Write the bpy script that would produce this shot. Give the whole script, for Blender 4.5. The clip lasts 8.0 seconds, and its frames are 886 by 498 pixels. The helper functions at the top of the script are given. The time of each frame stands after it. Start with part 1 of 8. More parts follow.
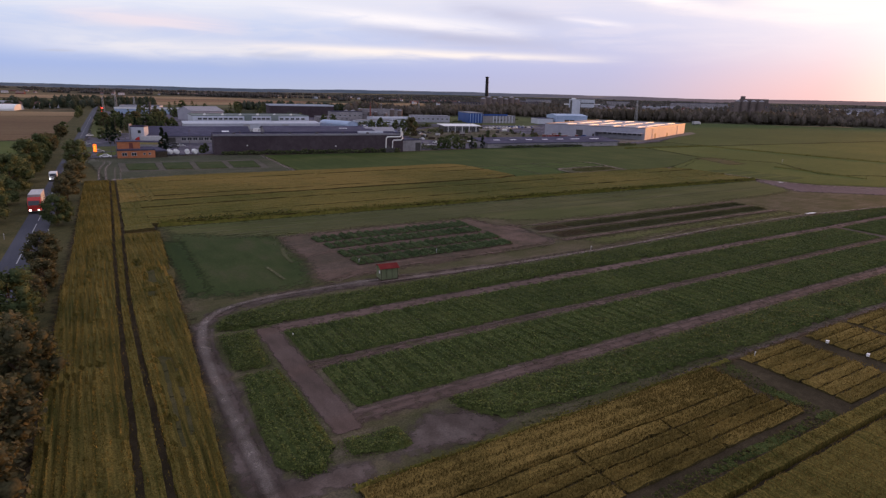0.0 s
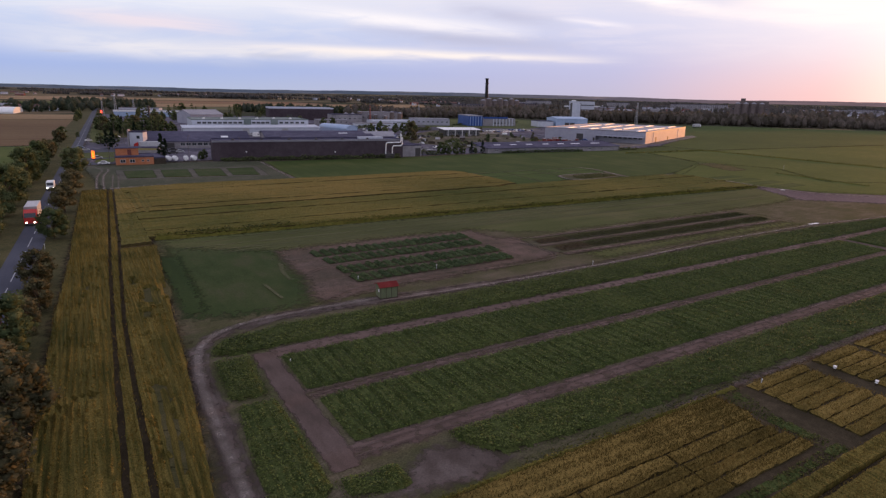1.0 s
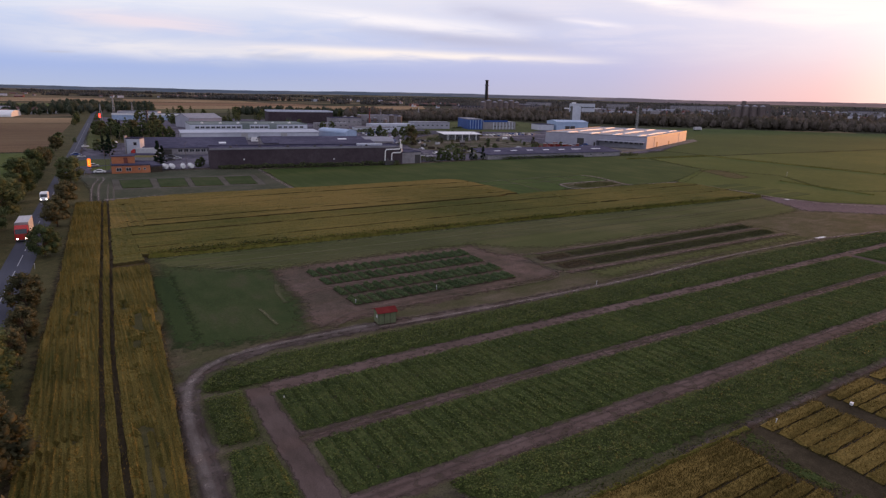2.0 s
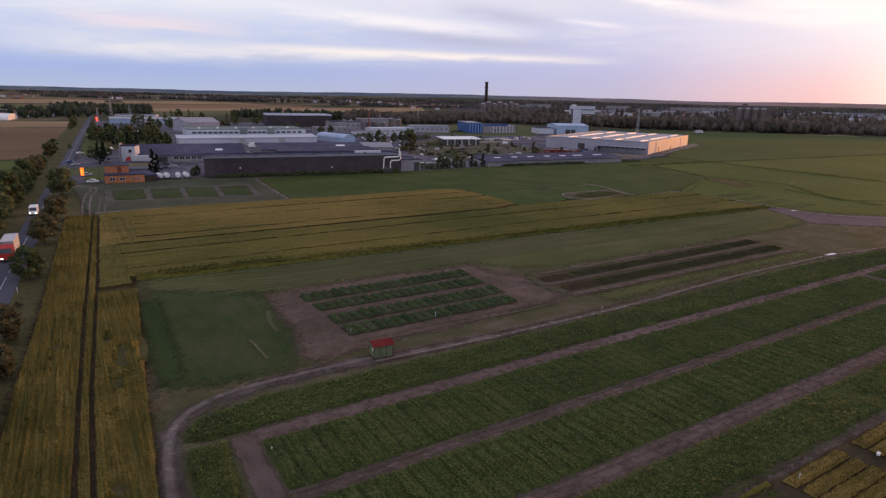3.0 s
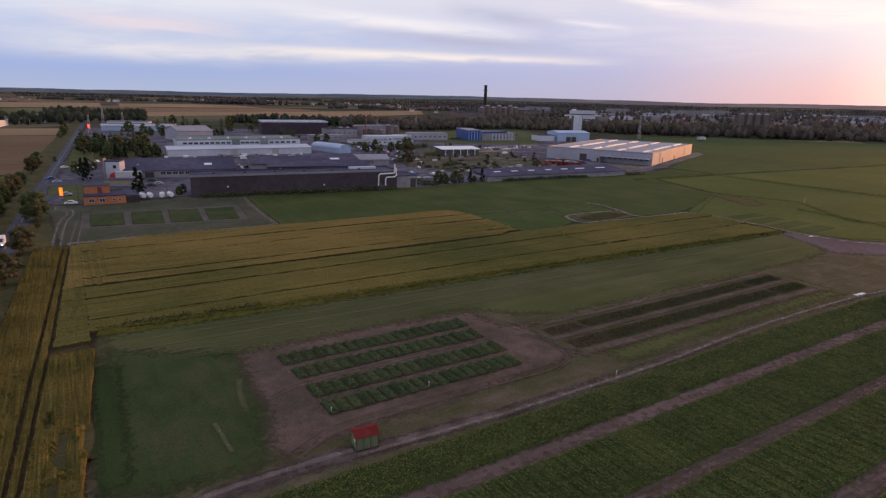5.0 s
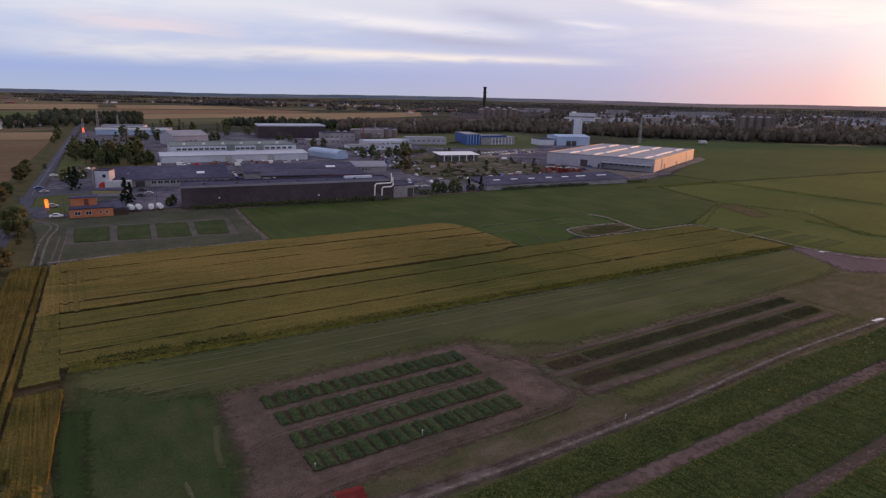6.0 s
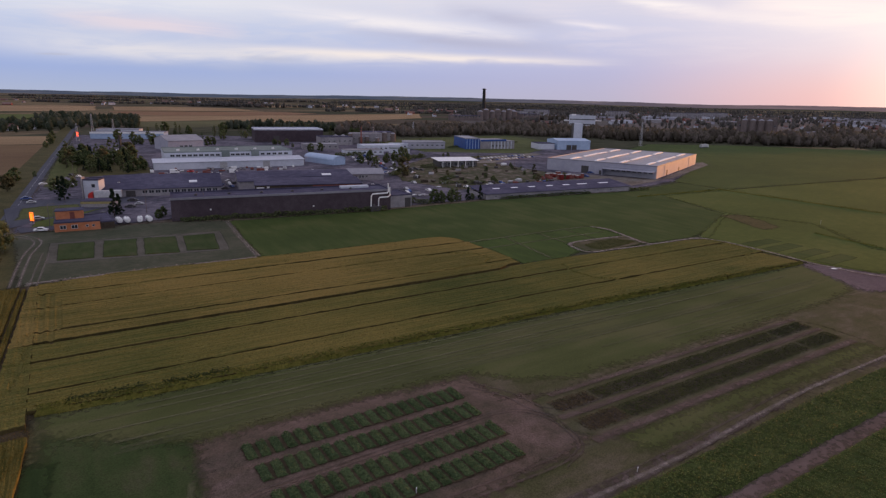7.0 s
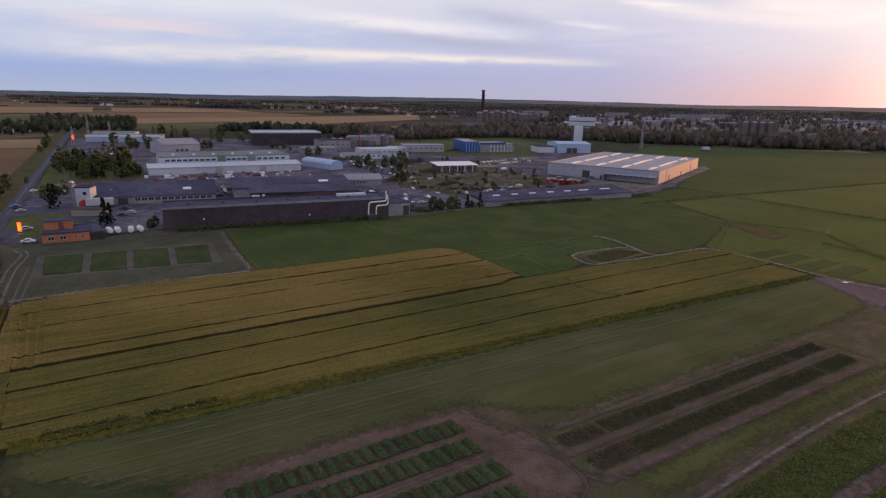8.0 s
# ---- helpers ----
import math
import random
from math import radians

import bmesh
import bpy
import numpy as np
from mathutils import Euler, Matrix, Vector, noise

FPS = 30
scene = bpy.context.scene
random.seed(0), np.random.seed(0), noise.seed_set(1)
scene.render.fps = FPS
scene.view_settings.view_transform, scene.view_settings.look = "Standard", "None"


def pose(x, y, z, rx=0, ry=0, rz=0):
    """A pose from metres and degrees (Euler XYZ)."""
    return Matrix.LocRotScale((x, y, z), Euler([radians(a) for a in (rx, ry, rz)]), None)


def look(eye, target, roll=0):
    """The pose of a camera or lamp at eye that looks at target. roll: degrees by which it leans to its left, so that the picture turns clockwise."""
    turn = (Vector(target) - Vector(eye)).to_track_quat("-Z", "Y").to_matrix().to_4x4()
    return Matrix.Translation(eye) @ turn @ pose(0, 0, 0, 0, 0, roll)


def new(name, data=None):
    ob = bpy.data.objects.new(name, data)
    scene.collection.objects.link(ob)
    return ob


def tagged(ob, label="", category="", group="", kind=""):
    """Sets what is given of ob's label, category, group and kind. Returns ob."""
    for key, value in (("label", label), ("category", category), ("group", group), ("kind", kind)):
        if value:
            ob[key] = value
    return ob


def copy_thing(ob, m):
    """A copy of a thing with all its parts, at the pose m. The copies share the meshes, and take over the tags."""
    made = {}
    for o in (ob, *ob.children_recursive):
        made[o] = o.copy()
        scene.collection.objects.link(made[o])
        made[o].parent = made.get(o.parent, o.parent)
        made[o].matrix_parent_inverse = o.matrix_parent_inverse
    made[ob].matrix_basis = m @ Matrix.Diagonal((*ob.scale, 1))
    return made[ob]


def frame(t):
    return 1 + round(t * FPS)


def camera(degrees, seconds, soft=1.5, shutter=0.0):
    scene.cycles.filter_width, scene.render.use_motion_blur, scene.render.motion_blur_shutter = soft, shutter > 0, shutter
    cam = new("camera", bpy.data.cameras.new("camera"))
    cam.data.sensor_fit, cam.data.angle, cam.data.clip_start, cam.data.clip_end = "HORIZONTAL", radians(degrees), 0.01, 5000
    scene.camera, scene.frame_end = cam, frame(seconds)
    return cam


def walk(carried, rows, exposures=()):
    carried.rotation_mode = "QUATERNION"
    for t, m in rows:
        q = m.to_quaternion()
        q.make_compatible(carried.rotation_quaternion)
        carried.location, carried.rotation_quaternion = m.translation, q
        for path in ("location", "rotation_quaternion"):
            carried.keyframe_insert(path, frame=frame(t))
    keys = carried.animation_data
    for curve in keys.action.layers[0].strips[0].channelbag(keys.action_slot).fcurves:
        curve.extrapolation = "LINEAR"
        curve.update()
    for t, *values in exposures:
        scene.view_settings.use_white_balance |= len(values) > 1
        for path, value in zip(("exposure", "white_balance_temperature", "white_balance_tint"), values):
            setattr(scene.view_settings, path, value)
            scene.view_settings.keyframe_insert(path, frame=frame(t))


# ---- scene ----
cam = camera(73.0, 8.0, soft=1.3)
UNIT = 1.15  # metres to one unit of the plan below
# seconds, eye (plan units), yaw (to the left from +y), pitch, roll; the trial plots' rows run along x
PATH = [
    (0.0, 0.22, 0.04, 24.82, -31.979, -14.536, 1.328),
    (0.5, 0.53, 0.62, 25.74, -31.981, -14.511, 1.322),
    (1.0, 1.04, 1.54, 26.83, -31.986, -14.486, 1.316),
    (1.5, 1.72, 2.72, 27.97, -31.993, -14.462, 1.310),
    (2.0, 2.62, 4.28, 29.21, -32.003, -14.439, 1.304),
    (2.5, 3.74, 6.09, 30.48, -32.015, -14.417, 1.298),
    (3.0, 5.05, 8.16, 31.78, -32.030, -14.395, 1.292),
    (3.5, 6.44, 10.36, 32.97, -32.047, -14.374, 1.287),
    (4.0, 7.95, 12.74, 34.17, -32.068, -14.354, 1.281),
    (4.5, 9.77, 15.28, 35.44, -32.090, -14.335, 1.275),
    (5.0, 11.74, 18.01, 36.80, -32.116, -14.317, 1.269),
    (5.5, 13.78, 20.82, 38.18, -32.144, -14.299, 1.263),
    (6.0, 15.86, 23.68, 39.54, -32.175, -14.282, 1.257),
    (6.5, 17.87, 26.50, 40.79, -32.208, -14.266, 1.251),
    (7.0, 19.87, 29.53, 42.30, -32.244, -14.251, 1.245),
    (7.5, 21.57, 32.27, 43.62, -32.283, -14.237, 1.239),
    (8.0, 22.84, 34.34, 44.32, -32.324, -14.223, 1.233),
]


def aim(yaw, pitch):
    a, b = radians(yaw), radians(pitch)
    return Vector((-math.sin(a) * math.cos(b), math.cos(a) * math.cos(b), math.sin(b)))


walk(cam, [(t, look(UNIT * Vector((x, y, z)), UNIT * Vector((x, y, z)) + aim(yaw, pitch), roll)) for t, x, y, z, yaw, pitch, roll in PATH], [(0.0, 0.18), (8.0, 0.0)])

# ---- light: dusk, the sun low beyond the right edge of the view, streaky cloud ----
SUN_AZ, SUN_EL = 6.0, 3.0  # degrees from +x towards +y, and above the horizon
SUN_DIR = Vector((math.cos(radians(SUN_AZ)) * math.cos(radians(SUN_EL)), math.sin(radians(SUN_AZ)) * math.cos(radians(SUN_EL)), math.sin(radians(SUN_EL))))
lamp = bpy.data.lights.new("sun", "SUN")
lamp.energy, lamp.angle, lamp.color = 2.5, radians(4.0), (1.0, 0.38, 0.08)
sun = new("sun", lamp)
sun.matrix_world = look(SUN_DIR * 100, (0, 0, 0))


class Nodes:
    """A small helper to write node trees."""

    def __init__(self, tree):
        self.tree = tree
        tree.nodes.clear()

    def add(self, kind, inputs=None, operation=""):
        node = self.tree.nodes.new(kind)
        if operation:
            node.operation = operation
        for key, value in (inputs or {}).items():
            self.plug(node.inputs[key], value)
        return node

    def plug(self, socket, value):
        if isinstance(value, bpy.types.NodeSocket):
            self.tree.links.new(value, socket)
        elif isinstance(value, (tuple, list)) and len(value) == 3 and socket.type == "RGBA":
            socket.default_value = (*value, 1)
        else:
            socket.default_value = value

    def calc(self, op, a, b=0.0, c=0.0):
        node = self.add("ShaderNodeMath", {0: a, 1: b, 2: c}, operation=op)
        return node.outputs[0]

    def span(self, value, lo, hi, to_lo=0.0, to_hi=1.0):
        node = self.add("ShaderNodeMapRange", {0: value, 1: lo, 2: hi, 3: to_lo, 4: to_hi})
        node.interpolation_type = "SMOOTHSTEP"
        return node.outputs[0]

    def mix(self, fac, a, b, blend="MIX"):
        node = self.add("ShaderNodeMix")
        node.data_type, node.blend_type = "RGBA", blend
        for key, value in ((0, fac), (6, a), (7, b)):
            self.plug(node.inputs[key], value)
        return node.outputs[2]

    def ramp(self, fac, stops):
        node = self.add("ShaderNodeValToRGB", {0: fac})
        line = node.color_ramp.elements
        while len(line) < len(stops):
            line.new(0.5)
        for n, (at, colour) in enumerate(stops):
            line[n].position, line[n].color = at, (*colour, 1)
        return node.outputs[0]


STREAKS = (
    (-20.4, 2.07, 0.016, 11.0, 0.60, 0.45, (0.37, 0.47, 0.74)),
    (1.6, 4.90, -0.054, 11.5, 0.62, 0.75, (0.45, 0.48, 0.68)),
    (5.3, 6.90, -0.132, 6.5, 0.70, 0.65, (0.47, 0.50, 0.70)),
    (-25.0, 7.10, 0.06, 14.0, 1.00, 0.70, (0.84, 0.88, 0.97)),
    (-27.0, 3.40, -0.027, 11.0, 0.95, 0.70, (0.84, 0.85, 0.91)),
    (-25.0, 5.30, -0.024, 8.0, 0.62, 0.65, (0.93, 0.79, 0.83)),
    (-14.8, 3.30, 0.008, 17.0, 0.62, 0.75, (0.86, 0.85, 0.88)),
    (-4.3, 6.30, -0.073, 13.0, 0.55, 1.0, (0.93, 0.92, 0.98)),
    (-2.3, 3.52, -0.017, 19.5, 0.34, 1.0, (0.95, 0.90, 0.89)),
    (-15.4, 2.92, -0.008, 3.0, 0.22, 0.5, (0.46, 0.52, 0.70)),
    (-31.9, 2.67, 0.03, 1.4, 0.10, 0.6, (0.50, 0.54, 0.68)),
    (12.8, 6.36, -0.098, 3.6, 0.22, 0.7, (0.93, 0.90, 0.98)),
    (18.9, 7.90, -0.133, 4.2, 0.34, 1.0, (1.02, 0.98, 1.0)),
    (25.0, 6.82, -0.139, 8.0, 0.50, 0.75, (0.98, 0.92, 0.96)),
    (32.0, 6.90, -0.165, 9.0, 1.30, 0.85, (1.12, 1.02, 0.99)),
)


def make_sky():
    world = bpy.data.worlds.new("dusk_sky")
    scene.world = world
    world.use_nodes = True
    n = Nodes(world.node_tree)
    way = n.add("ShaderNodeTexCoord").outputs["Generated"]
    xyz = n.add("ShaderNodeSeparateXYZ", {0: way}).outputs
    level = n.add("ShaderNodeVectorMath", {0: way, 1: (math.cos(radians(SUN_AZ)), math.sin(radians(SUN_AZ)), 0.0)}, operation="DOT_PRODUCT").outputs["Value"]
    toward = n.span(level, 0.2, 1.0)
    glow = n.span(level, 0.773, 1.017)
    rise = n.calc("MAXIMUM", xyz[2], 0.0)
    away_low = n.ramp(rise, [(0.0, (0.44, 0.53, 0.74)), (0.03, (0.36, 0.48, 0.81)), (0.085, (0.53, 0.635, 0.89)), (0.14, (0.80, 0.84, 0.95)), (0.30, (0.66, 0.675, 0.84)), (0.8, (0.48, 0.495, 0.67))])
    near_low = n.ramp(rise, [(0.0, (0.50, 0.50, 0.68)), (0.045, (0.49, 0.515, 0.78)), (0.11, (0.635, 0.66, 0.875)), (0.16, (0.74, 0.73, 0.86)), (0.30, (0.69, 0.675, 0.83)), (0.8, (0.48, 0.495, 0.67))])
    base = n.mix(toward, away_low, near_low)
    low = n.span(rise, 0.0, 0.10, 1.0, 0.0)
    base = n.mix(n.calc("MULTIPLY", glow, 0.85), base, n.mix(low, (0.97, 0.89, 0.94), (0.98, 0.60, 0.57)))
    # a brighter, whiter patch of cloud round the hidden sun
    core = n.calc("MULTIPLY", n.span(level, 0.93, 1.0), n.span(rise, 0.34, 0.02))
    base = n.mix(n.calc("MULTIPLY", core, 0.75), base, (1.55, 1.22, 1.12))
    # long streaks of cloud, drawn out across the sky
    across = n.add("ShaderNodeVectorMath", {0: way, 1: (0.848, -0.53, 0.0)}, operation="DOT_PRODUCT").outputs["Value"]
    ahead = n.add("ShaderNodeVectorMath", {0: way, 1: (0.53, 0.848, 0.0)}, operation="DOT_PRODUCT").outputs["Value"]
    bearing = n.calc("MULTIPLY", n.calc("ARCTAN2", across, ahead), 57.2958)
    height = n.calc("MULTIPLY", n.calc("ARCSINE", xyz[2]), 57.2958)
    where = n.add("ShaderNodeCombineXYZ", {0: n.calc("MULTIPLY", bearing, 0.13), 1: n.calc("MULTIPLY", height, 0.95), 2: 5.1}).outputs[0]
    wisp = n.add("ShaderNodeTexNoise", {"Vector": where, "Scale": 1.0, "Detail": 6.0, "Roughness": 0.6, "Distortion": 0.7}).outputs["Fac"]
    lift = n.calc("MULTIPLY", n.calc("SUBTRACT", wisp, 0.5), 0.55)
    height = n.calc("ADD", height, lift)
    # the soft veil between the streaks
    veil = n.calc("MULTIPLY", n.span(wisp, 0.42, 0.68), n.span(rise, 0.035, 0.09))
    base = n.mix(n.calc("MULTIPLY", veil, 0.28), base, n.mix(toward, (0.80, 0.80, 0.86), (0.86, 0.80, 0.90)))
    # bearing, height, slope, half length, half thickness in degrees; strength, colour
    for b, h, slope, long, thick, strength, colour in STREAKS:
        u = n.calc("DIVIDE", n.calc("SUBTRACT", bearing, b), long)
        v = n.calc("DIVIDE", n.calc("SUBTRACT", n.calc("SUBTRACT", height, h), n.calc("MULTIPLY", u, slope * long)), thick)
        fade = n.calc("MAXIMUM", n.calc("SUBTRACT", 1.0, n.calc("MULTIPLY", u, u)), 0.0)
        core = n.calc("EXPONENT", n.calc("MULTIPLY", n.calc("MULTIPLY", v, v), -1.0))
        body = n.calc("MULTIPLY", n.calc("MULTIPLY", fade, core), n.span(wisp, 0.25, 0.6, 0.45 * strength, strength))
        base = n.mix(body, base, colour)
    sky = n.add("ShaderNodeTexSky")
    sky.sky_type, sky.sun_disc, sky.altitude = "NISHITA", False, 100.0
    sky.sun_elevation, sky.sun_rotation = radians(SUN_EL), radians(90 - SUN_AZ)
    air = n.add("ShaderNodeBackground", {"Color": sky.outputs[0], "Strength": 0.012})
    lit = n.add("ShaderNodeBackground", {"Color": n.mix(1.0, base, (1.05, 1.0, 0.99), "MULTIPLY"), "Strength": 0.88})
    both = n.add("ShaderNodeAddShader", {0: air.outputs[0], 1: lit.outputs[0]})
    n.add("ShaderNodeOutputWorld", {"Surface": both.outputs[0]})


make_sky()


# ---- materials ----
def surf(name, cols, scales=(0.06, 0.9, 9.0), stretch=(1, 1, 1), rough=0.9, bump=0.4, depth=0.05, vary=0.0, island=0.0, metal=0.0, wave=None, spec=None, fine=0.35, turn=0.0, broad=0.55, thin=0.0, sharp=0.2):
    """Colours mixed by noise at two scales, darkened and raised by a third; vary and island: how far single objects or leaves differ."""
    spec = spec if spec is not None else (0.3 if rough < 0.66 else 0.04)
    m = bpy.data.materials.new(name)
    m.use_nodes = True
    n = Nodes(m.node_tree)
    place = n.add("ShaderNodeNewGeometry").outputs["Position"]
    at = n.add("ShaderNodeMapping", {"Vector": place, "Scale": stretch, "Rotation": (0, 0, radians(turn))}).outputs[0]
    big = n.add("ShaderNodeTexNoise", {"Vector": place, "Scale": scales[0], "Detail": 4.0}).outputs["Fac"]
    mid = n.add("ShaderNodeTexNoise", {"Vector": at, "Scale": scales[1], "Detail": 4.0, "Roughness": 0.6}).outputs["Fac"]
    tiny = n.add("ShaderNodeTexNoise", {"Vector": place, "Scale": scales[2], "Detail": 3.0}).outputs["Fac"]
    fac = n.calc("ADD", n.calc("MULTIPLY", big, broad), n.calc("MULTIPLY", mid, 1.0 - broad))
    if vary:
        fac = n.calc("ADD", fac, n.calc("MULTIPLY", n.calc("SUBTRACT", n.add("ShaderNodeObjectInfo").outputs["Random"], 0.5), vary))
    if island:
        fac = n.calc("ADD", fac, n.calc("MULTIPLY", n.calc("SUBTRACT", n.add("ShaderNodeNewGeometry").outputs["Random Per Island"], 0.5), island))
    last = max(len(cols) - 1, 1)
    colour = n.ramp(n.span(fac, 0.5 - sharp, 0.5 + sharp), [(k / last, c) for k, c in enumerate(cols)])
    shade = n.span(tiny, 0.25, 0.75, 1.0 - fine, 1.0 + fine)
    colour = n.mix(1.0, colour, n.add("ShaderNodeCombineColor", {0: shade, 1: shade, 2: shade}).outputs[0], "MULTIPLY")
    high = n.calc("ADD", tiny, n.calc("MULTIPLY", mid, 1.5))
    if wave:
        local = n.add("ShaderNodeTexCoord").outputs["Object"]
        ribs = n.add("ShaderNodeTexWave", {"Vector": local, "Scale": wave, "Distortion": 0.0}).outputs["Fac"]
        high = n.calc("ADD", n.calc("MULTIPLY", tiny, 0.3), n.calc("MULTIPLY", ribs, 1.5))
    lift = n.add("ShaderNodeBump", {"Height": high, "Strength": bump, "Distance": depth})
    bsdf = n.add("ShaderNodeBsdfPrincipled", {"Base Color": colour, "Roughness": rough, "Metallic": metal, "Normal": lift.outputs[0], "Specular IOR Level": spec})
    skin = bsdf.outputs[0]
    if thin:
        through_leaf = n.add("ShaderNodeBsdfTranslucent", {"Color": n.mix(0.5, colour, (0.11, 0.12, 0.03))})
        skin = n.add("ShaderNodeMixShader", {0: thin, 1: skin, 2: through_leaf.outputs[0]}).outputs[0]
    n.add("ShaderNodeOutputMaterial", {"Surface": skin})
    return m


def plain(name, colour, rough=0.5, metal=0.0, glow=0.0, spec=0.4):
    m = bpy.data.materials.new(name)
    m.use_nodes = True
    n = Nodes(m.node_tree)
    place = n.add("ShaderNodeNewGeometry").outputs["Position"]
    grime = n.add("ShaderNodeTexNoise", {"Vector": place, "Scale": 1.7, "Detail": 4.0}).outputs["Fac"]
    shade = n.span(grime, 0.25, 0.75, 0.82, 1.08)
    dirty = n.mix(1.0, colour, n.add("ShaderNodeCombineColor", {0: shade, 1: shade, 2: shade}).outputs[0], "MULTIPLY")
    bsdf = n.add("ShaderNodeBsdfPrincipled", {"Base Color": dirty, "Roughness": rough, "Metallic": metal, "Specular IOR Level": spec})
    if glow:
        bsdf.inputs["Emission Color"].default_value = (*colour, 1)
        bsdf.inputs["Emission Strength"].default_value = glow
    n.add("ShaderNodeOutputMaterial", {"Surface": bsdf.outputs[0]})
    return m


def patchwork():
    """The land far off: fields of stubble, meadow and ploughed soil, each of its own colour."""
    m = bpy.data.materials.new("far_land")
    m.use_nodes = True
    n = Nodes(m.node_tree)
    place = n.add("ShaderNodeNewGeometry").outputs["Position"]
    at = n.add("ShaderNodeMapping", {"Vector": place, "Scale": (0.0035, 0.006, 0.0), "Rotation": (0, 0, radians(35))}).outputs[0]
    cells = n.add("ShaderNodeTexVoronoi", {"Vector": at, "Scale": 1.0, "Randomness": 0.8})
    cells.distance = "CHEBYCHEV"
    pick = n.add("ShaderNodeSeparateColor", {0: cells.outputs["Color"]}).outputs[0]
    field = n.ramp(pick, [(0.0, (0.060, 0.064, 0.042)), (0.4, (0.080, 0.078, 0.054)), (0.55, (0.12, 0.10, 0.07)), (0.75, (0.20, 0.155, 0.095)), (0.9, (0.11, 0.09, 0.07))])
    grain = n.add("ShaderNodeTexNoise", {"Vector": place, "Scale": 0.05, "Detail": 6.0, "Roughness": 0.65}).outputs["Fac"]
    shade = n.span(grain, 0.25, 0.75, 0.7, 1.25)
    colour = n.mix(1.0, field, n.add("ShaderNodeCombineColor", {0: shade, 1: shade, 2: shade}).outputs[0], "MULTIPLY")
    bsdf = n.add("ShaderNodeBsdfDiffuse", {"Color": colour, "Roughness": 0.8})
    n.add("ShaderNodeOutputMaterial", {"Surface": bsdf.outputs[0]})
    return m


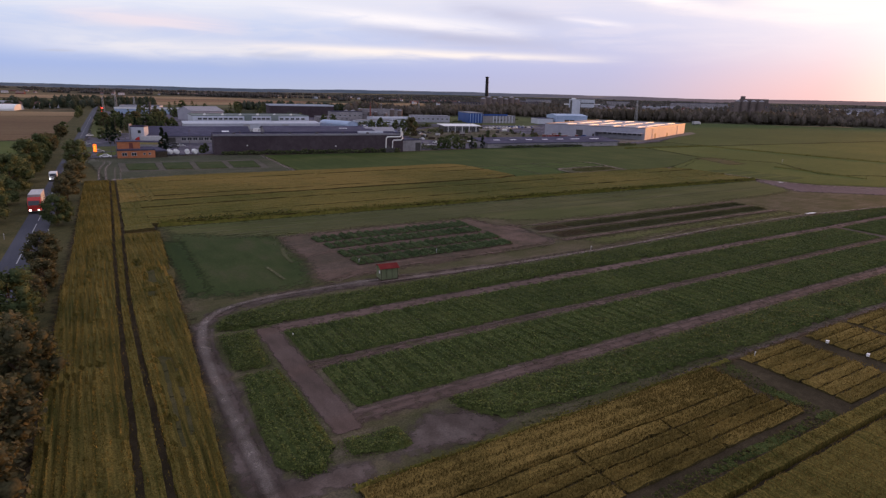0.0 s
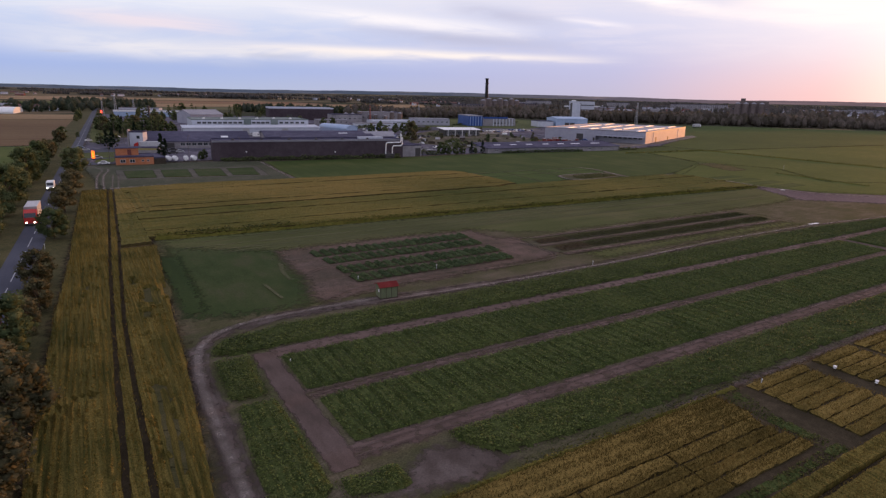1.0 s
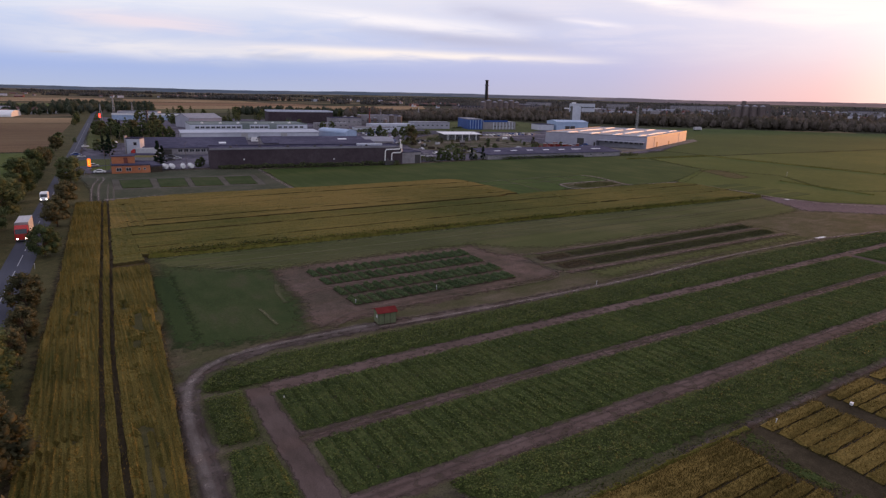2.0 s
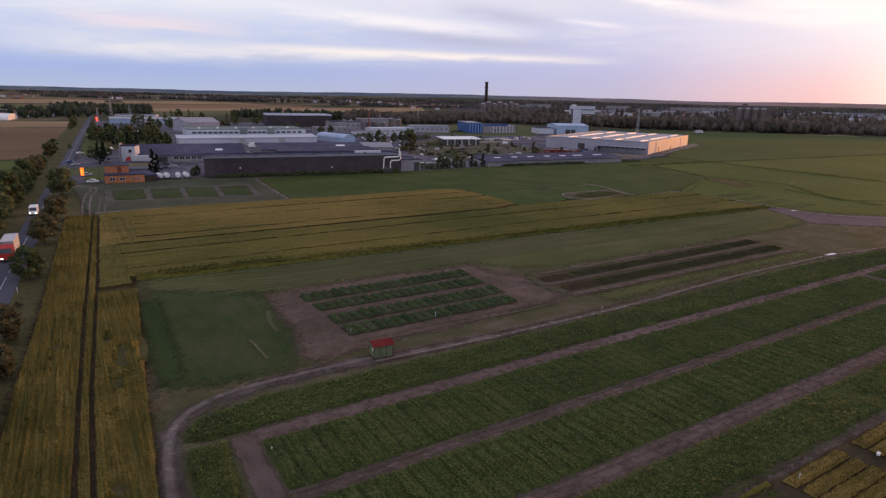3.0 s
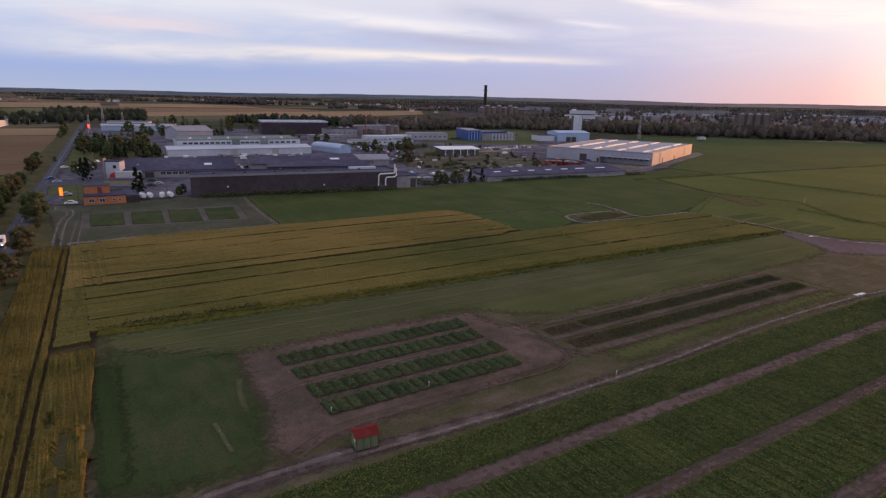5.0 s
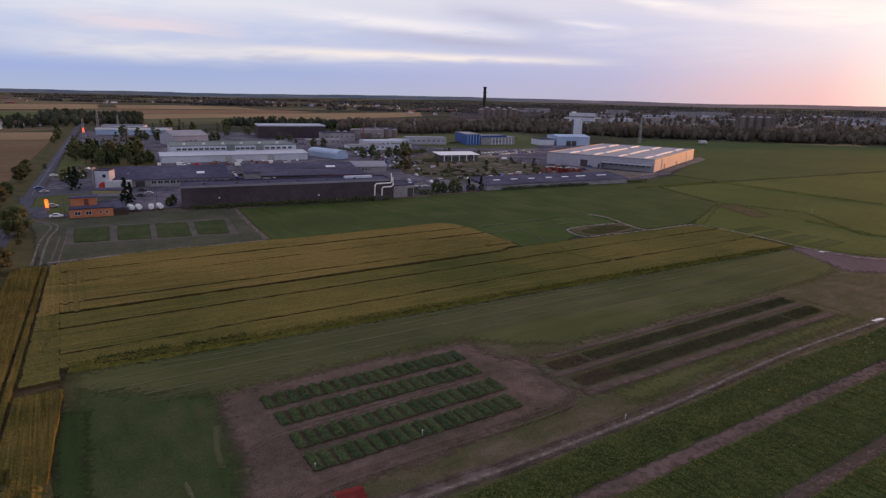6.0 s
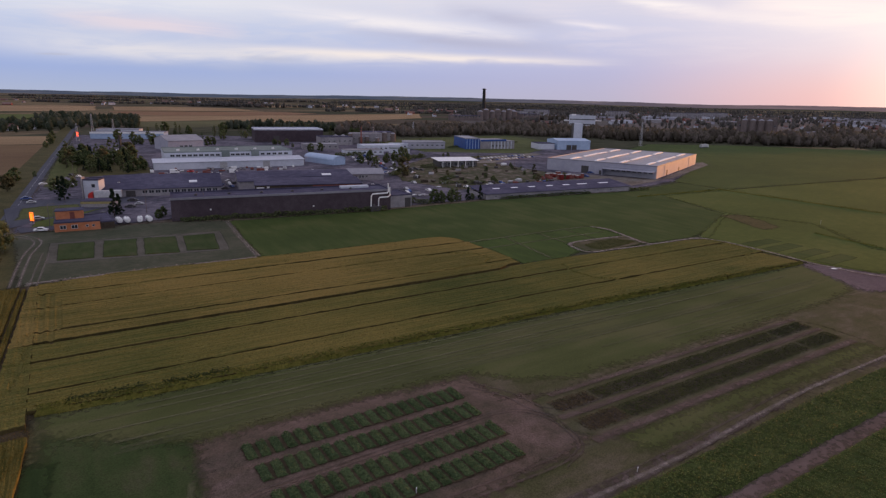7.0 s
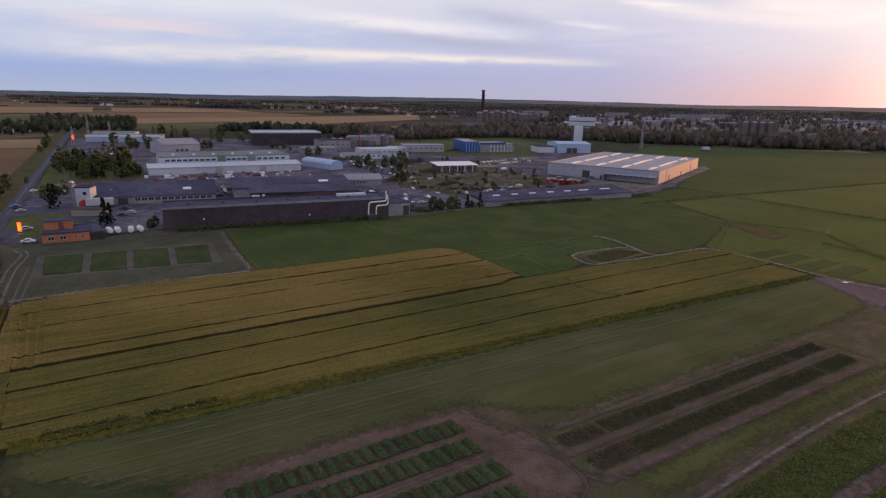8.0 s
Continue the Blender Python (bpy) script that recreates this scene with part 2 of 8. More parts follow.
M = dict(
    land=patchwork(),
    verge=surf("verge_grass", [(0.050, 0.050, 0.022), (0.078, 0.070, 0.030), (0.11, 0.092, 0.044)], (0.1, 0.8, 7.0), bump=0.4, depth=0.1),
    verge_green=surf("mown_lawn_grass", [(0.060, 0.070, 0.026), (0.085, 0.092, 0.034), (0.115, 0.118, 0.048)], (0.08, 0.5, 5.0), bump=0.2),
    meadow=surf("meadow_grass", [(0.062, 0.080, 0.022), (0.078, 0.099, 0.026), (0.106, 0.118, 0.036)], (0.02, 0.3, 5.0), bump=0.05, fine=0.2),
    lawn=surf("mown_grass", [(0.058, 0.067, 0.024), (0.077, 0.087, 0.032), (0.110, 0.106, 0.048)], (0.045, 0.4, 5.0), stretch=(0.08, 0.6, 1), bump=0.0, fine=0.2),
    darkgreen=surf("young_crop_grass", [(0.040, 0.060, 0.018), (0.052, 0.074, 0.022), (0.074, 0.088, 0.031)], (0.05, 0.3, 5.0), stretch=(1, 0.15, 1), bump=0.05, fine=0.2),
    crop_sown=surf("dark_sown_grass", [(0.022, 0.038, 0.013), (0.030, 0.048, 0.016), (0.040, 0.058, 0.020)], (0.06, 0.4, 5.0), stretch=(1.5, 0.1, 1), bump=0.1, fine=0.25),
    thin_grass=surf("thin_patchy_grass", [(0.032, 0.048, 0.017), (0.041, 0.060, 0.021), (0.052, 0.066, 0.026), (0.070, 0.070, 0.038)], (0.09, 0.35, 5.0), stretch=(1, 0.3, 1), bump=0.1, fine=0.25),
    soil=surf("bare_soil", [(0.067, 0.057, 0.040), (0.106, 0.078, 0.060), (0.151, 0.105, 0.089)], (0.12, 0.5, 6.0), bump=0.35),
    soil_dark=surf("dark_tilled_soil", [(0.046, 0.037, 0.028), (0.066, 0.052, 0.040), (0.090, 0.070, 0.056)], (0.12, 0.8, 6.0), bump=0.3),
    soilgrass=surf("worn_soil_with_grass", [(0.060, 0.064, 0.026), (0.085, 0.077, 0.043), (0.132, 0.108, 0.077)], (0.10, 0.45, 6.0), stretch=(0.4, 1, 1), bump=0.35),
    sand=surf("pale_sandy_track", [(0.069, 0.051, 0.043), (0.104, 0.080, 0.070), (0.160, 0.128, 0.115)], (0.2, 0.6, 7.0), stretch=(0.7, 0.5, 1), bump=0.2, fine=0.18),
    pale_sand=surf("bleached_sand", [(0.20, 0.165, 0.145), (0.25, 0.21, 0.185), (0.30, 0.255, 0.23)], (0.2, 0.9, 7.0), bump=0.2),
    path=surf("trodden_path_soil", [(0.092, 0.068, 0.058), (0.128, 0.092, 0.080), (0.165, 0.120, 0.107)], (0.15, 1.0, 8.0), stretch=(0.3, 1, 1), bump=0.15, fine=0.16),
    pathy=surf("trodden_cross_path_soil", [(0.079, 0.059, 0.049), (0.110, 0.079, 0.068), (0.141, 0.103, 0.091)], (0.15, 1.0, 8.0), stretch=(1, 0.3, 1), bump=0.15, fine=0.16),
    mauve=surf("harrowed_mauve_soil", [(0.102, 0.075, 0.085), (0.129, 0.099, 0.105), (0.150, 0.116, 0.119)], (0.05, 0.5, 5.0), bump=0.4),
    wheat_y=surf("ripe_wheat_drilled_along", [(0.062, 0.058, 0.014), (0.115, 0.091, 0.022), (0.176, 0.129, 0.032), (0.241, 0.167, 0.043)], (0.10, 1.2, 6.0), stretch=(2.4, 0.09, 1), bump=0.3, depth=0.12, island=0.12, fine=0.45, broad=0.3, sharp=0.19),
    wheat_x=surf("ripe_wheat_drilled_across", [(0.075, 0.073, 0.019), (0.120, 0.100, 0.028), (0.184, 0.134, 0.041), (0.216, 0.149, 0.047)], (0.022, 1.0, 5.0), stretch=(0.05, 2.4, 1), bump=0.3, depth=0.12, island=0.1, fine=0.35, broad=0.5),
    wheat_green=surf("half_ripe_wheat", [(0.053, 0.062, 0.017), (0.087, 0.086, 0.023), (0.129, 0.108, 0.030), (0.167, 0.130, 0.038)], (0.022, 1.0, 5.0), stretch=(0.05, 2.4, 1), bump=0.3, depth=0.12, island=0.1, fine=0.4, broad=0.5),
    wheat_plot=surf("plot_wheat", [(0.092, 0.068, 0.020), (0.145, 0.104, 0.030), (0.215, 0.148, 0.045)], (0.1, 1.2, 6.0), stretch=(0.3, 1.6, 1), bump=0.3, depth=0.12, vary=0.25, island=0.15, fine=0.35),
    straw=surf("straw_between_the_rows", [(0.043, 0.046, 0.011), (0.086, 0.073, 0.019), (0.132, 0.103, 0.028), (0.180, 0.133, 0.035)], (0.10, 1.5, 7.0), stretch=(2.6, 0.05, 1), bump=0.3, depth=0.12, fine=0.4, broad=0.4),
    # stalk brown, made darker to stand for shade in the gaps
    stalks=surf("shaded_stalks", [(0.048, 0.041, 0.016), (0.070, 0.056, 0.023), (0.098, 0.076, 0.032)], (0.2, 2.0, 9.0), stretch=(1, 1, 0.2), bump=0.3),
    stems=surf("leafy_crop_stems", [(0.038, 0.053, 0.017), (0.061, 0.078, 0.024), (0.093, 0.104, 0.036)], (0.2, 2.0, 9.0), bump=0.3),
    weed_dark=surf("dark_weed_leaves", [(0.020, 0.028, 0.010), (0.032, 0.040, 0.014), (0.050, 0.056, 0.020)], (0.2, 1.0, 7.0), bump=0.3, island=0.5),
    weeds=surf("weedy_margin", [(0.054, 0.064, 0.012), (0.095, 0.094, 0.019), (0.144, 0.126, 0.031)], (0.15, 0.9, 6.0), bump=0.5, depth=0.1, island=0.4),
    weeds_low=surf("low_green_weeds", [(0.038, 0.046, 0.014), (0.060, 0.066, 0.020), (0.090, 0.088, 0.030)], (0.15, 0.9, 6.0), bump=0.4, depth=0.1, island=0.5),
    pale_grass=surf("pale_trodden_grass", [(0.10, 0.105, 0.055), (0.125, 0.125, 0.070), (0.15, 0.145, 0.085)], (0.1, 0.6, 6.0), stretch=(0.2, 1, 1), bump=0.1),
    rut=surf("dark_wheel_rut", [(0.042, 0.033, 0.020), (0.060, 0.046, 0.028), (0.085, 0.065, 0.040)], (0.2, 1.0, 8.0), bump=0.2, fine=0.2),
    crop=surf("leafy_crop", [(0.029, 0.048, 0.011), (0.049, 0.071, 0.015), (0.072, 0.099, 0.022), (0.113, 0.141, 0.037)], (0.08, 0.7, 7.0), bump=0.3, depth=0.1, vary=0.22, island=0.8, rough=0.6, spec=0.1),
    crop_edge=surf("leafy_border_crop", [(0.033, 0.047, 0.010), (0.053, 0.071, 0.015), (0.075, 0.097, 0.022), (0.112, 0.134, 0.034)], (0.1, 0.7, 7.0), bump=0.3, depth=0.1, island=0.75, rough=0.6, spec=0.1),
    veg=surf("vegetable_leaves", [(0.043, 0.067, 0.027), (0.060, 0.089, 0.036), (0.088, 0.117, 0.049)], (0.1, 0.8, 7.0), bump=0.3, depth=0.1, vary=0.2, island=0.5, rough=0.7, spec=0.08),
    darkcrop=surf("dark_bed_leaves", [(0.033, 0.040, 0.016), (0.049, 0.056, 0.019), (0.075, 0.073, 0.027)], (0.1, 0.8, 7.0), bump=0.4, depth=0.1, vary=0.3, island=0.5),
    browncrop=surf("brownish_bed_leaves", [(0.059, 0.046, 0.025), (0.086, 0.062, 0.034), (0.113, 0.080, 0.042)], (0.1, 0.8, 7.0), bump=0.4, depth=0.1, island=0.5),
    leaf=surf("tree_leaves", [(0.066, 0.088, 0.038), (0.097, 0.120, 0.052), (0.140, 0.155, 0.072)], (0.12, 0.8, 5.0), island=0.6, vary=0.5, bump=0.2, rough=0.8, spec=0.06, thin=0.3),
    leaf_b=surf("tree_leaves_turning_brown", [(0.067, 0.066, 0.036), (0.098, 0.092, 0.048), (0.139, 0.122, 0.063)], (0.12, 0.8, 5.0), island=0.6, vary=0.5, bump=0.2, rough=0.8, spec=0.06, thin=0.3),
    needle=surf("dark_needles", [(0.012, 0.022, 0.014), (0.020, 0.032, 0.020), (0.03, 0.042, 0.024)], (0.12, 0.8, 5.0), island=0.5, bump=0.2),
    # far woods paled towards mauve: haze painted into the leaf colour
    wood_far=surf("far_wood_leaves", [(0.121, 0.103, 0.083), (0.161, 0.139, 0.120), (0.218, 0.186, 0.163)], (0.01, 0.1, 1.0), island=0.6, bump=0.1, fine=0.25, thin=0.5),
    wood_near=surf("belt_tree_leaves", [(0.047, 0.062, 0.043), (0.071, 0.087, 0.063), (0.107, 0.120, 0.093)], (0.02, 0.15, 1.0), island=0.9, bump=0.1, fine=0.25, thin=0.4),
    # greyer still, for the thicker painted haze out on the plain
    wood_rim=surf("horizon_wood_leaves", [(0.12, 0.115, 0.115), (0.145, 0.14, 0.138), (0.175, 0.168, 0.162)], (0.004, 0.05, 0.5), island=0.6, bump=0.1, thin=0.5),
    bark=surf("bark", [(0.06, 0.045, 0.032), (0.10, 0.08, 0.06)], (0.5, 3.0, 14.0), stretch=(1, 1, 0.2), bump=0.6),
    asphalt=surf("road_asphalt", [(0.060, 0.062, 0.082), (0.072, 0.074, 0.096), (0.088, 0.09, 0.112)], (0.05, 0.5, 14.0), stretch=(1, 0.1, 1), rough=0.75, bump=0.15, fine=0.15),
    # yard and white walls lean blue for the haze over the works
    yard=surf("yard_asphalt", [(0.045, 0.046, 0.056), (0.080, 0.075, 0.098), (0.127, 0.114, 0.143), (0.180, 0.158, 0.185)], (0.05, 0.25, 3.0), rough=0.85, bump=0.2, fine=0.25, broad=0.5, sharp=0.16),
    gravel=surf("pale_gravel_yard", [(0.10, 0.085, 0.07), (0.17, 0.15, 0.13), (0.26, 0.235, 0.21)], (0.04, 0.3, 3.0), rough=0.95, bump=0.3),
    line=plain("road_paint", (0.42, 0.42, 0.44), 0.8),
    white_wall=surf("white_painted_wall", [(0.437, 0.462, 0.524), (0.510, 0.535, 0.601), (0.567, 0.591, 0.651)], (0.05, 0.4, 4.0), rough=0.7, bump=0.1, fine=0.1),
    grey_clad=surf("light_grey_cladding", [(0.29, 0.29, 0.35), (0.34, 0.34, 0.40), (0.39, 0.39, 0.45)], (0.03, 0.3, 3.0), rough=0.6, bump=0.5, depth=0.04, wave=1.6, fine=0.08),
    blue_clad=surf("pale_blue_cladding", [(0.30, 0.40, 0.56), (0.36, 0.46, 0.62), (0.42, 0.52, 0.68)], (0.03, 0.3, 3.0), rough=0.5, bump=0.5, depth=0.04, wave=1.6, fine=0.08),
    vivid_blue=surf("vivid_blue_cladding", [(0.018, 0.055, 0.21), (0.026, 0.075, 0.27), (0.04, 0.10, 0.32)], (0.03, 0.3, 3.0), rough=0.5, bump=0.5, depth=0.04, wave=1.2, fine=0.1),
    black_clad=surf("dark_brown_cladding", [(0.052, 0.040, 0.048), (0.070, 0.054, 0.063), (0.088, 0.070, 0.080)], (0.04, 0.4, 3.0), rough=0.75, bump=0.5, depth=0.05, wave=1.2, fine=0.18),
    # the violet-blue in the tar stands for the same haze
    tar=surf("tarred_roof", [(0.053, 0.050, 0.081), (0.071, 0.068, 0.107), (0.110, 0.105, 0.152)], (0.04, 0.3, 3.0), rough=0.85, bump=0.2, fine=0.18),
    metal_roof=surf("grey_metal_roof", [(0.19, 0.185, 0.215), (0.24, 0.235, 0.265), (0.30, 0.29, 0.32)], (0.03, 0.25, 3.0), rough=0.5, metal=0.1, bump=0.4, depth=0.03, wave=1.2, fine=0.12),
    green_roof=surf("grey_green_roof", [(0.13, 0.16, 0.15), (0.17, 0.20, 0.19), (0.21, 0.24, 0.23)], (0.03, 0.3, 3.0), rough=0.7, bump=0.2, fine=0.12),
    brick=surf("orange_painted_render", [(0.40, 0.15, 0.075), (0.46, 0.18, 0.092), (0.52, 0.215, 0.115)], (0.1, 0.8, 6.0), rough=0.85, bump=0.3, fine=0.15),
    redwall=surf("dull_red_wall", [(0.16, 0.060, 0.052), (0.20, 0.075, 0.064), (0.24, 0.095, 0.08)], (0.1, 0.8, 6.0), rough=0.8, bump=0.2),
    concrete=surf("weathered_concrete", [(0.20, 0.19, 0.205), (0.27, 0.255, 0.27), (0.34, 0.325, 0.335)], (0.06, 0.5, 5.0), rough=0.85, bump=0.3, fine=0.18),
    # concrete darkened to brown, which stands for the elevator's backlit face
    old_concrete=surf("sooty_brown_concrete", [(0.13, 0.105, 0.10), (0.17, 0.14, 0.132), (0.21, 0.175, 0.165)], (0.06, 0.5, 5.0), rough=0.85, bump=0.3, fine=0.15),
    tile=surf("red_brown_roof_tiles", [(0.15, 0.095, 0.085), (0.19, 0.115, 0.10), (0.24, 0.16, 0.14)], (0.1, 1.0, 6.0), rough=0.8, bump=0.4, vary=0.6),
    red_roof=surf("red_sheet_roof", [(0.133, 0.019, 0.018), (0.168, 0.026, 0.024), (0.196, 0.038, 0.034)], (0.4, 2.0, 12.0), rough=0.7, bump=0.4, depth=0.03, wave=3.0, fine=0.12),
    shed_wood=surf("pale_green_boards", [(0.115, 0.14, 0.078), (0.15, 0.175, 0.10), (0.18, 0.20, 0.12)], (0.5, 2.5, 18.0), stretch=(1, 1, 0.15), rough=0.8, bump=0.3, fine=0.15),
    dark_wood=surf("dark_timber", [(0.05, 0.04, 0.03), (0.08, 0.065, 0.05)], (0.5, 2.0, 12.0), rough=0.8),
    glass=plain("dark_window_glass", (0.03, 0.035, 0.045), 0.08, 0.0, 0.0, 0.6),
    skylight=plain("milky_skylight", (0.85, 0.85, 0.88), 0.3),
    casing=plain("grey_window_frame", (0.45, 0.45, 0.46), 0.5),
    white=plain("white_enamel", (0.80, 0.80, 0.80), 0.4),
    steel=plain("galvanised_steel", (0.42, 0.42, 0.43), 0.45, 0.6),
    dark_steel=plain("dark_painted_steel", (0.06, 0.055, 0.055), 0.6),
    black=plain("black_rubber", (0.02, 0.02, 0.02), 0.8),
    red_paint=plain("red_lorry_paint", (0.50, 0.035, 0.03), 0.35),
    tarp=plain("grey_white_tarpaulin", (0.50, 0.50, 0.52), 0.6),
    blue_paint=plain("blue_car_paint", (0.04, 0.08, 0.25), 0.3),
    silver=plain("silver_car_paint", (0.5, 0.5, 0.52), 0.3, 0.4),
    yellow=plain("yellow_paint", (0.34, 0.29, 0.12), 0.7),
    lamp_white=plain("lit_headlamp", (1.0, 0.95, 0.85), 0.3, 0.0, 6.0),
    lamp_orange=plain("lit_orange_sign", (1.0, 0.17, 0.015), 0.4, 0.0, 1.5),
    lamp_red=plain("lit_red_sign", (1.0, 0.05, 0.03), 0.4, 0.0, 2.5),
    lamp_yellow=plain("lit_yellow_sign", (1.0, 0.36, 0.04), 0.4, 0.0, 1.8),
)


# ---- building blocks ----
def mesh_of(name, data, material):
    if isinstance(data, bmesh.types.BMesh):
        me = bpy.data.meshes.new(name)
        data.to_mesh(me)
        data.free()
    else:
        verts, faces = data
        me = bpy.data.meshes.new(name)
        me.from_pydata(np.asarray(verts, float).tolist() if isinstance(verts, np.ndarray) else verts, [], faces.tolist() if isinstance(faces, np.ndarray) else faces)
    me.materials.append(material)
    return me


def part(name, data, material, parent=None, label="", at=None):
    me = data if isinstance(data, bpy.types.Mesh) else mesh_of(name, data, material)
    ob = new(name, me)
    ob.parent = parent
    if at is not None:
        ob.matrix_basis = at
    return tagged(ob, label) if label else ob


def thing(name, label, category, group="", kind="", at=None):
    ob = new(name)
    ob.empty_display_size = 0.5
    if at is not None:
        ob.matrix_basis = at
    return tagged(ob, label, category, group, kind)


def box(bm, x0, x1, y0, y1, z0, z1, bevel=0.0):
    made = bmesh.ops.create_cube(bm, size=1.0, matrix=Matrix.Translation(((x0 + x1) / 2, (y0 + y1) / 2, (z0 + z1) / 2)) @ Matrix.Diagonal((x1 - x0, y1 - y0, z1 - z0, 1)))
    if bevel:
        edges = list({e for v in made["verts"] for e in v.link_edges})
        bmesh.ops.bevel(bm, geom=edges, offset=bevel, segments=2, affect="EDGES", profile=0.5)
    return bm


def cyl(bm, x, y, z0, z1, r0, r1=None, sides=12, turn=None):
    m = Matrix.Translation((x, y, (z0 + z1) / 2))
    if turn is not None:
        m = turn
    bmesh.ops.create_cone(bm, cap_ends=True, segments=sides, radius1=r0, radius2=r0 if r1 is None else r1, depth=z1 - z0, matrix=m)
    return bm


def tube(bm, points, radius, sides=6, taper=1.0):
    """A bent pipe through the points."""
    rings = []
    for k, p in enumerate(points):
        p = Vector(p)
        a, b = Vector(points[max(k - 1, 0)]), Vector(points[min(k + 1, len(points) - 1)])
        q = (b - a).to_track_quat("Z", "Y")
        r = radius * (1 + (taper - 1) * k / max(len(points) - 1, 1))
        rings.append([bm.verts.new(p + q @ Vector((r * math.cos(6.2832 * s / sides), r * math.sin(6.2832 * s / sides), 0))) for s in range(sides)])
    for a, b in zip(rings, rings[1:]):
        for s in range(sides):
            bm.faces.new((a[s], a[(s + 1) % sides], b[(s + 1) % sides], b[s]))
    bm.faces.new(rings[0][::-1]), bm.faces.new(rings[-1])
    return bm


def prism(bm, profile, x0, x1):
    """A profile in y and z, drawn out along x."""
    a = [bm.verts.new((x0, y, z)) for y, z in profile]
    b = [bm.verts.new((x1, y, z)) for y, z in profile]
    bm.faces.new(a), bm.faces.new(b[::-1])
    for k in range(len(profile)):
        j = (k + 1) % len(profile)
        bm.faces.new((a[j], a[k], b[k], b[j]))
    bmesh.ops.recalc_face_normals(bm, faces=bm.faces)
    return bm


TABLE = np.random.RandomState(7).rand(256, 256)


def vn(x, y, size, seed=0):
    """Smooth value noise from 0 to 1."""
    x, y = np.asarray(x, float) / size + seed * 17.3, np.asarray(y, float) / size + seed * 31.7
    i, j = np.floor(x).astype(int), np.floor(y).astype(int)
    u, v = x - i, y - j
    u, v = u * u * (3 - 2 * u), v * v * (3 - 2 * v)
    at = lambda a, b: TABLE[a % 256, b % 256]
    return (at(i, j) * (1 - u) + at(i + 1, j) * u) * (1 - v) + (at(i, j + 1) * (1 - u) + at(i + 1, j + 1) * u) * v


def lerp_line(points):
    """A boundary: its cross value as a function of the way along."""
    a, b = zip(*points)
    return lambda s: np.interp(s, a, b)


LAYERS, SOFT = [], {}


def soft_of(material, gentle=False):
    """The same surface, thinning out to what lies below along the edge of its sheet."""
    key = material.name + ("_worn" if gentle else "_sheet")
    if key not in SOFT:
        m = material.copy()
        m.name = key
        n = m.node_tree
        out = next(k for k in n.nodes if k.type == "OUTPUT_MATERIAL")
        skin = out.inputs["Surface"].links[0].from_socket
        fade, spot, where = n.nodes.new("ShaderNodeAttribute"), n.nodes.new("ShaderNodeTexNoise"), n.nodes.new("ShaderNodeNewGeometry")
        fade.attribute_name = "fade"
        spot.inputs["Scale"].default_value, spot.inputs["Detail"].default_value = 0.9, 6.0
        n.links.new(where.outputs["Position"], spot.inputs["Vector"])
        add, span = n.nodes.new("ShaderNodeMath"), n.nodes.new("ShaderNodeMapRange")
        n.links.new(fade.outputs["Fac"], add.inputs[0]), n.links.new(spot.outputs["Fac"], add.inputs[1])
        span.inputs[1].default_value, span.inputs[2].default_value = 0.82, 1.18
        n.links.new(add.outputs[0], span.inputs[0])
        if gentle:
            add.operation = "MULTIPLY"
            span.inputs[1].default_value, span.inputs[2].default_value = 0.0, 0.55
        clear, mix = n.nodes.new("ShaderNodeBsdfTransparent"), n.nodes.new("ShaderNodeMixShader")
        n.links.new(span.outputs[0], mix.inputs[0]), n.links.new(clear.outputs[0], mix.inputs[1]), n.links.new(skin, mix.inputs[2])
        n.links.new(mix.outputs[0], out.inputs["Surface"])
        SOFT[key] = m
    return SOFT[key]


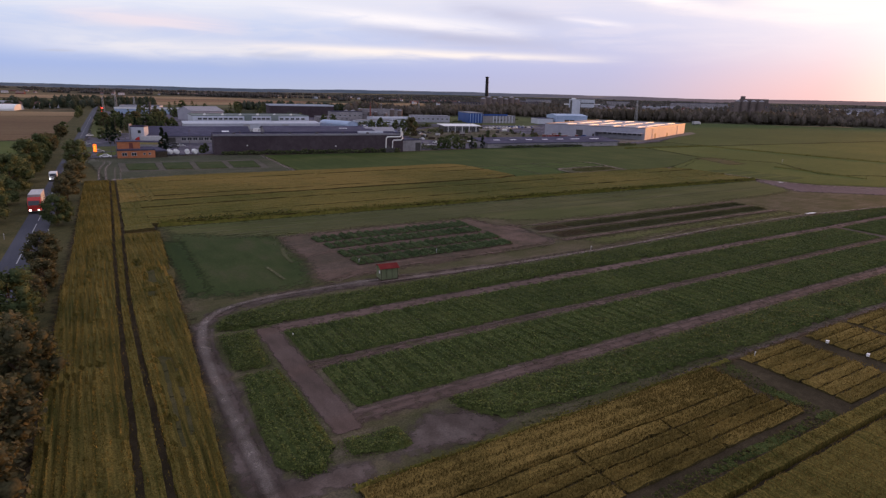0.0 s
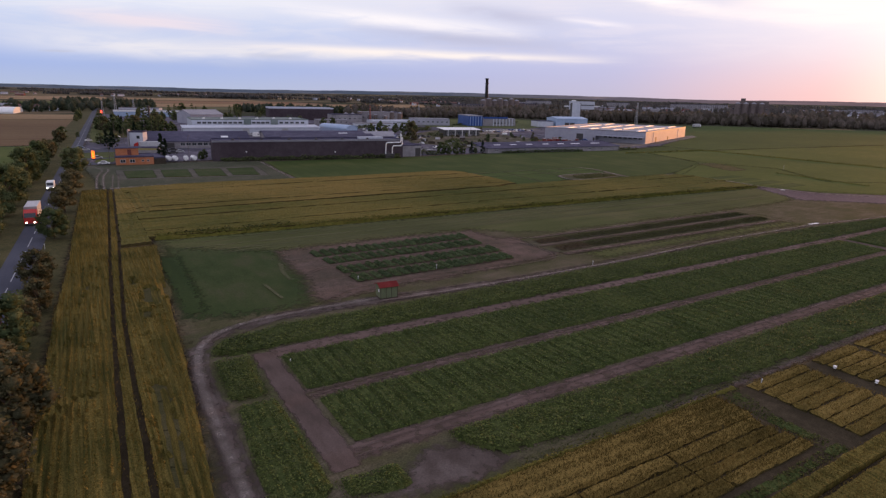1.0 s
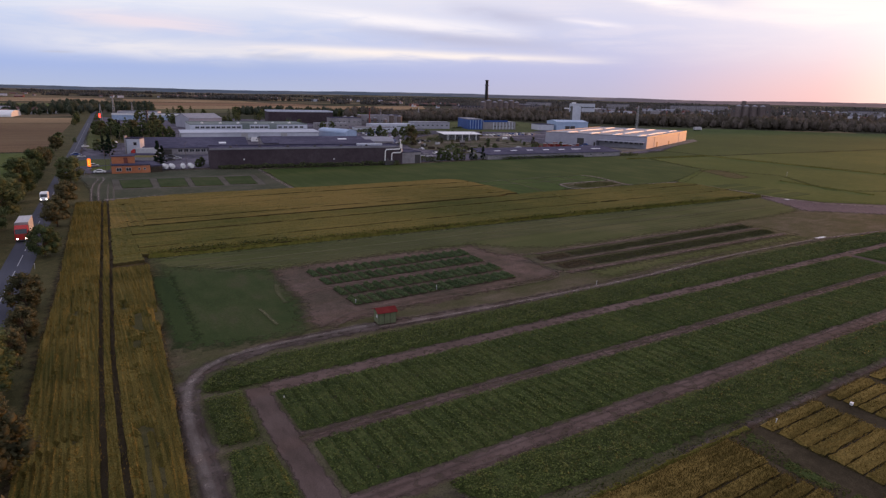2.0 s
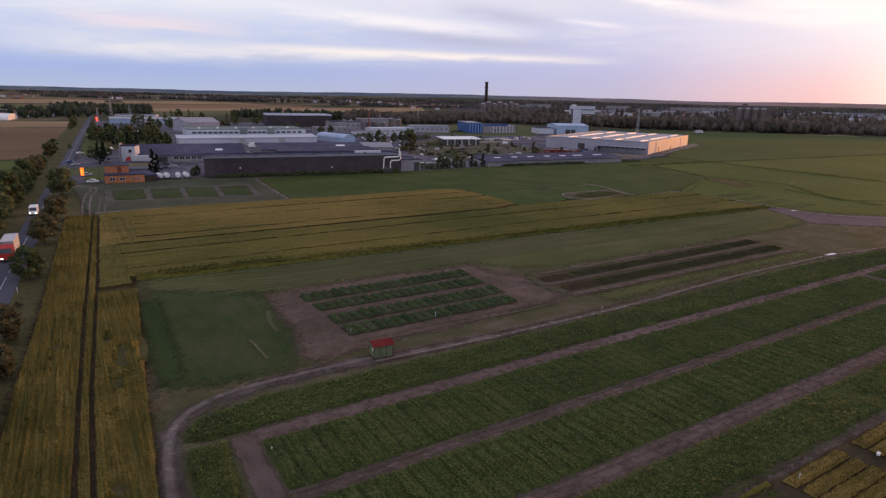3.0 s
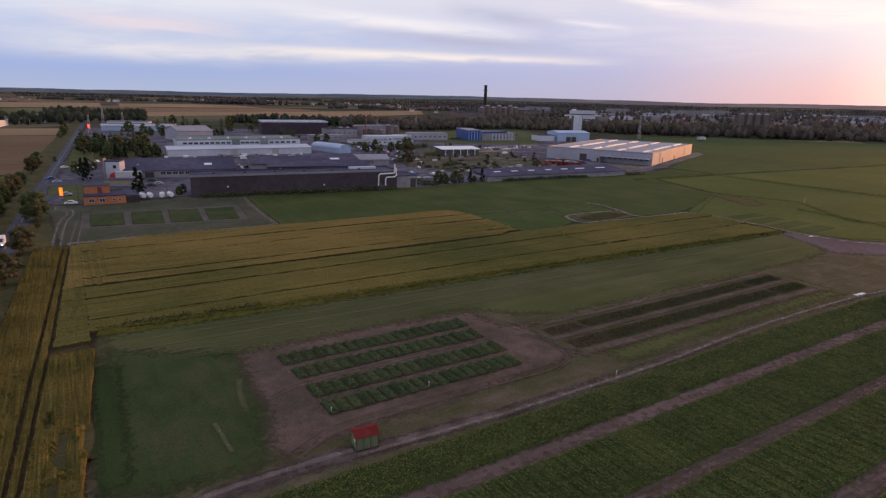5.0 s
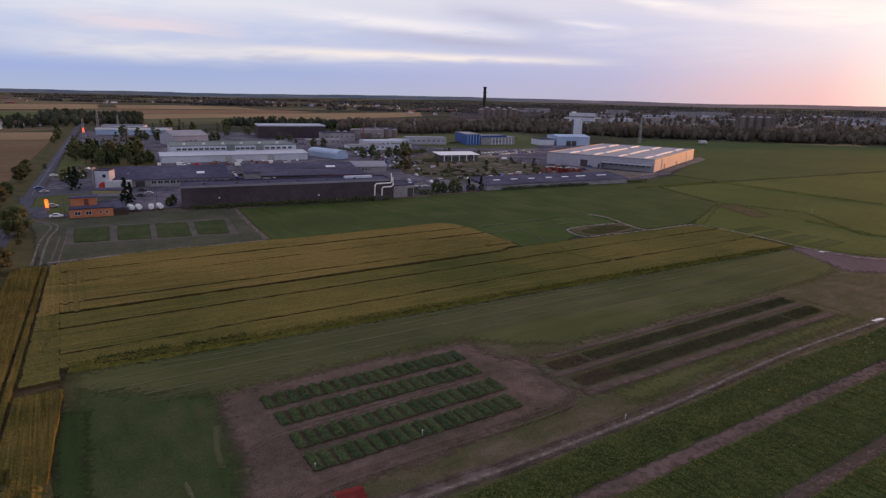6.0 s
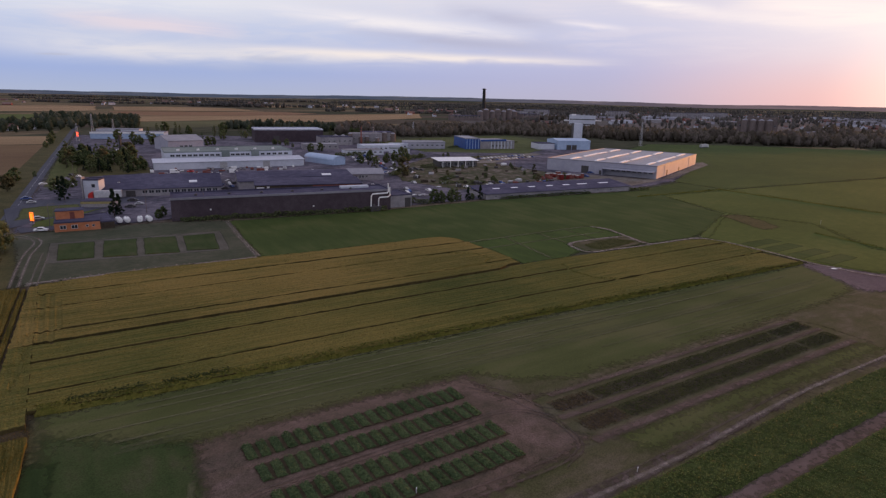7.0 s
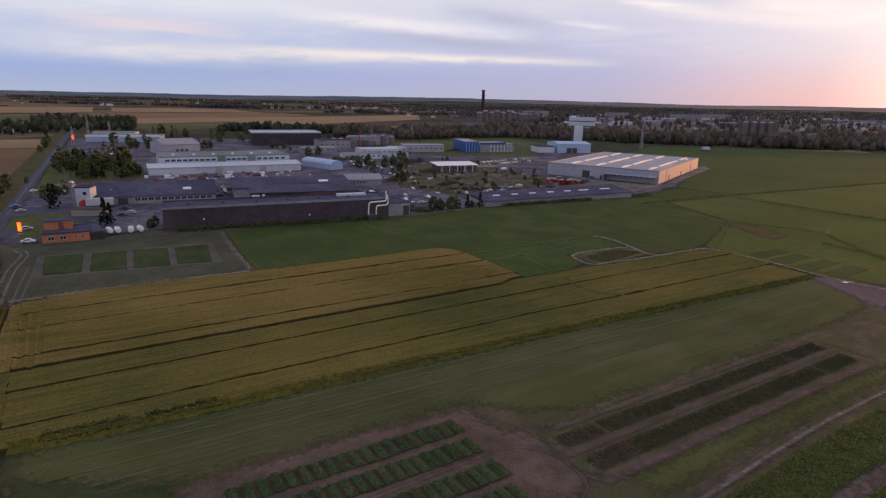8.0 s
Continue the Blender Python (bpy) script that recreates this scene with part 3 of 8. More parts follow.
def patch(name, corners, z, material, label, category, jitter=0.25, step=1.5, kind="structure", seed=1, soft=None):
    """A sheet of ground with an uneven, thinning edge, each a little over the ones before."""
    z = 0.0213 + 0.0025 * len(LAYERS)
    LAYERS.append(name)
    line = []
    for (x0, y0), (x1, y1) in zip(corners, corners[1:] + corners[:1]):
        count = max(1, int(math.hypot(x1 - x0, y1 - y0) / (2 * step)))
        line += [(x0 + (x1 - x0) * k / count, y0 + (y1 - y0) * k / count) for k in range(count)]
    p = np.array(line)
    p = p + jitter * 2 * np.stack([vn(p[:, 0], p[:, 1], 4.0, seed) - 0.5, vn(p[:, 0], p[:, 1], 4.0, seed + 5) - 0.5], 1)
    lo, hi = p.min(0), p.max(0)
    cell = max(0.45, float((hi - lo).max()) / 110)
    m = max(soft if soft is not None else 1.6 * jitter, 0.75 * cell)
    xs, ys = np.arange(lo[0] - m, hi[0] + m + cell, cell), np.arange(lo[1] - m, hi[1] + m + cell, cell)
    x, y = np.meshgrid(xs, ys)
    q = np.stack([x.ravel(), y.ravel()], 1)
    far, odd = np.full(len(q), 1e9), np.zeros(len(q), bool)
    for a, b in zip(p, np.roll(p, -1, 0)):
        ab = b - a
        t = np.clip(((q - a) @ ab) / (ab @ ab + 1e-12), 0, 1)
        far = np.minimum(far, ((q - a - t[:, None] * ab) ** 2).sum(1))
        odd ^= ((a[1] > q[:, 1]) != (b[1] > q[:, 1])) & (q[:, 0] < ab[0] * (q[:, 1] - a[1]) / (ab[1] if abs(ab[1]) > 1e-9 else 1e-9) + a[0])
    d = np.sqrt(far) * np.where(odd, 1, -1)
    faces = grid_faces(len(ys), len(xs))
    faces = faces[(d[faces] > -m).any(1)]
    used, back = np.unique(faces, return_inverse=True)
    me = mesh_of(name, (np.c_[q[used], np.full(len(used), z)], back.reshape(-1, 4)), soft_of(material))
    me.attributes.new("fade", "FLOAT", "POINT").data.foreach_set("value", np.clip(0.5 + d[used] / (2 * m), 0, 1))
    return tagged(new(name, me), label, category, "", kind)


def grid_faces(rows, cols):
    a = np.arange(rows * cols).reshape(rows, cols)
    return np.stack([a[:-1, :-1], a[:-1, 1:], a[1:, 1:], a[1:, :-1]], -1).reshape(-1, 4)


def way_off(x, y, line):
    """The distance of places from a bent line."""
    far = np.full(np.shape(x), 1e9)
    for (ax, ay), (bx, by) in zip(line, line[1:]):
        dx, dy = bx - ax, by - ay
        t = np.clip(((x - ax) * dx + (y - ay) * dy) / (dx * dx + dy * dy), 0, 1)
        far = np.minimum(far, np.hypot(x - ax - t * dx, y - ay - t * dy))
    return far


def canopy(lo, hi, a0, a1, height, cell, seed, along="y", rough=0.06, swell=0.12, ragged=0.15, holes=(), drill=0.0, ways=(), droop=0.0, least=0.12):
    """The closed top of a crop with its upright sides, between two boundaries lo and hi."""
    rng = np.random.RandomState(seed)
    s = np.linspace(a0, a1, max(2, int((a1 - a0) / cell)) + 1)
    low, high = lo(s), hi(s)
    cols = max(2, int(np.mean(high - low) / cell)) + 1
    low = low + ragged * 2 * (vn(s, s * 0, 1.3, seed) - 0.5)
    high = high + ragged * 2 * (vn(s, s * 0, 1.3, seed + 3) - 0.5)
    f = np.linspace(0, 1, cols)
    c = low[:, None] + (high - low)[:, None] * f[None]
    a = np.repeat(s[:, None], cols, 1)
    rim = np.minimum(np.minimum(c - c[:, :1], c[:, -1:] - c), np.minimum(a - a0, a1 - a))
    a = a + np.where(a - a0 < a1 - a, 1, -1) * np.clip(1 - rim / 0.9, 0, 1) * ragged * 2 * (vn(c, a * 0.2, 0.9, seed + 4) - 0.5)
    x, y = (c, a) if along == "y" else (a, c)
    z = height + swell * 2 * (vn(x, y, 3.0, seed) - 0.5) + drill * np.cos(c / 1.15 * 6.2832) + rough * 2 * (rng.rand(*x.shape) - 0.5)
    if droop:
        z *= np.clip(least + rim / droop + 0.7 * (vn(x, y, 0.7, seed + 6) - 0.5), least, 1.0)
    for hx, hy, rx, ry in holes:
        d = ((x - hx) / rx) ** 2 + ((y - hy) / ry) ** 2 + 1.3 * (vn(x, y, 0.9, seed + 9) - 0.5) + 0.7 * (vn(x, y, 0.4, seed + 11) - 0.5)
        z = np.where(d < 1, 0.06 + 0.06 * rng.rand(*x.shape), z)
    for line, wide in ways:
        z = np.where(way_off(x, y, line) < wide, height * 0.62, z)
    full = np.zeros((x.shape[0] + 2, cols + 2, 3))
    for k, v in enumerate((x, y, z)):
        full[:, :, k] = np.pad(v, 1, mode="edge")
    full[0, :, 2] = full[-1, :, 2] = full[:, 0, 2] = full[:, -1, 2] = 0.0
    faces = grid_faces(*full.shape[:2])
    low = full[:, :, 2].ravel()[faces]
    inner = ~((low < 0.01).any(1))
    faces = faces[~(inner & (low < 0.2).all(1))]
    if along == "x":
        faces = faces[:, ::-1]
    return full.reshape(-1, 3), faces[:, ::-1] if along == "y" else faces[:, ::-1]


def blades(x, y, z, size, lean, rng, wide=0.5):
    """Upright, leaning blades as four-cornered leaves."""
    n = len(x)
    t, tip = rng.rand(n) * 6.283, rng.rand(n) * 6.283
    s = size * (0.7 + 0.6 * rng.rand(n))
    side = np.stack([np.cos(t), np.sin(t), 0 * t], 1) * (s * wide / 2)[:, None]
    up = np.stack([np.cos(tip) * lean, np.sin(tip) * lean, np.ones(n)], 1) * s[:, None]
    base = np.stack([x, y, z], 1)
    v = np.stack([base - side, base + side, base + up + side * 0.35, base + up - side * 0.35], 1).reshape(-1, 3)
    return v, np.arange(4 * n).reshape(n, 4)


def leaves(centres, size, rng, flat=0.5):
    """Leaf-like quads at the centres, turned at random; flat: how far they lie level."""
    n = len(centres)
    nrm = rng.normal(size=(n, 3))
    nrm[:, 2] = np.abs(nrm[:, 2]) + flat * 2
    nrm /= np.linalg.norm(nrm, axis=1)[:, None]
    ref = rng.normal(size=(n, 3))
    u = np.cross(nrm, ref)
    u /= np.linalg.norm(u, axis=1)[:, None] + 1e-9
    w = np.cross(nrm, u)
    s = (size * (0.6 + 0.8 * rng.rand(n)))[:, None]
    v = np.stack([centres - u * s * 0.5, centres - w * s * 0.34 - nrm * s * 0.06, centres + u * s * 0.5, centres + w * s * 0.34 - nrm * s * 0.06], 1).reshape(-1, 3)
    return v, np.arange(4 * n).reshape(n, 4)


def joined(*sets):
    verts, faces, base = [], [], 0
    for v, f in sets:
        verts.append(v), faces.append(f + base)
        base += len(v)
    return np.vstack(verts), np.vstack(faces)


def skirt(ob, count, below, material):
    """The upright sides of a crop, its first faces, show stalks instead of ears, the shade put into their colour."""
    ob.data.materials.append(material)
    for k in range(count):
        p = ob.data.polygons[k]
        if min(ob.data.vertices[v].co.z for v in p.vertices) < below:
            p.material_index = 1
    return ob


def inside(lo, hi, a0, a1, count, rng, along):
    s = a0 + (a1 - a0) * rng.rand(count)
    c = lo(s) + (hi(s) - lo(s)) * rng.rand(count)
    return (c, s) if along == "y" else (s, c)


def wheat(name, lo, hi, a0, a1, along, material, label, height=0.75, cell=0.35, density=10.0, seed=1, holes=(), group="", ragged=0.15, kind="stuff", category="wheat", ways=(), row=0.34):
    rng = np.random.RandomState(seed)
    top = canopy(lo, hi, a0, a1, height - 0.1, cell, seed, along, 0.04, 0.06, ragged, holes, 0.05, ways, 0.0 if kind else 0.14, 0.5)
    s = np.linspace(a0, a1, 40)
    area = float(np.mean(np.abs(hi(s) - lo(s))) * (a1 - a0))
    x, y = inside(lo, hi, a0, a1, int(area * density), rng, along)
    if along == "y":
        x = (np.round(x / row) + 0.22 * rng.normal(size=len(x))) * row
    else:
        y = (np.round(y / row) + 0.22 * rng.normal(size=len(y))) * row
    x, y = x + 0.06 * rng.normal(size=len(x)), y + 0.06 * rng.normal(size=len(x))
    keep = np.ones(len(x), bool)
    for hx, hy, rx, ry in holes:
        keep &= ((x - hx) / rx) ** 2 + ((y - hy) / ry) ** 2 > 1.1
    for way, wide in ways:
        keep &= way_off(x, y, way) > wide
    x, y = x[keep], y[keep]
    ears = blades(x, y, np.full(len(x), height - 0.16) + 0.08 * rng.rand(len(x)), 0.16, 0.5, rng, 0.34)
    if kind == "":
        ob = tagged(new(name, mesh_of(name, top, material)), label, category, group, kind)
        tagged(part("ear_layer", ears, material, ob), kind="stuff")
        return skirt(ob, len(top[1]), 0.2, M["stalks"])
    ob = tagged(new(name, mesh_of(name, joined(top, ears), material)), label, category, group, kind)
    if density > 20:
        ob.data.materials.append(M["straw"])
        ob.data.polygons.foreach_set("material_index", np.where(np.arange(len(top[1]) + len(ears[1])) < len(top[1]), 1, 0))
        return ob
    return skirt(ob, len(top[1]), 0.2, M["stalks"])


def leafy(name, lo, hi, a0, a1, along, material, label, height=0.45, cell=0.3, density=40.0, size=0.2, seed=1, kind="stuff", group="", category="crop", row=0.0, ragged=0.15):
    """A low leafy crop; row: the spacing of its drills along the strip."""
    rng = np.random.RandomState(seed)
    loose = 0.1 if name == "crop_plot" else 0.26
    top = canopy(lo, hi, a0, a1, height * 0.62, cell, seed, along, rough=height * 0.14, swell=height * 0.14, ragged=ragged, drill=height * 0.1 if row else 0.0, droop=0.7 if loose > 0.2 and float(np.mean(hi(np.linspace(a0, a1, 9)) - lo(np.linspace(a0, a1, 9)))) > 2.0 else 0.3)
    s = np.linspace(a0, a1, 40)
    area = float(np.mean(np.abs(hi(s) - lo(s))) * (a1 - a0))
    x, y = inside(lo, hi, a0, a1, int(area * density), rng, along)
    x, y = x + loose * rng.normal(size=len(x)), y + loose * rng.normal(size=len(x))
    clump = vn(x, y, 0.55, seed + 2) + 0.5 * vn(x, y, 1.7, seed)
    z = height * (0.36 + 0.42 * clump + 0.34 * rng.rand(len(x)))
    if row:
        c = x if along == "y" else y
        z -= height * 0.4 * (0.5 + 0.5 * np.cos(c / row * 6.2832)) ** 2
    s, c = (y, x) if along == "y" else (x, y)
    rim = np.minimum(np.minimum(c - lo(s), hi(s) - c), np.minimum(s - a0, a1 - s))
    z = np.maximum(z * np.clip(0.35 + rim / (0.45 if loose > 0.2 else 0.3), 0.12, 1.0), 0.05)
    foliage = leaves(np.stack([x, y, z], 1), size, rng, 0.9)
    ground = M["stems"] if density > 30 else material
    if name == "crop_plot":
        ob = tagged(new(name, mesh_of(name, top, ground)), label, category, group, kind)
        tagged(part("foliage", foliage, material, ob), kind="stuff")
        return ob
    ob = tagged(new(name, mesh_of(name, joined(top, foliage), material)), label, category, group, kind)
    ob.data.materials.append(ground)
    ob.data.polygons.foreach_set("material_index", np.where(np.arange(len(top[1]) + len(foliage[1])) < len(top[1]), 1, 0))
    return ob


def flat(value):
    return lambda s: np.full(np.shape(s), float(value))


# ---- the ground: one sheet to the horizon ----
def make_ground():
    rings = [0, 60, 120, 200, 300, 450, 700, 1100, 1600, 2200, 2700, 3100, 3500, 3800, 4050, 4280]
    sides = 180
    verts, faces = [(80.0, 120.0, -0.02)], []
    for k, r in enumerate(rings[1:]):
        for s in range(sides):
            a = s / sides * 2 * math.pi
            x, y = 80 + r * math.cos(a), 120 + r * math.sin(a)
            up = max(0.0, (r - 2500) / 1780) ** 1.3
            z = -0.02 + up * (4 + 12 * float(vn(x, y, 900, 3)) + 4 * float(vn(x, y, 300, 4)))
            verts.append((x, y, z))
    for s in range(sides):
        faces.append((0, 1 + s, 1 + (s + 1) % sides))
    for k in range(len(rings) - 2):
        for s in range(sides):
            a, b = 1 + k * sides, 1 + (k + 1) * sides
            faces.append((a + s, b + s, b + (s + 1) % sides, a + (s + 1) % sides))
    ob = new("ground", mesh_of("ground", (verts, faces), M["land"]))
    return tagged(ob, "wide flat farmland of many coloured fields", "ground", "", "structure")


make_ground()


def road_x(y):
    return -7.8 + 0.0553 * (y - 105.0)


def strip(name, off0, off1, y0, y1, z, material, label, category, step=20.0):
    """A strip that keeps beside the road."""
    ys = np.arange(y0, y1 + 0.1, step)
    rows = []
    for y in ys:
        for off in (off0, off1):
            rows.append((road_x(y) + off, y, z))
    n = len(ys)
    verts = rows + [(x, y, -0.05) for x, y, _ in rows]
    faces = [(2 * k, 2 * k + 1, 2 * k + 3, 2 * k + 2) for k in range(n - 1)]
    faces += [(2 * k + 2, 2 * k + 2 + 2 * n, 2 * k + 2 * n, 2 * k) for k in range(n - 1)]
    faces += [(2 * k + 1, 2 * k + 1 + 2 * n, 2 * k + 3 + 2 * n, 2 * k + 3) for k in range(n - 1)]
    return tagged(new(name, mesh_of(name, (verts, faces), material)), label, category, "", "structure")


# verges, road and its paint
strip("verge_west", -12.0, -2.0, -200, 900, 0.03, M["verge"], "rough grassy verge beside the country road", "verge")
strip("verge_east", 2.0, 9.0, -200, 240, 0.03, M["verge"], "dry grassy verge between road and wheat", "verge")
strip("road", -2.15, 2.2, -200, 900, 0.05, M["asphalt"], "straight grey asphalt country road", "road")


def make_dashes():
    bm = bmesh.new()
    me = mesh_of("road_marking", box(bm, -0.06, 0.06, -3.8, 3.8, 0.0, 0.008), M["line"])
    for k in range(56):
        y = 19.4 + 10.7 * k
        part("road_marking", me, M["line"], None, "", pose(road_x(y), y, 0.052, 0, 0, -3.17))
        ob = scene.collection.objects[-1]
        tagged(ob, "worn white centre dash on asphalt", "road marking", "centre dashes of the road", "structure")


make_dashes()

# land west of the road
patch("field_west", [(-400, 0), (-21, 0), (-8, 330), (-200, 360), (-400, 360)], 0.02, M["meadow"], "green meadow west of the road", "field", 1.0, 8)
patch("ploughed_field", [(-400, 345), (-6, 335), (9, 590), (-400, 620)], 0.02, surf("brown_stubble", [(0.12, 0.075, 0.042), (0.155, 0.10, 0.055), (0.18, 0.12, 0.065)], (0.01, 0.1, 2.0), stretch=(0.1, 1, 1), bump=0.2), "brown stubble field beside the road", "field", 1.0, 8)
TAN = surf("pale_ripe_grain", [(0.22, 0.145, 0.080), (0.27, 0.182, 0.10), (0.31, 0.215, 0.125)], (0.008, 0.08, 2.0), stretch=(0.1, 1, 1), bump=0.2)
patch("ripe_field", [(-400, 625), (9, 595), (14, 690), (-400, 730)], 0.02, TAN, "pale ripe grain field in the distance", "field", 1.0, 8)
STUBBLE = surf("far_red_brown_stubble", [(0.17, 0.095, 0.055), (0.21, 0.12, 0.068), (0.24, 0.145, 0.085)], (0.008, 0.06, 1.0), stretch=(0.1, 1, 1), bump=0.1)
OLIVE = surf("far_olive_crop", [(0.075, 0.075, 0.036), (0.095, 0.092, 0.044), (0.12, 0.112, 0.055)], (0.008, 0.06, 1.0), stretch=(0.1, 1, 1), bump=0.1)
patch("ripe_field", [(127, 1177), (399, 1236), (779, 1359), (636, 1096), (476, 1006), (312, 908), (242, 1022), (112, 979)], 0.03, TAN, "wide golden grain field beyond the works", "field", 3.0, 20)
patch("stubble_field", [(100, 1433), (223, 1450), (465, 1445), (507, 1338), (399, 1240), (187, 1206), (132, 1230)], 0.03, STUBBLE, "red-brown stubble field beyond the golden one", "field", 3.0, 20)
patch("green_field", [(112, 975), (242, 1015), (306, 905), (260, 860), (192, 840), (123, 800), (96, 852)], 0.03, OLIVE, "olive green field beyond the works", "field", 3.0, 20)
patch("ripe_field", [(-160, 1408), (19, 1421), (84, 1502), (101, 1884), (32, 1916), (-200, 1809)], 0.03, TAN, "wide golden grain field far beyond the road", "field", 3.0, 20)
patch("ripe_field", [(118, 1508), (290, 1490), (430, 1484), (420, 1760), (286, 1892), (137, 1839)], 0.03, TAN, "golden grain field far beyond the works", "field", 3.0, 20)
patch("green_field", [(-200, 1220), (11, 1273), (12, 1112), (-20, 1040), (-200, 1042)], 0.03, M["meadow"], "green field far beyond the road", "field", 3.0, 20)
patch("ripe_field", [(560, 1900), (1000, 2050), (1250, 2350), (900, 2500), (520, 2300)], 0.03, TAN, "pale grain field far out on the plain", "field", 3.0, 30)
patch("ripe_field", [(-500, 2450), (150, 2560), (480, 2900), (300, 3300), (-600, 3100)], 0.03, TAN, "pale grain field far out on the plain", "field", 3.0, 30)
patch("green_field", [(1300, 2100), (1800, 1800), (2300, 2100), (1900, 2600)], 0.03, OLIVE, "olive field far out on the plain", "field", 3.0, 30)

# the trial ground: grass base, soil and tracks
patch("trial_ground", [(-6, -40), (330, -40), (330, 60), (260, 100), (200, 112), (150, 113), (100, 115), (52, 116.7), (12, 119), (11, 112), (9, 66), (3, 0)], 0.02, M["soilgrass"], "worn soil and thin grass between trial plots", "ground", 0.3, 3)
patch("grass_track", [(13, 100.5), (29, 101.5), (45, 102), (70, 101), (75, 95.5), (84, 91.4), (110, 90.8), (141, 90.4), (172, 92), (186, 100), (188, 110.5), (150, 112.6), (100, 114.6), (52, 116.2), (13, 118)], 0.04, M["lawn"], "mown green grass strip with mowing lines", "grass", 0.5, 2, soft=3.2)
patch("grass_field", [(13.2, 112), (11.2, 74.5), (16, 73), (24, 72.6), (27, 76), (29, 84), (29.5, 101)], 0.045, M["thin_grass"], "dark green young grass field", "grass", 0.8, 1.2, seed=3, soft=4.0)
patch("grass_field", [(10.9, 107), (14.6, 104.5), (14.0, 90), (13.2, 77), (10.6, 75)], 0, M["crop_sown"], "darker green sown strip of young grass", "grass", 0.5, 1.2, seed=23, soft=1.6)
patch("soil_bed", [(29.6, 101), (45, 101.2), (68.5, 100), (69.5, 92), (76, 89), (75.5, 78), (66, 75.5), (30, 74), (27, 73), (28.5, 82)], 0.05, M["soil"], "bare mauve-brown soil round the vegetable beds", "soil", 0.6, 1.2, seed=4, soft=2.4)
patch("soil_strip", [(73, 89.4), (140, 89.6), (143, 84), (142.5, 74.6), (76, 75.2), (72, 80)], 0.05, M["soilgrass"], "bare soil strip round the dark beds", "soil", 0.3, 1.2, seed=5, soft=1.2)
patch("grass_strip", [(77, 75.6), (140, 75.3), (141, 72.2), (110, 72.6), (78, 71.4)], 0.055, M["lawn"], "narrow green grass strip beside the sandy track", "grass", 0.5, 1.2, seed=6, soft=3.4)
patch("sandy_track", [(7.4, 28), (9.6, 28), (9.5, 41.5), (10.2, 55), (10.4, 62.4), (11.8, 65.9), (15, 68), (20, 69.2), (34, 68.8), (54, 67.9), (80, 68.3), (110, 70.0), (142, 69.4), (175, 66), (175, 67.0), (142, 70.3), (110, 70.9), (80, 69.4), (54, 69.6), (34, 71.4), (20, 71.4), (12.5, 69.2), (9.2, 65), (8.6, 60), (8.2, 48), (7.4, 38)], 0.06, M["sand"], "pale sandy vehicle track curving round the plots", "track", 0.35, 1.0, seed=7, soft=0.8)
patch("sandy_patch", [(9.0, 34.6), (10.6, 34.4), (13.6, 34.4), (15.7, 33.4), (14.4, 31.8), (10.6, 32.3), (8.8, 31.0)], 0.065, M["sand"], "pale bare sandy patch", "soil", 0.5, 0.8, seed=8, soft=1.3)
patch("sandy_patch", [(20.2, 35.7), (22.3, 36.9), (24.6, 35.9), (26.4, 34.4), (27.4, 32.6), (21.7, 32.3), (17.4, 32.9), (18.6, 33.6)], 0.065, M["sand"], "pale bare sandy patch between crop strips", "soil", 0.5, 0.8, seed=9, soft=1.5)
for k, (x0, x1, y0, y1) in enumerate(((16.6, 170, 59.3, 61.3), (16.8, 170, 49.0, 50.5), (16.5, 170, 38.4, 40.4), (44, 170, 31.2, 32.1))):
    patch("field_path", [(x0, y0), (x1, y0), (x1, y1), (x0, y1)], 0.06 + 0.004 * k, M["sand"] if k == 3 else M["path"], "straight trodden soil path between crop strips", "path", 0.14, 0.8, seed=10 + k)
patch("field_path", [(14.6, 37.6), (17.0, 37.6), (17.1, 60.5), (15.0, 61)], 0.078, M["pathy"], "trodden soil path across the strips", "path", 0.14, 0.8, seed=15)
patch("field_path", [(130.4, 38), (132.2, 38), (133.5, 61), (131.2, 61)], 0.078, M["pathy"], "trodden soil path across the strips", "path", 0.14, 0.8, seed=16)
patch("field_path", [(51.8, 29.0), (53.6, 29.4), (53.2, 19.8), (51.2, 19.8)], 0.064, M["pathy"], "pale soil path between wheat plots", "path", 0.14, 0.6, seed=17)
patch("field_path", [(64.0, 31), (65.6, 31), (65.4, 20), (63.8, 20)], 0.064, M["pathy"], "pale soil path between wheat plots", "path", 0.1, 0.6, seed=18)
patch("bare_field", [(176, 91), (187, 111), (200, 104), (260, 78), (260, 40), (196, 74)], 0.05, M["mauve"], "bare mauve harrowed field", "soil", 0.5, 3, seed=19, soft=3.0)

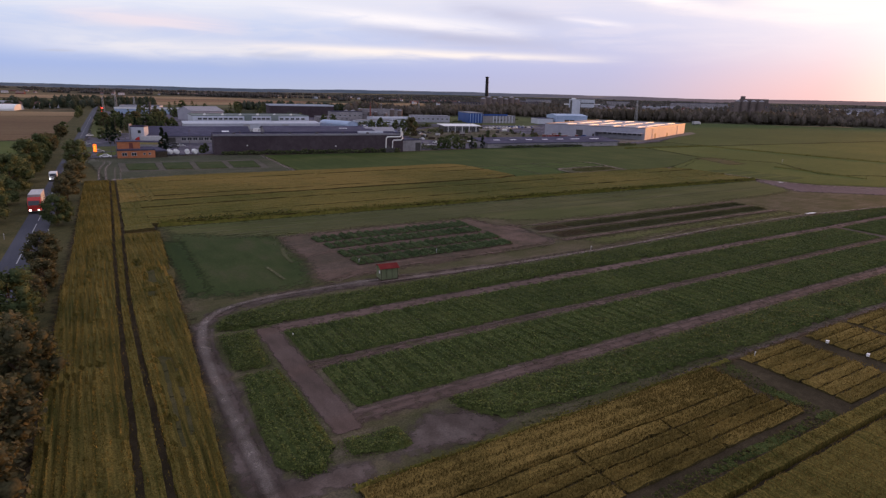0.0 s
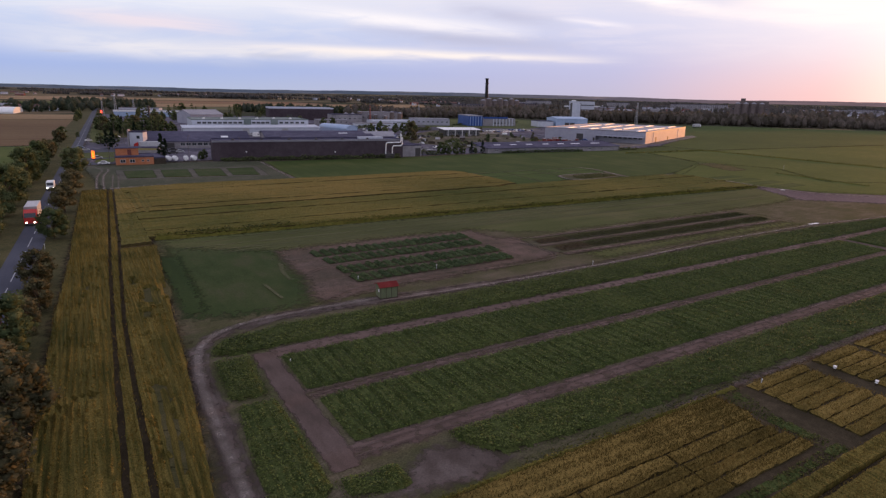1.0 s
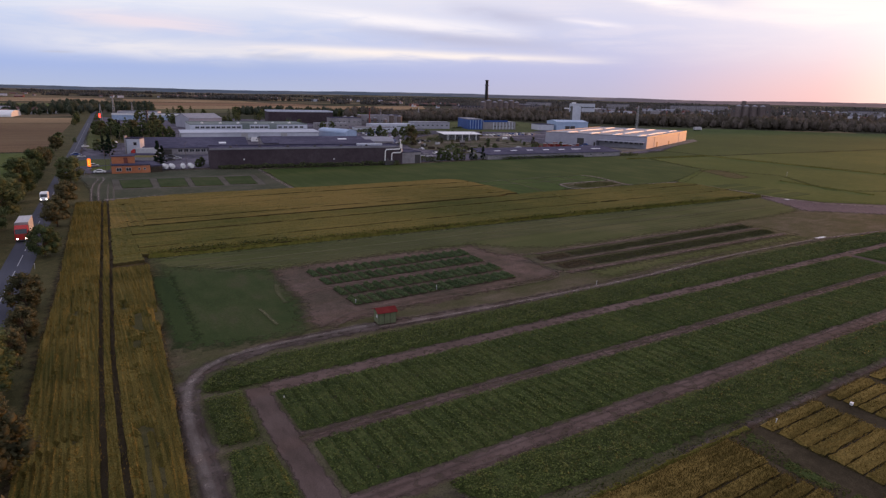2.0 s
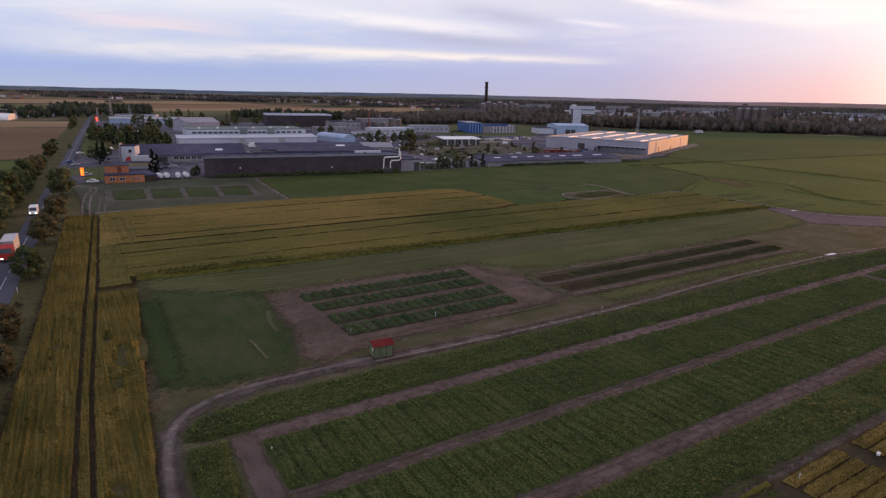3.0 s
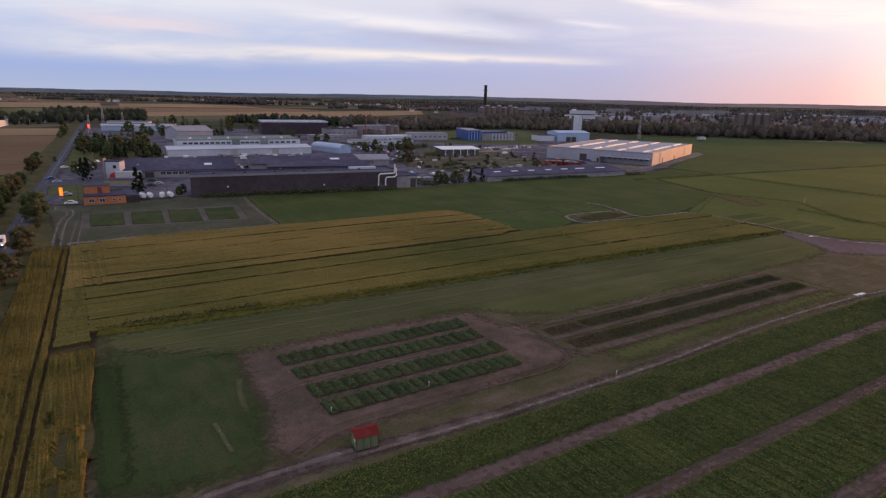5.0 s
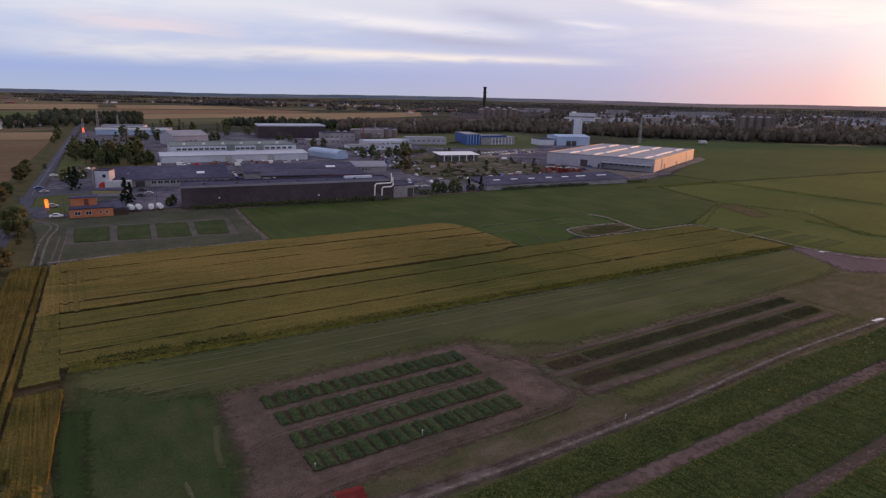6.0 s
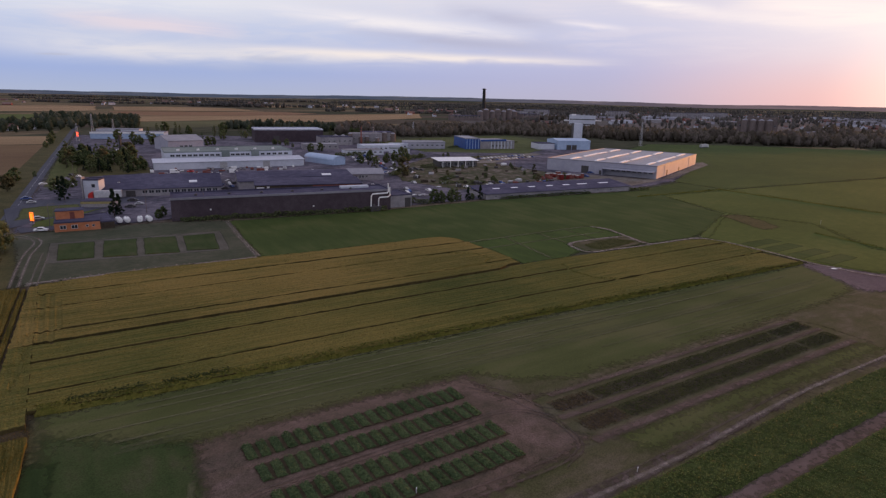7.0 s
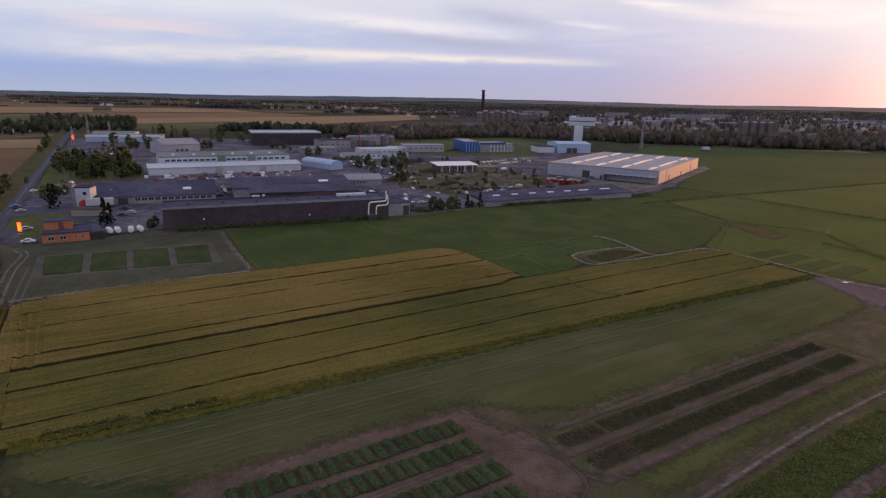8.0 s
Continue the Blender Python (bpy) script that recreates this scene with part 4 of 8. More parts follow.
# wheel marks on the soil
def wheel_marks(points, gauge=1.8, width=0.32, z=0.14, material=None, strong=0.62):
    """A pair of pale, worn wheel marks along a way."""
    way = [Vector((x, y, 0)) for x, y in points]
    verts, faces, fade = [], [], []
    for side in (-gauge / 2, gauge / 2):
        base = len(verts)
        for k, p in enumerate(way):
            d = (way[min(k + 1, len(way) - 1)] - way[max(k - 1, 0)]).normalized()
            nrm = Vector((-d.y, d.x, 0))
            for w, f in ((-width, 0.0), (0.0, strong), (width, 0.0)):
                q = p + nrm * (side + w)
                verts.append((q.x, q.y, z))
                fade.append(f)
        for k in range(len(way) - 1):
            a = base + 3 * k
            faces += [(a, a + 1, a + 4, a + 3), (a + 1, a + 2, a + 5, a + 4)]
    me = mesh_of("wheel_marks", (verts, faces), soft_of(material or M["sand"], True))
    me.attributes.new("fade", "FLOAT", "POINT").data.foreach_set("value", fade)
    return tagged(new("wheel_marks", me), "pale pair of wheel marks on soil", "wheel marks", "wheel marks", "structure")


def trail(points, width=0.8, z=0.15, material=None, strong=0.75, label="pale trodden trail on grass"):
    """One worn track with soft edges along a way."""
    way = [Vector((x, y, 0)) for x, y in points]
    verts, faces, fade = [], [], []
    for k, p in enumerate(way):
        d = (way[min(k + 1, len(way) - 1)] - way[max(k - 1, 0)]).normalized()
        for w, f in ((-width, 0.0), (-width * 0.35, strong), (width * 0.35, strong), (width, 0.0)):
            verts.append((p.x - d.y * w, p.y + d.x * w, z))
            fade.append(f)
    for k in range(len(way) - 1):
        faces += [(4 * k + j, 4 * k + j + 1, 4 * k + j + 5, 4 * k + j + 4) for j in range(3)]
    me = mesh_of("trail", (verts, faces), soft_of(material or M["sand"], True))
    me.attributes.new("fade", "FLOAT", "POINT").data.foreach_set("value", fade)
    return tagged(new("trail", me), label, "trail", "trails", "structure")


def bend(points, steps=8):
    """A smooth way through the points."""
    p = [Vector((x, y)) for x, y in points]
    p = [2 * p[0] - p[1]] + p + [2 * p[-1] - p[-2]]
    out = []
    for k in range(1, len(p) - 2):
        for s in range(steps):
            t = s / steps
            a, b, c, d = p[k - 1 : k + 3]
            out.append(0.5 * (2 * b + (c - a) * t + (2 * a - 5 * b + 4 * c - d) * t * t + (3 * b - a - 3 * c + d) * t**3))
    return [(q.x, q.y) for q in out] + [points[-1]]


wheel_marks(bend([(30, 86.0), (34, 87.7), (45, 87.9), (60, 88.4), (68, 88.2), (72, 84), (71, 77), (66, 74.5)]), 0.7, 0.2)
wheel_marks(bend([(68, 97), (71, 92), (72.5, 86), (77, 83.4), (90, 83.6), (140, 83.6)]), 1.6, 0.25, 0.144)
wheel_marks(bend([(12, 66), (20, 70.2), (34, 70.2), (54, 69.0), (80, 69.3), (110, 71)]), 1.9, 0.35, 0.148)
wheel_marks(bend([(8.8, 30), (9, 45), (9.4, 58), (10.2, 63)]), 1.5, 0.3, 0.152)
wheel_marks(bend([(17, 49.7), (60, 49.75), (130, 49.8)]), 0.75, 0.16, 0.156)
wheel_marks(bend([(17, 39.2), (60, 39.3), (130, 39.5)]), 1.0, 0.2, 0.16)

trail(bend([(73, 76.6), (90, 76.7), (120, 76.7), (140, 76.5)]), 1.0, 0.21, M["path"], 0.8, "bare soil path beside the dark beds")
trail(bend([(73, 82.9), (90, 82.95), (140.5, 82.8)]), 0.8, 0.212, M["path"], 0.62, "bare soil path between the dark beds")
trail(bend([(76, 88.6), (110, 88.5), (141, 88.2)]), 0.7, 0.214, M["path"], 0.7, "bare soil path beside the dark beds")

trail(bend([(34, 69.4), (54, 68.6), (80, 68.7), (95, 69.6), (110, 70.3), (128, 70.3), (142, 69.9), (160, 68), (175, 66.4)]), 0.42, 0.2, M["pale_sand"], 0.55, "bleached wheel track beside the crop")
trail(bend([(8.6, 30), (8.7, 45), (9.2, 58), (10.6, 65), (14, 68.8), (20, 70.4), (34, 70.6)]), 0.55, 0.202, M["pale_sand"], 0.5, "bleached wheel track beside the crop")

trail(bend([(22.5, 83.4), (22.7, 79.6), (22.9, 76.4)]), 0.34, 0.204, M["pale_grass"], 0.7, "short pale trodden line on young grass")
trail(bend([(27.6, 93), (26.6, 88), (26.4, 84)]), 0.5, 0.205, M["pale_grass"], 0.5, "short pale trodden line on young grass")
wheel_marks(bend([(28, 72.6), (34, 75.4), (42, 75.9), (54, 75.8), (64, 75.6), (70, 76.2)]), 1.5, 0.3, 0.206, M["path"], 0.55)
# mowing lines on the grass strip
rows = random.Random(8)
for k in range(16):
    x0, x1 = 14 + rows.uniform(0, 30), 90 + rows.uniform(0, 85)
    y = 101.6 + 0.86 * k + rows.uniform(-0.25, 0.25)
    fall = -0.022 * (x1 - x0)
    wide = rows.uniform(0.25, 0.6)
    ob = trail([(x0 + (x1 - x0) * s / 24, y + 2.2 + fall * s / 24) for s in range(25)], wide, 0.13 + 0.001 * k, M["pale_grass"], rows.uniform(0.22, 0.6), "faint pale mowing line on grass")
for k in range(8):
    x, wide = 92 + rows.uniform(0, 40), rows.uniform(0.25, 0.5)
    y = 92 + 1.4 * k
    trail([(x + 45 * s / 16, y - 0.7 * s / 16) for s in range(17)], wide, 0.147 + 0.001 * k, M["pale_grass"], rows.uniform(0.2, 0.5), "faint pale mowing line on grass")

# ---- wheat ----
LEFT = lerp_line([(0, -6.6), (40, -4.4), (63, -3.4), (82, -2.6), (90, -2.0), (109, -0.8), (128, 0.0), (172, 2.2), (200, 3.6)])
RUT_A = lerp_line([(0, 0.9), (37, 1.55), (48, 2.0), (59, 2.4), (76, 3.1), (105, 4.5), (119, 5.3), (179, 8.4), (200, 9.4)])
RUT_B = lerp_line([(0, 2.7), (36, 3.2), (47, 3.5), (58, 3.7), (76, 4.25), (104, 5.8), (119, 6.7), (179, 9.6), (200, 10.6)])
RIGHT = lerp_line([(0, 3.4), (34, 6.3), (62, 8.6), (73, 9.2), (110, 11.8), (117, 12.2)])


def off(line, d):
    return lambda s: line(s) + d


LODGED = [(-0.2, 57.9, 1.0, 0.9), (-1.9, 56.6, 0.5, 1.4), (1.2, 92.2, 0.7, 2.0), (0.6, 88, 0.3, 1.0)]
DRILLS = [([(7.2, 68.1), (6.6, 52.8), (5.9, 41.7), (5.5, 35.1), (4.6, 20)], 0.14), ([(-1.2, 84), (-1.8, 73), (-2.5, 59.6), (-2.75, 48.8), (-3.2, 40.4), (-4, 28)], 0.14), ([(-1.6, 47), (-2.0, 38), (-2.8, 26)], 0.13), ([(0.6, 44), (0.2, 36), (-0.4, 26)], 0.13)]
lines = random.Random(17)
for f in (0.12, 0.2, 0.29, 0.38, 0.47, 0.55, 0.64, 0.73, 0.82, 0.91):
    y0, y1 = lines.uniform(18, 50), lines.uniform(58, 112)
    DRILLS.append(([(float(LEFT(y) + (RUT_A(y) - LEFT(y)) * f), y) for y in (y0, (y0 + y1) / 2, y1)], lines.choice((0.1, 0.13, 0.15))))
for f in (0.3, 0.52, 0.7, 0.86):
    y0, y1 = lines.uniform(18, 40), lines.uniform(58, 108)
    DRILLS.append(([(float(RUT_B(y) + (RIGHT(y) - RUT_B(y)) * f), y) for y in (y0, (y0 + y1) / 2, y1)], 0.13))
patch("field_floor", [(-7, 0), (3.4, 0), (6.2, 34), (8.5, 62), (11.6, 110), (11.8, 117), (12, 182), (3, 184), (-2.5, 89)], 0.03, M["rut"], "dark soil under the wheat and in its wheel ruts", "soil", 0.1, 4, soft=0.2)
for k, (x, y, rx, ry) in enumerate(LODGED):
    patch("gap_floor", [(x + 1.5 * rx * math.cos(a), y + 1.4 * ry * math.sin(a)) for a in np.arange(0, 6.2, 0.6)], 0, M["verge"], "thin weeds on the soil of a wheat gap", "soil", 0.2, 1.0, seed=80 + k, soft=0.3)
wheat("wheat_field", LEFT, off(RUT_A, -0.26), 5, 181, "y", M["wheat_y"], "ripe golden wheat strip beside the road", seed=1, holes=LODGED, cell=0.28, density=48, ragged=0.07, ways=DRILLS)
wheat("wheat_field", off(RUT_A, 0.26), off(RUT_B, -0.26), 5, 180, "y", M["wheat_y"], "narrow wheat strip between two wheel ruts", seed=2, height=0.66, cell=0.28, density=48, ragged=0.06)
BARE = [(8.1, 84.5, 1.3, 4.6), (9.9, 88, 0.6, 4.0), (6.8, 78, 0.7, 1.8), (5.6, 55.6, 0.95, 3.0), (5.4, 50.2, 0.9, 3.4), (5.3, 45.2, 0.95, 3.4), (4.8, 42, 0.75, 1.5), (5.9, 71, 0.4, 1.1), (6.6, 92, 0.4, 2.4)]
for k, (x, y, rx, ry) in enumerate(BARE):
    patch("gap_floor", [(x + 1.5 * rx * math.cos(a), y + 1.4 * ry * math.sin(a)) for a in np.arange(0, 6.2, 0.6)], 0, M["verge"], "thin weeds on the soil of a wheat gap", "soil", 0.2, 1.0, seed=90 + k, soft=0.3)
wheat("wheat_field", off(RUT_B, 0.26), RIGHT, 5, 112, "y", M["wheat_y"], "ripe wheat strip with lodged bare gaps", seed=3, holes=BARE, cell=0.28, density=48, ragged=0.07, ways=DRILLS)
MID_LOW = lerp_line([(9, 119.3), (24, 118.0), (52, 116.8), (103, 115), (150, 113.0), (187, 111.1)])
MID_TOP = lerp_line([(9, 181.5), (29, 184.5), (60, 183), (90, 181.8), (108, 182.2), (115, 181.5), (117.5, 178), (119, 174)])
LANES = [
    lerp_line([(10, 124.6), (103, 124.8), (132, 123.8), (181, 123.1), (190, 123.0)]),
    lerp_line([(10, 136.4), (125, 136.4), (184, 135.5), (190, 135.4)]),
    lerp_line([(10, 144.6), (90, 144.2), (110, 144.4), (114, 146.3), (118, 146.3), (145, 145.4), (180, 144.0), (186.5, 142.6), (189, 139.5), (190, 136.3)]),
    lerp_line([(10, 150.4), (100, 149.8), (109, 150.6), (120, 151)]),
    lerp_line([(10, 164.6), (100, 164.8), (120, 164)]),
    lerp_line([(10, 174.0), (120, 173.0)]),
]
edges = [MID_LOW] + LANES + [MID_TOP]
HEADS = [
    ([(184, 135.5), (188.2, 132.5), (188.6, 127.5), (185.5, 124.2), (181, 123.1)], 0.3),
    ([(100, 150.0), (109, 150.9), (113.8, 153.9), (112.4, 160.5), (105.5, 164.5), (100, 164.7)], 0.32),
    ([(12.6, 146.0), (12.7, 160), (12.5, 174)], 0.3),
    ([(14.2, 143.8), (14.3, 158), (14.2, 173)], 0.3),
    ([(15.4, 150), (15.4, 168)], 0.25),
    ([(127, 141), (124.5, 134), (125.4, 127.5), (130, 124)], 0.3),
]
patch("field_floor", [(5, 119.6), (24, 118.2), (52, 117.0), (103, 115.2), (150, 113.2), (190, 111.2), (190.5, 143), (118, 146), (119.5, 166), (117, 182), (60, 184), (29, 185.5), (6, 183)], 0.03, M["rut"], "dark soil under the wheat and in its tramlines", "soil", 0.1, 4)
for k, (a, b) in enumerate(zip(edges, edges[1:])):
    gap = 0.62
    x1 = (187.0, 189.6, 189.8, 118.0, 118.8, 118.6, 118.0)[k]
    wheat("wheat_field", a if k == 0 else off(a, 0.8 if k == 3 else gap / 2), b if k == 6 else off(b, -0.8 if k == 2 else -gap / 2), 11.6, x1, "x", M["wheat_green"] if k < 3 else M["wheat_x"], "broad band of half-ripe wheat between tramlines" if k < 3 else "broad band of ripe wheat between tramlines", seed=10 + k, cell=0.4, density=4.0, ways=HEADS)
    # the halves of each double tramline
for k, y in enumerate(LANES):
    if k != 2:
        wheat("wheat_ridge", off(y, -0.12), off(y, 0.12), 12.8, (184, 184, 0, 108, 106, 112)[k], "x", M["wheat_green"] if k < 2 else M["wheat_x"], "thin ridge of wheat between two wheel lines", seed=30 + k, cell=0.4, density=4, height=0.42, ragged=0.05)
wheat("wheat_headland", off(RUT_B, 0.3), flat(11.6), 115.2, 144.5, "y", M["wheat_green"], "half-ripe wheat headland beside the wheel ruts", seed=40, cell=0.3, density=8, height=0.7, ways=[([(7, 119.5), (9.5, 120.6), (13, 121)], 0.3), ([(8, 137), (10, 136.5), (13, 136.4)], 0.3), ([(9, 126), (10.2, 134), (10.6, 144)], 0.25)])
wheat("wheat_headland", off(RUT_B, 0.3), flat(11.6), 144.6, 181, "y", M["wheat_x"], "ripe wheat headland beside the wheel ruts", seed=41, cell=0.3, density=8, height=0.7, ways=[([(9.4, 146), (11, 150.5), (13, 150.4)], 0.3), ([(10, 165), (13, 164.6)], 0.25)])
wheat("wheat_headland", off(RUT_B, 0.2), flat(12.2), 112.3, 115.0, "y", M["wheat_y"], "low trodden wheat at the headland", seed=39, cell=0.3, density=14, height=0.22)
leafy("weedy_edge", lerp_line([(9, 118.4), (24, 117.3), (52, 116.1), (103, 114.4), (150, 112.5), (188, 110.8)]), lerp_line([(9, 121.2), (24, 120.0), (52, 118.6), (103, 116.4), (150, 113.9), (188, 111.8)]), 12.4, 188, "x", M["weeds"], "yellow-green weedy margin along the wheat", 0.95, 0.4, 22, 0.34, 50, category="weeds")
leafy("weed_patch", lerp_line([(16, 119.6), (27, 119.2)]), lerp_line([(16, 121.0), (27, 120.2)]), 16, 27, "x", M["weed_dark"], "dark weed clump in the wheat edge", 1.15, 0.4, 16, 0.35, 51, category="weeds")
leafy("weed_patch", flat(118.4), flat(119.8), 28, 38, "x", M["weed_dark"], "dark weed clump in the wheat edge", 1.15, 0.4, 16, 0.35, 52, category="weeds")

# small wheat plots near the start
patch("field_floor", [(4, -30), (120, -30), (120, 31), (13.5, 31)], 0.04, M["rut"], "dark soil and weeds between wheat plots", "soil", 0.2, 3, seed=21)
rows_y = [21.7, 23.05, 24.3, 25.5, 27.0, 30.9]
for r, (y0, y1) in enumerate(zip(rows_y, rows_y[1:])):
    cuts = [11.5 + 0.6 * r, 28.25, (38.7, 37.35, 37.5, 37.45)[r], 49.3 - 0.2 * r] if r < 4 else [13.4, 49.4]
    for c, (x0, x1) in enumerate(zip(cuts, cuts[1:])):
        wheat("wheat_plot", flat(y0 + 0.1), flat(y1 - 0.1), x0 + 0.13, x1 - 0.13, "x", M["wheat_plot"], "narrow trial plot of ripe wheat", 0.6, 0.2, 90, 100 + 10 * r + c, group="wheat trial plots", ragged=0.07, kind="", category="wheat plot")
for r in range(7):
    y0 = 20.5 + 1.48 * r
    for c, (x0, x1) in enumerate(((54.2, 63.4), (66.0, 73.6), (75.0, 83))):
        wheat("wheat_plot", flat(y0 + 0.1), flat(y0 + 1.39), x0 + 0.05 * (r % 3), x1 - 0.06 * (r % 2), "x", M["wheat_plot"], "narrow trial plot of ripe wheat", 0.6, 0.22, 45, 200 + 10 * r + c, group="wheat trial plots", ragged=0.07, kind="", category="wheat plot")
leafy("weedy_edge", flat(20.0), flat(21.3), 12, 51.5, "x", M["weeds_low"], "weedy lane between wheat plots", 0.3, 0.3, 48, 0.18, 70, category="weeds")
wheat("wheat_field", flat(18.25), flat(19.6), 8, 84, "x", M["wheat_plot"], "narrow wheat band between wheel lines", seed=71, cell=0.22, density=50, ragged=0.08)
wheat("wheat_field", flat(2.0), flat(17.75), 8, 84, "x", M["wheat_plot"], "broad ripe wheat field", seed=72, cell=0.25, density=34)
leafy("weedy_edge", flat(30.85), flat(31.5), 13.4, 53, "x", M["weeds"], "dry weedy edge of the wheat plots", 0.45, 0.25, 24, 0.22, 73, category="weeds")

leafy("weedy_edge", lerp_line([(21.4, 49.2), (26, 49.4), (31.0, 49.6)]), lerp_line([(21.4, 51.4), (26, 51.4), (31.0, 53.4)]), 21.4, 31.0, "y", M["weeds_low"], "green weeds on the lane between wheat plots", 0.3, 0.3, 44, 0.18, 74, category="weeds")
leafy("weedy_edge", flat(31.6), flat(32.2), 27, 60, "x", M["weeds_low"], "thin green weeds beside the wheat plots", 0.22, 0.3, 34, 0.18, 75, category="weeds")
# short wheel lines across the mid wheat, pale tracks beyond it
wheel_marks(bend([(7.0, 184), (7.6, 200), (8.6, 215), (10.5, 228), (8.5, 236), (5, 240)]), 1.7, 0.5, 0.17, M["pale_sand"], 0.7)
wheel_marks(bend([(10.4, 182), (11.6, 200), (12.6, 214)]), 1.5, 0.35, 0.172, M["pale_sand"], 0.45)
wheel_marks(bend([(60.4, 186), (61.4, 208), (63.6, 236)]), 0.7, 0.5, 0.174, M["pale_sand"], 0.6)

# ---- leafy crop strips ----
def plot_pair(y0, y1, x0, count, pitch, group, height, seed0):
    """Like plots side by side; eight shapes are shared."""
    kinds = []
    for k in range(8):
        ob = leafy("crop_plot", flat(0.0), flat(pitch - 0.08), 0.0, y1 - y0, "y", M["crop"], "leafy green trial plot in drilled rows", height * (0.88 + 0.05 * (k % 5)), 0.3, 125, 0.145, seed0 + k, "", group, "crop plot", row=0.517, ragged=0.03)
        kinds.append(ob)
    rng = random.Random(seed0)
    for c in range(count):
        m = pose(x0 + pitch * c + 0.1, y0 + rng.uniform(-0.12, 0.12), 0.02)
        if c < 8:
            kinds[c].matrix_basis = m
        else:
            copy_thing(kinds[rng.randrange(8)], m)


plot_pair(50.7, 59.0, 17.3, 73, 1.55, "plots of the upper crop strip", 0.5, 300)
plot_pair(40.7, 48.7, 17.6, 73, 1.55, "plots of the lower crop strip", 0.5, 320)
plot_pair(50.6, 59.0, 133.5, 20, 1.55, "plots of the far crop strip", 0.5, 340)
plot_pair(40.5, 48.8, 133.5, 20, 1.55, "plots of the far crop strip", 0.5, 360)
leafy("crop_strip", lerp_line([(11.4, 62.2), (13, 61.6), (60, 61.4), (175, 61.3)]), lerp_line([(11.4, 63.6), (13, 65.6), (20, 67.4), (54, 67.2), (80, 67.6), (110, 68.4), (142, 68.0), (175, 65)]), 11.4, 175, "x", M["crop_edge"], "leafy green border strip along the sandy track", 0.6, 0.34, 76, 0.18, 380)
leafy("crop_strip", lerp_line([(25, 36.6), (27, 33.4), (33, 32.8), (60, 32.3), (170, 32.2)]), lerp_line([(25, 38.1), (60, 38.0), (170, 38.3)]), 25, 170, "x", M["crop_edge"], "leafy green border strip beside the wheat plots", 0.6, 0.32, 90, 0.165, 381)
leafy("crop_strip", lerp_line([(51.6, 10.8), (60.4, 10.9)]), lerp_line([(51.6, 13.9), (60.4, 14.6)]), 51.6, 60.4, "y", M["crop_edge"], "leafy green crop block beside the track", 0.6, 0.28, 170, 0.14, 382)
leafy("crop_strip", lerp_line([(33.8, 11.2), (36, 9.7), (41, 10.0), (50.4, 11.0)]), lerp_line([(33.8, 12.4), (36.2, 14.0), (44.7, 14.4), (50.4, 14.2)]), 33.8, 50.4, "y", M["crop_edge"], "leafy green crop block beside the track", 0.6, 0.28, 170, 0.14, 383, row=0.8)
leafy("crop_strip", lerp_line([(14.4, 34.4), (18.4, 33.6)]), lerp_line([(14.4, 36.6), (20, 36.2)]), 14.6, 19.2, "x", M["crop_edge"], "small leafy crop block beside bare sand", 0.55, 0.28, 170, 0.14, 384)


# ---- vegetable beds ----
def bed_mesh(length, seed, material, width=1.25, height=0.55):
    rng = np.random.RandomState(seed)
    n, c = 14, 9
    s, f = np.linspace(0, length, n), np.linspace(-1, 1, c)
    y = np.repeat(s[:, None], c, 1)
    x = np.repeat(f[None], n, 0) * width / 2 * (0.92 + 0.12 * rng.rand(n, 1))
    end = np.minimum(1, np.minimum(s, length - s) / 0.35)[:, None]
    z = np.sqrt(np.maximum(0, 1 - f[None] ** 2)) * (height * 0.8) * np.sqrt(end) + 0.05 * rng.rand(n, c) - 0.02
    grid = np.stack([x, y, z], -1).reshape(-1, 3), grid_faces(n, c)[:, ::-1]
    count = int(length * 110)
    u, v = rng.rand(count) * 2 - 1, rng.rand(count) * length
    zz = np.sqrt(1 - u * u * 0.96) * height * (0.75 + 0.35 * rng.rand(count))
    return mesh_of("vegetable_bed", joined(grid, leaves(np.stack([u * width / 2, v, zz], 1), 0.22, rng, 0.9)), material)


BED_ROWS = ((94.3, 34.0, 65.0), (89.3, 34.4, 64.6), (83.5, 34.5, 64.4), (78.6, 34.6, 63.6))


def vegetable_beds():
    for k, (y0, x0, x1) in enumerate(BED_ROWS):
        patch("bed_floor", [(x0, y0 - 0.1), (x1, y0 - 0.1), (x1, y0 + 3.3), (x0, y0 + 3.3)], 0, M["rut"], "dark tilled soil between vegetable beds", "soil", 0.2, 1.0, seed=400 + k, soft=0.5)
    rng = random.Random(4)
    meshes = [bed_mesh(3.4, 400 + k, M["veg"], 1.16, 0.42) for k in range(8)]
    for r, (y0, x0, x1) in enumerate(BED_ROWS):
        for k in range(19):
            x = x0 + 0.7 + (x1 - x0 - 1.4) * k / 18
            ob = part("vegetable_bed", meshes[rng.randrange(8)], M["veg"], None, "", pose(x, y0 + rng.uniform(-0.1, 0.1), 0.08, 0, 0, rng.uniform(-1.5, 1.5)) @ Matrix.Diagonal((1, 1, rng.uniform(0.8, 1.15), 1)))
            tagged(ob, "rounded bed of dark green vegetables on bare soil", "vegetable bed", "vegetable beds")


vegetable_beds()


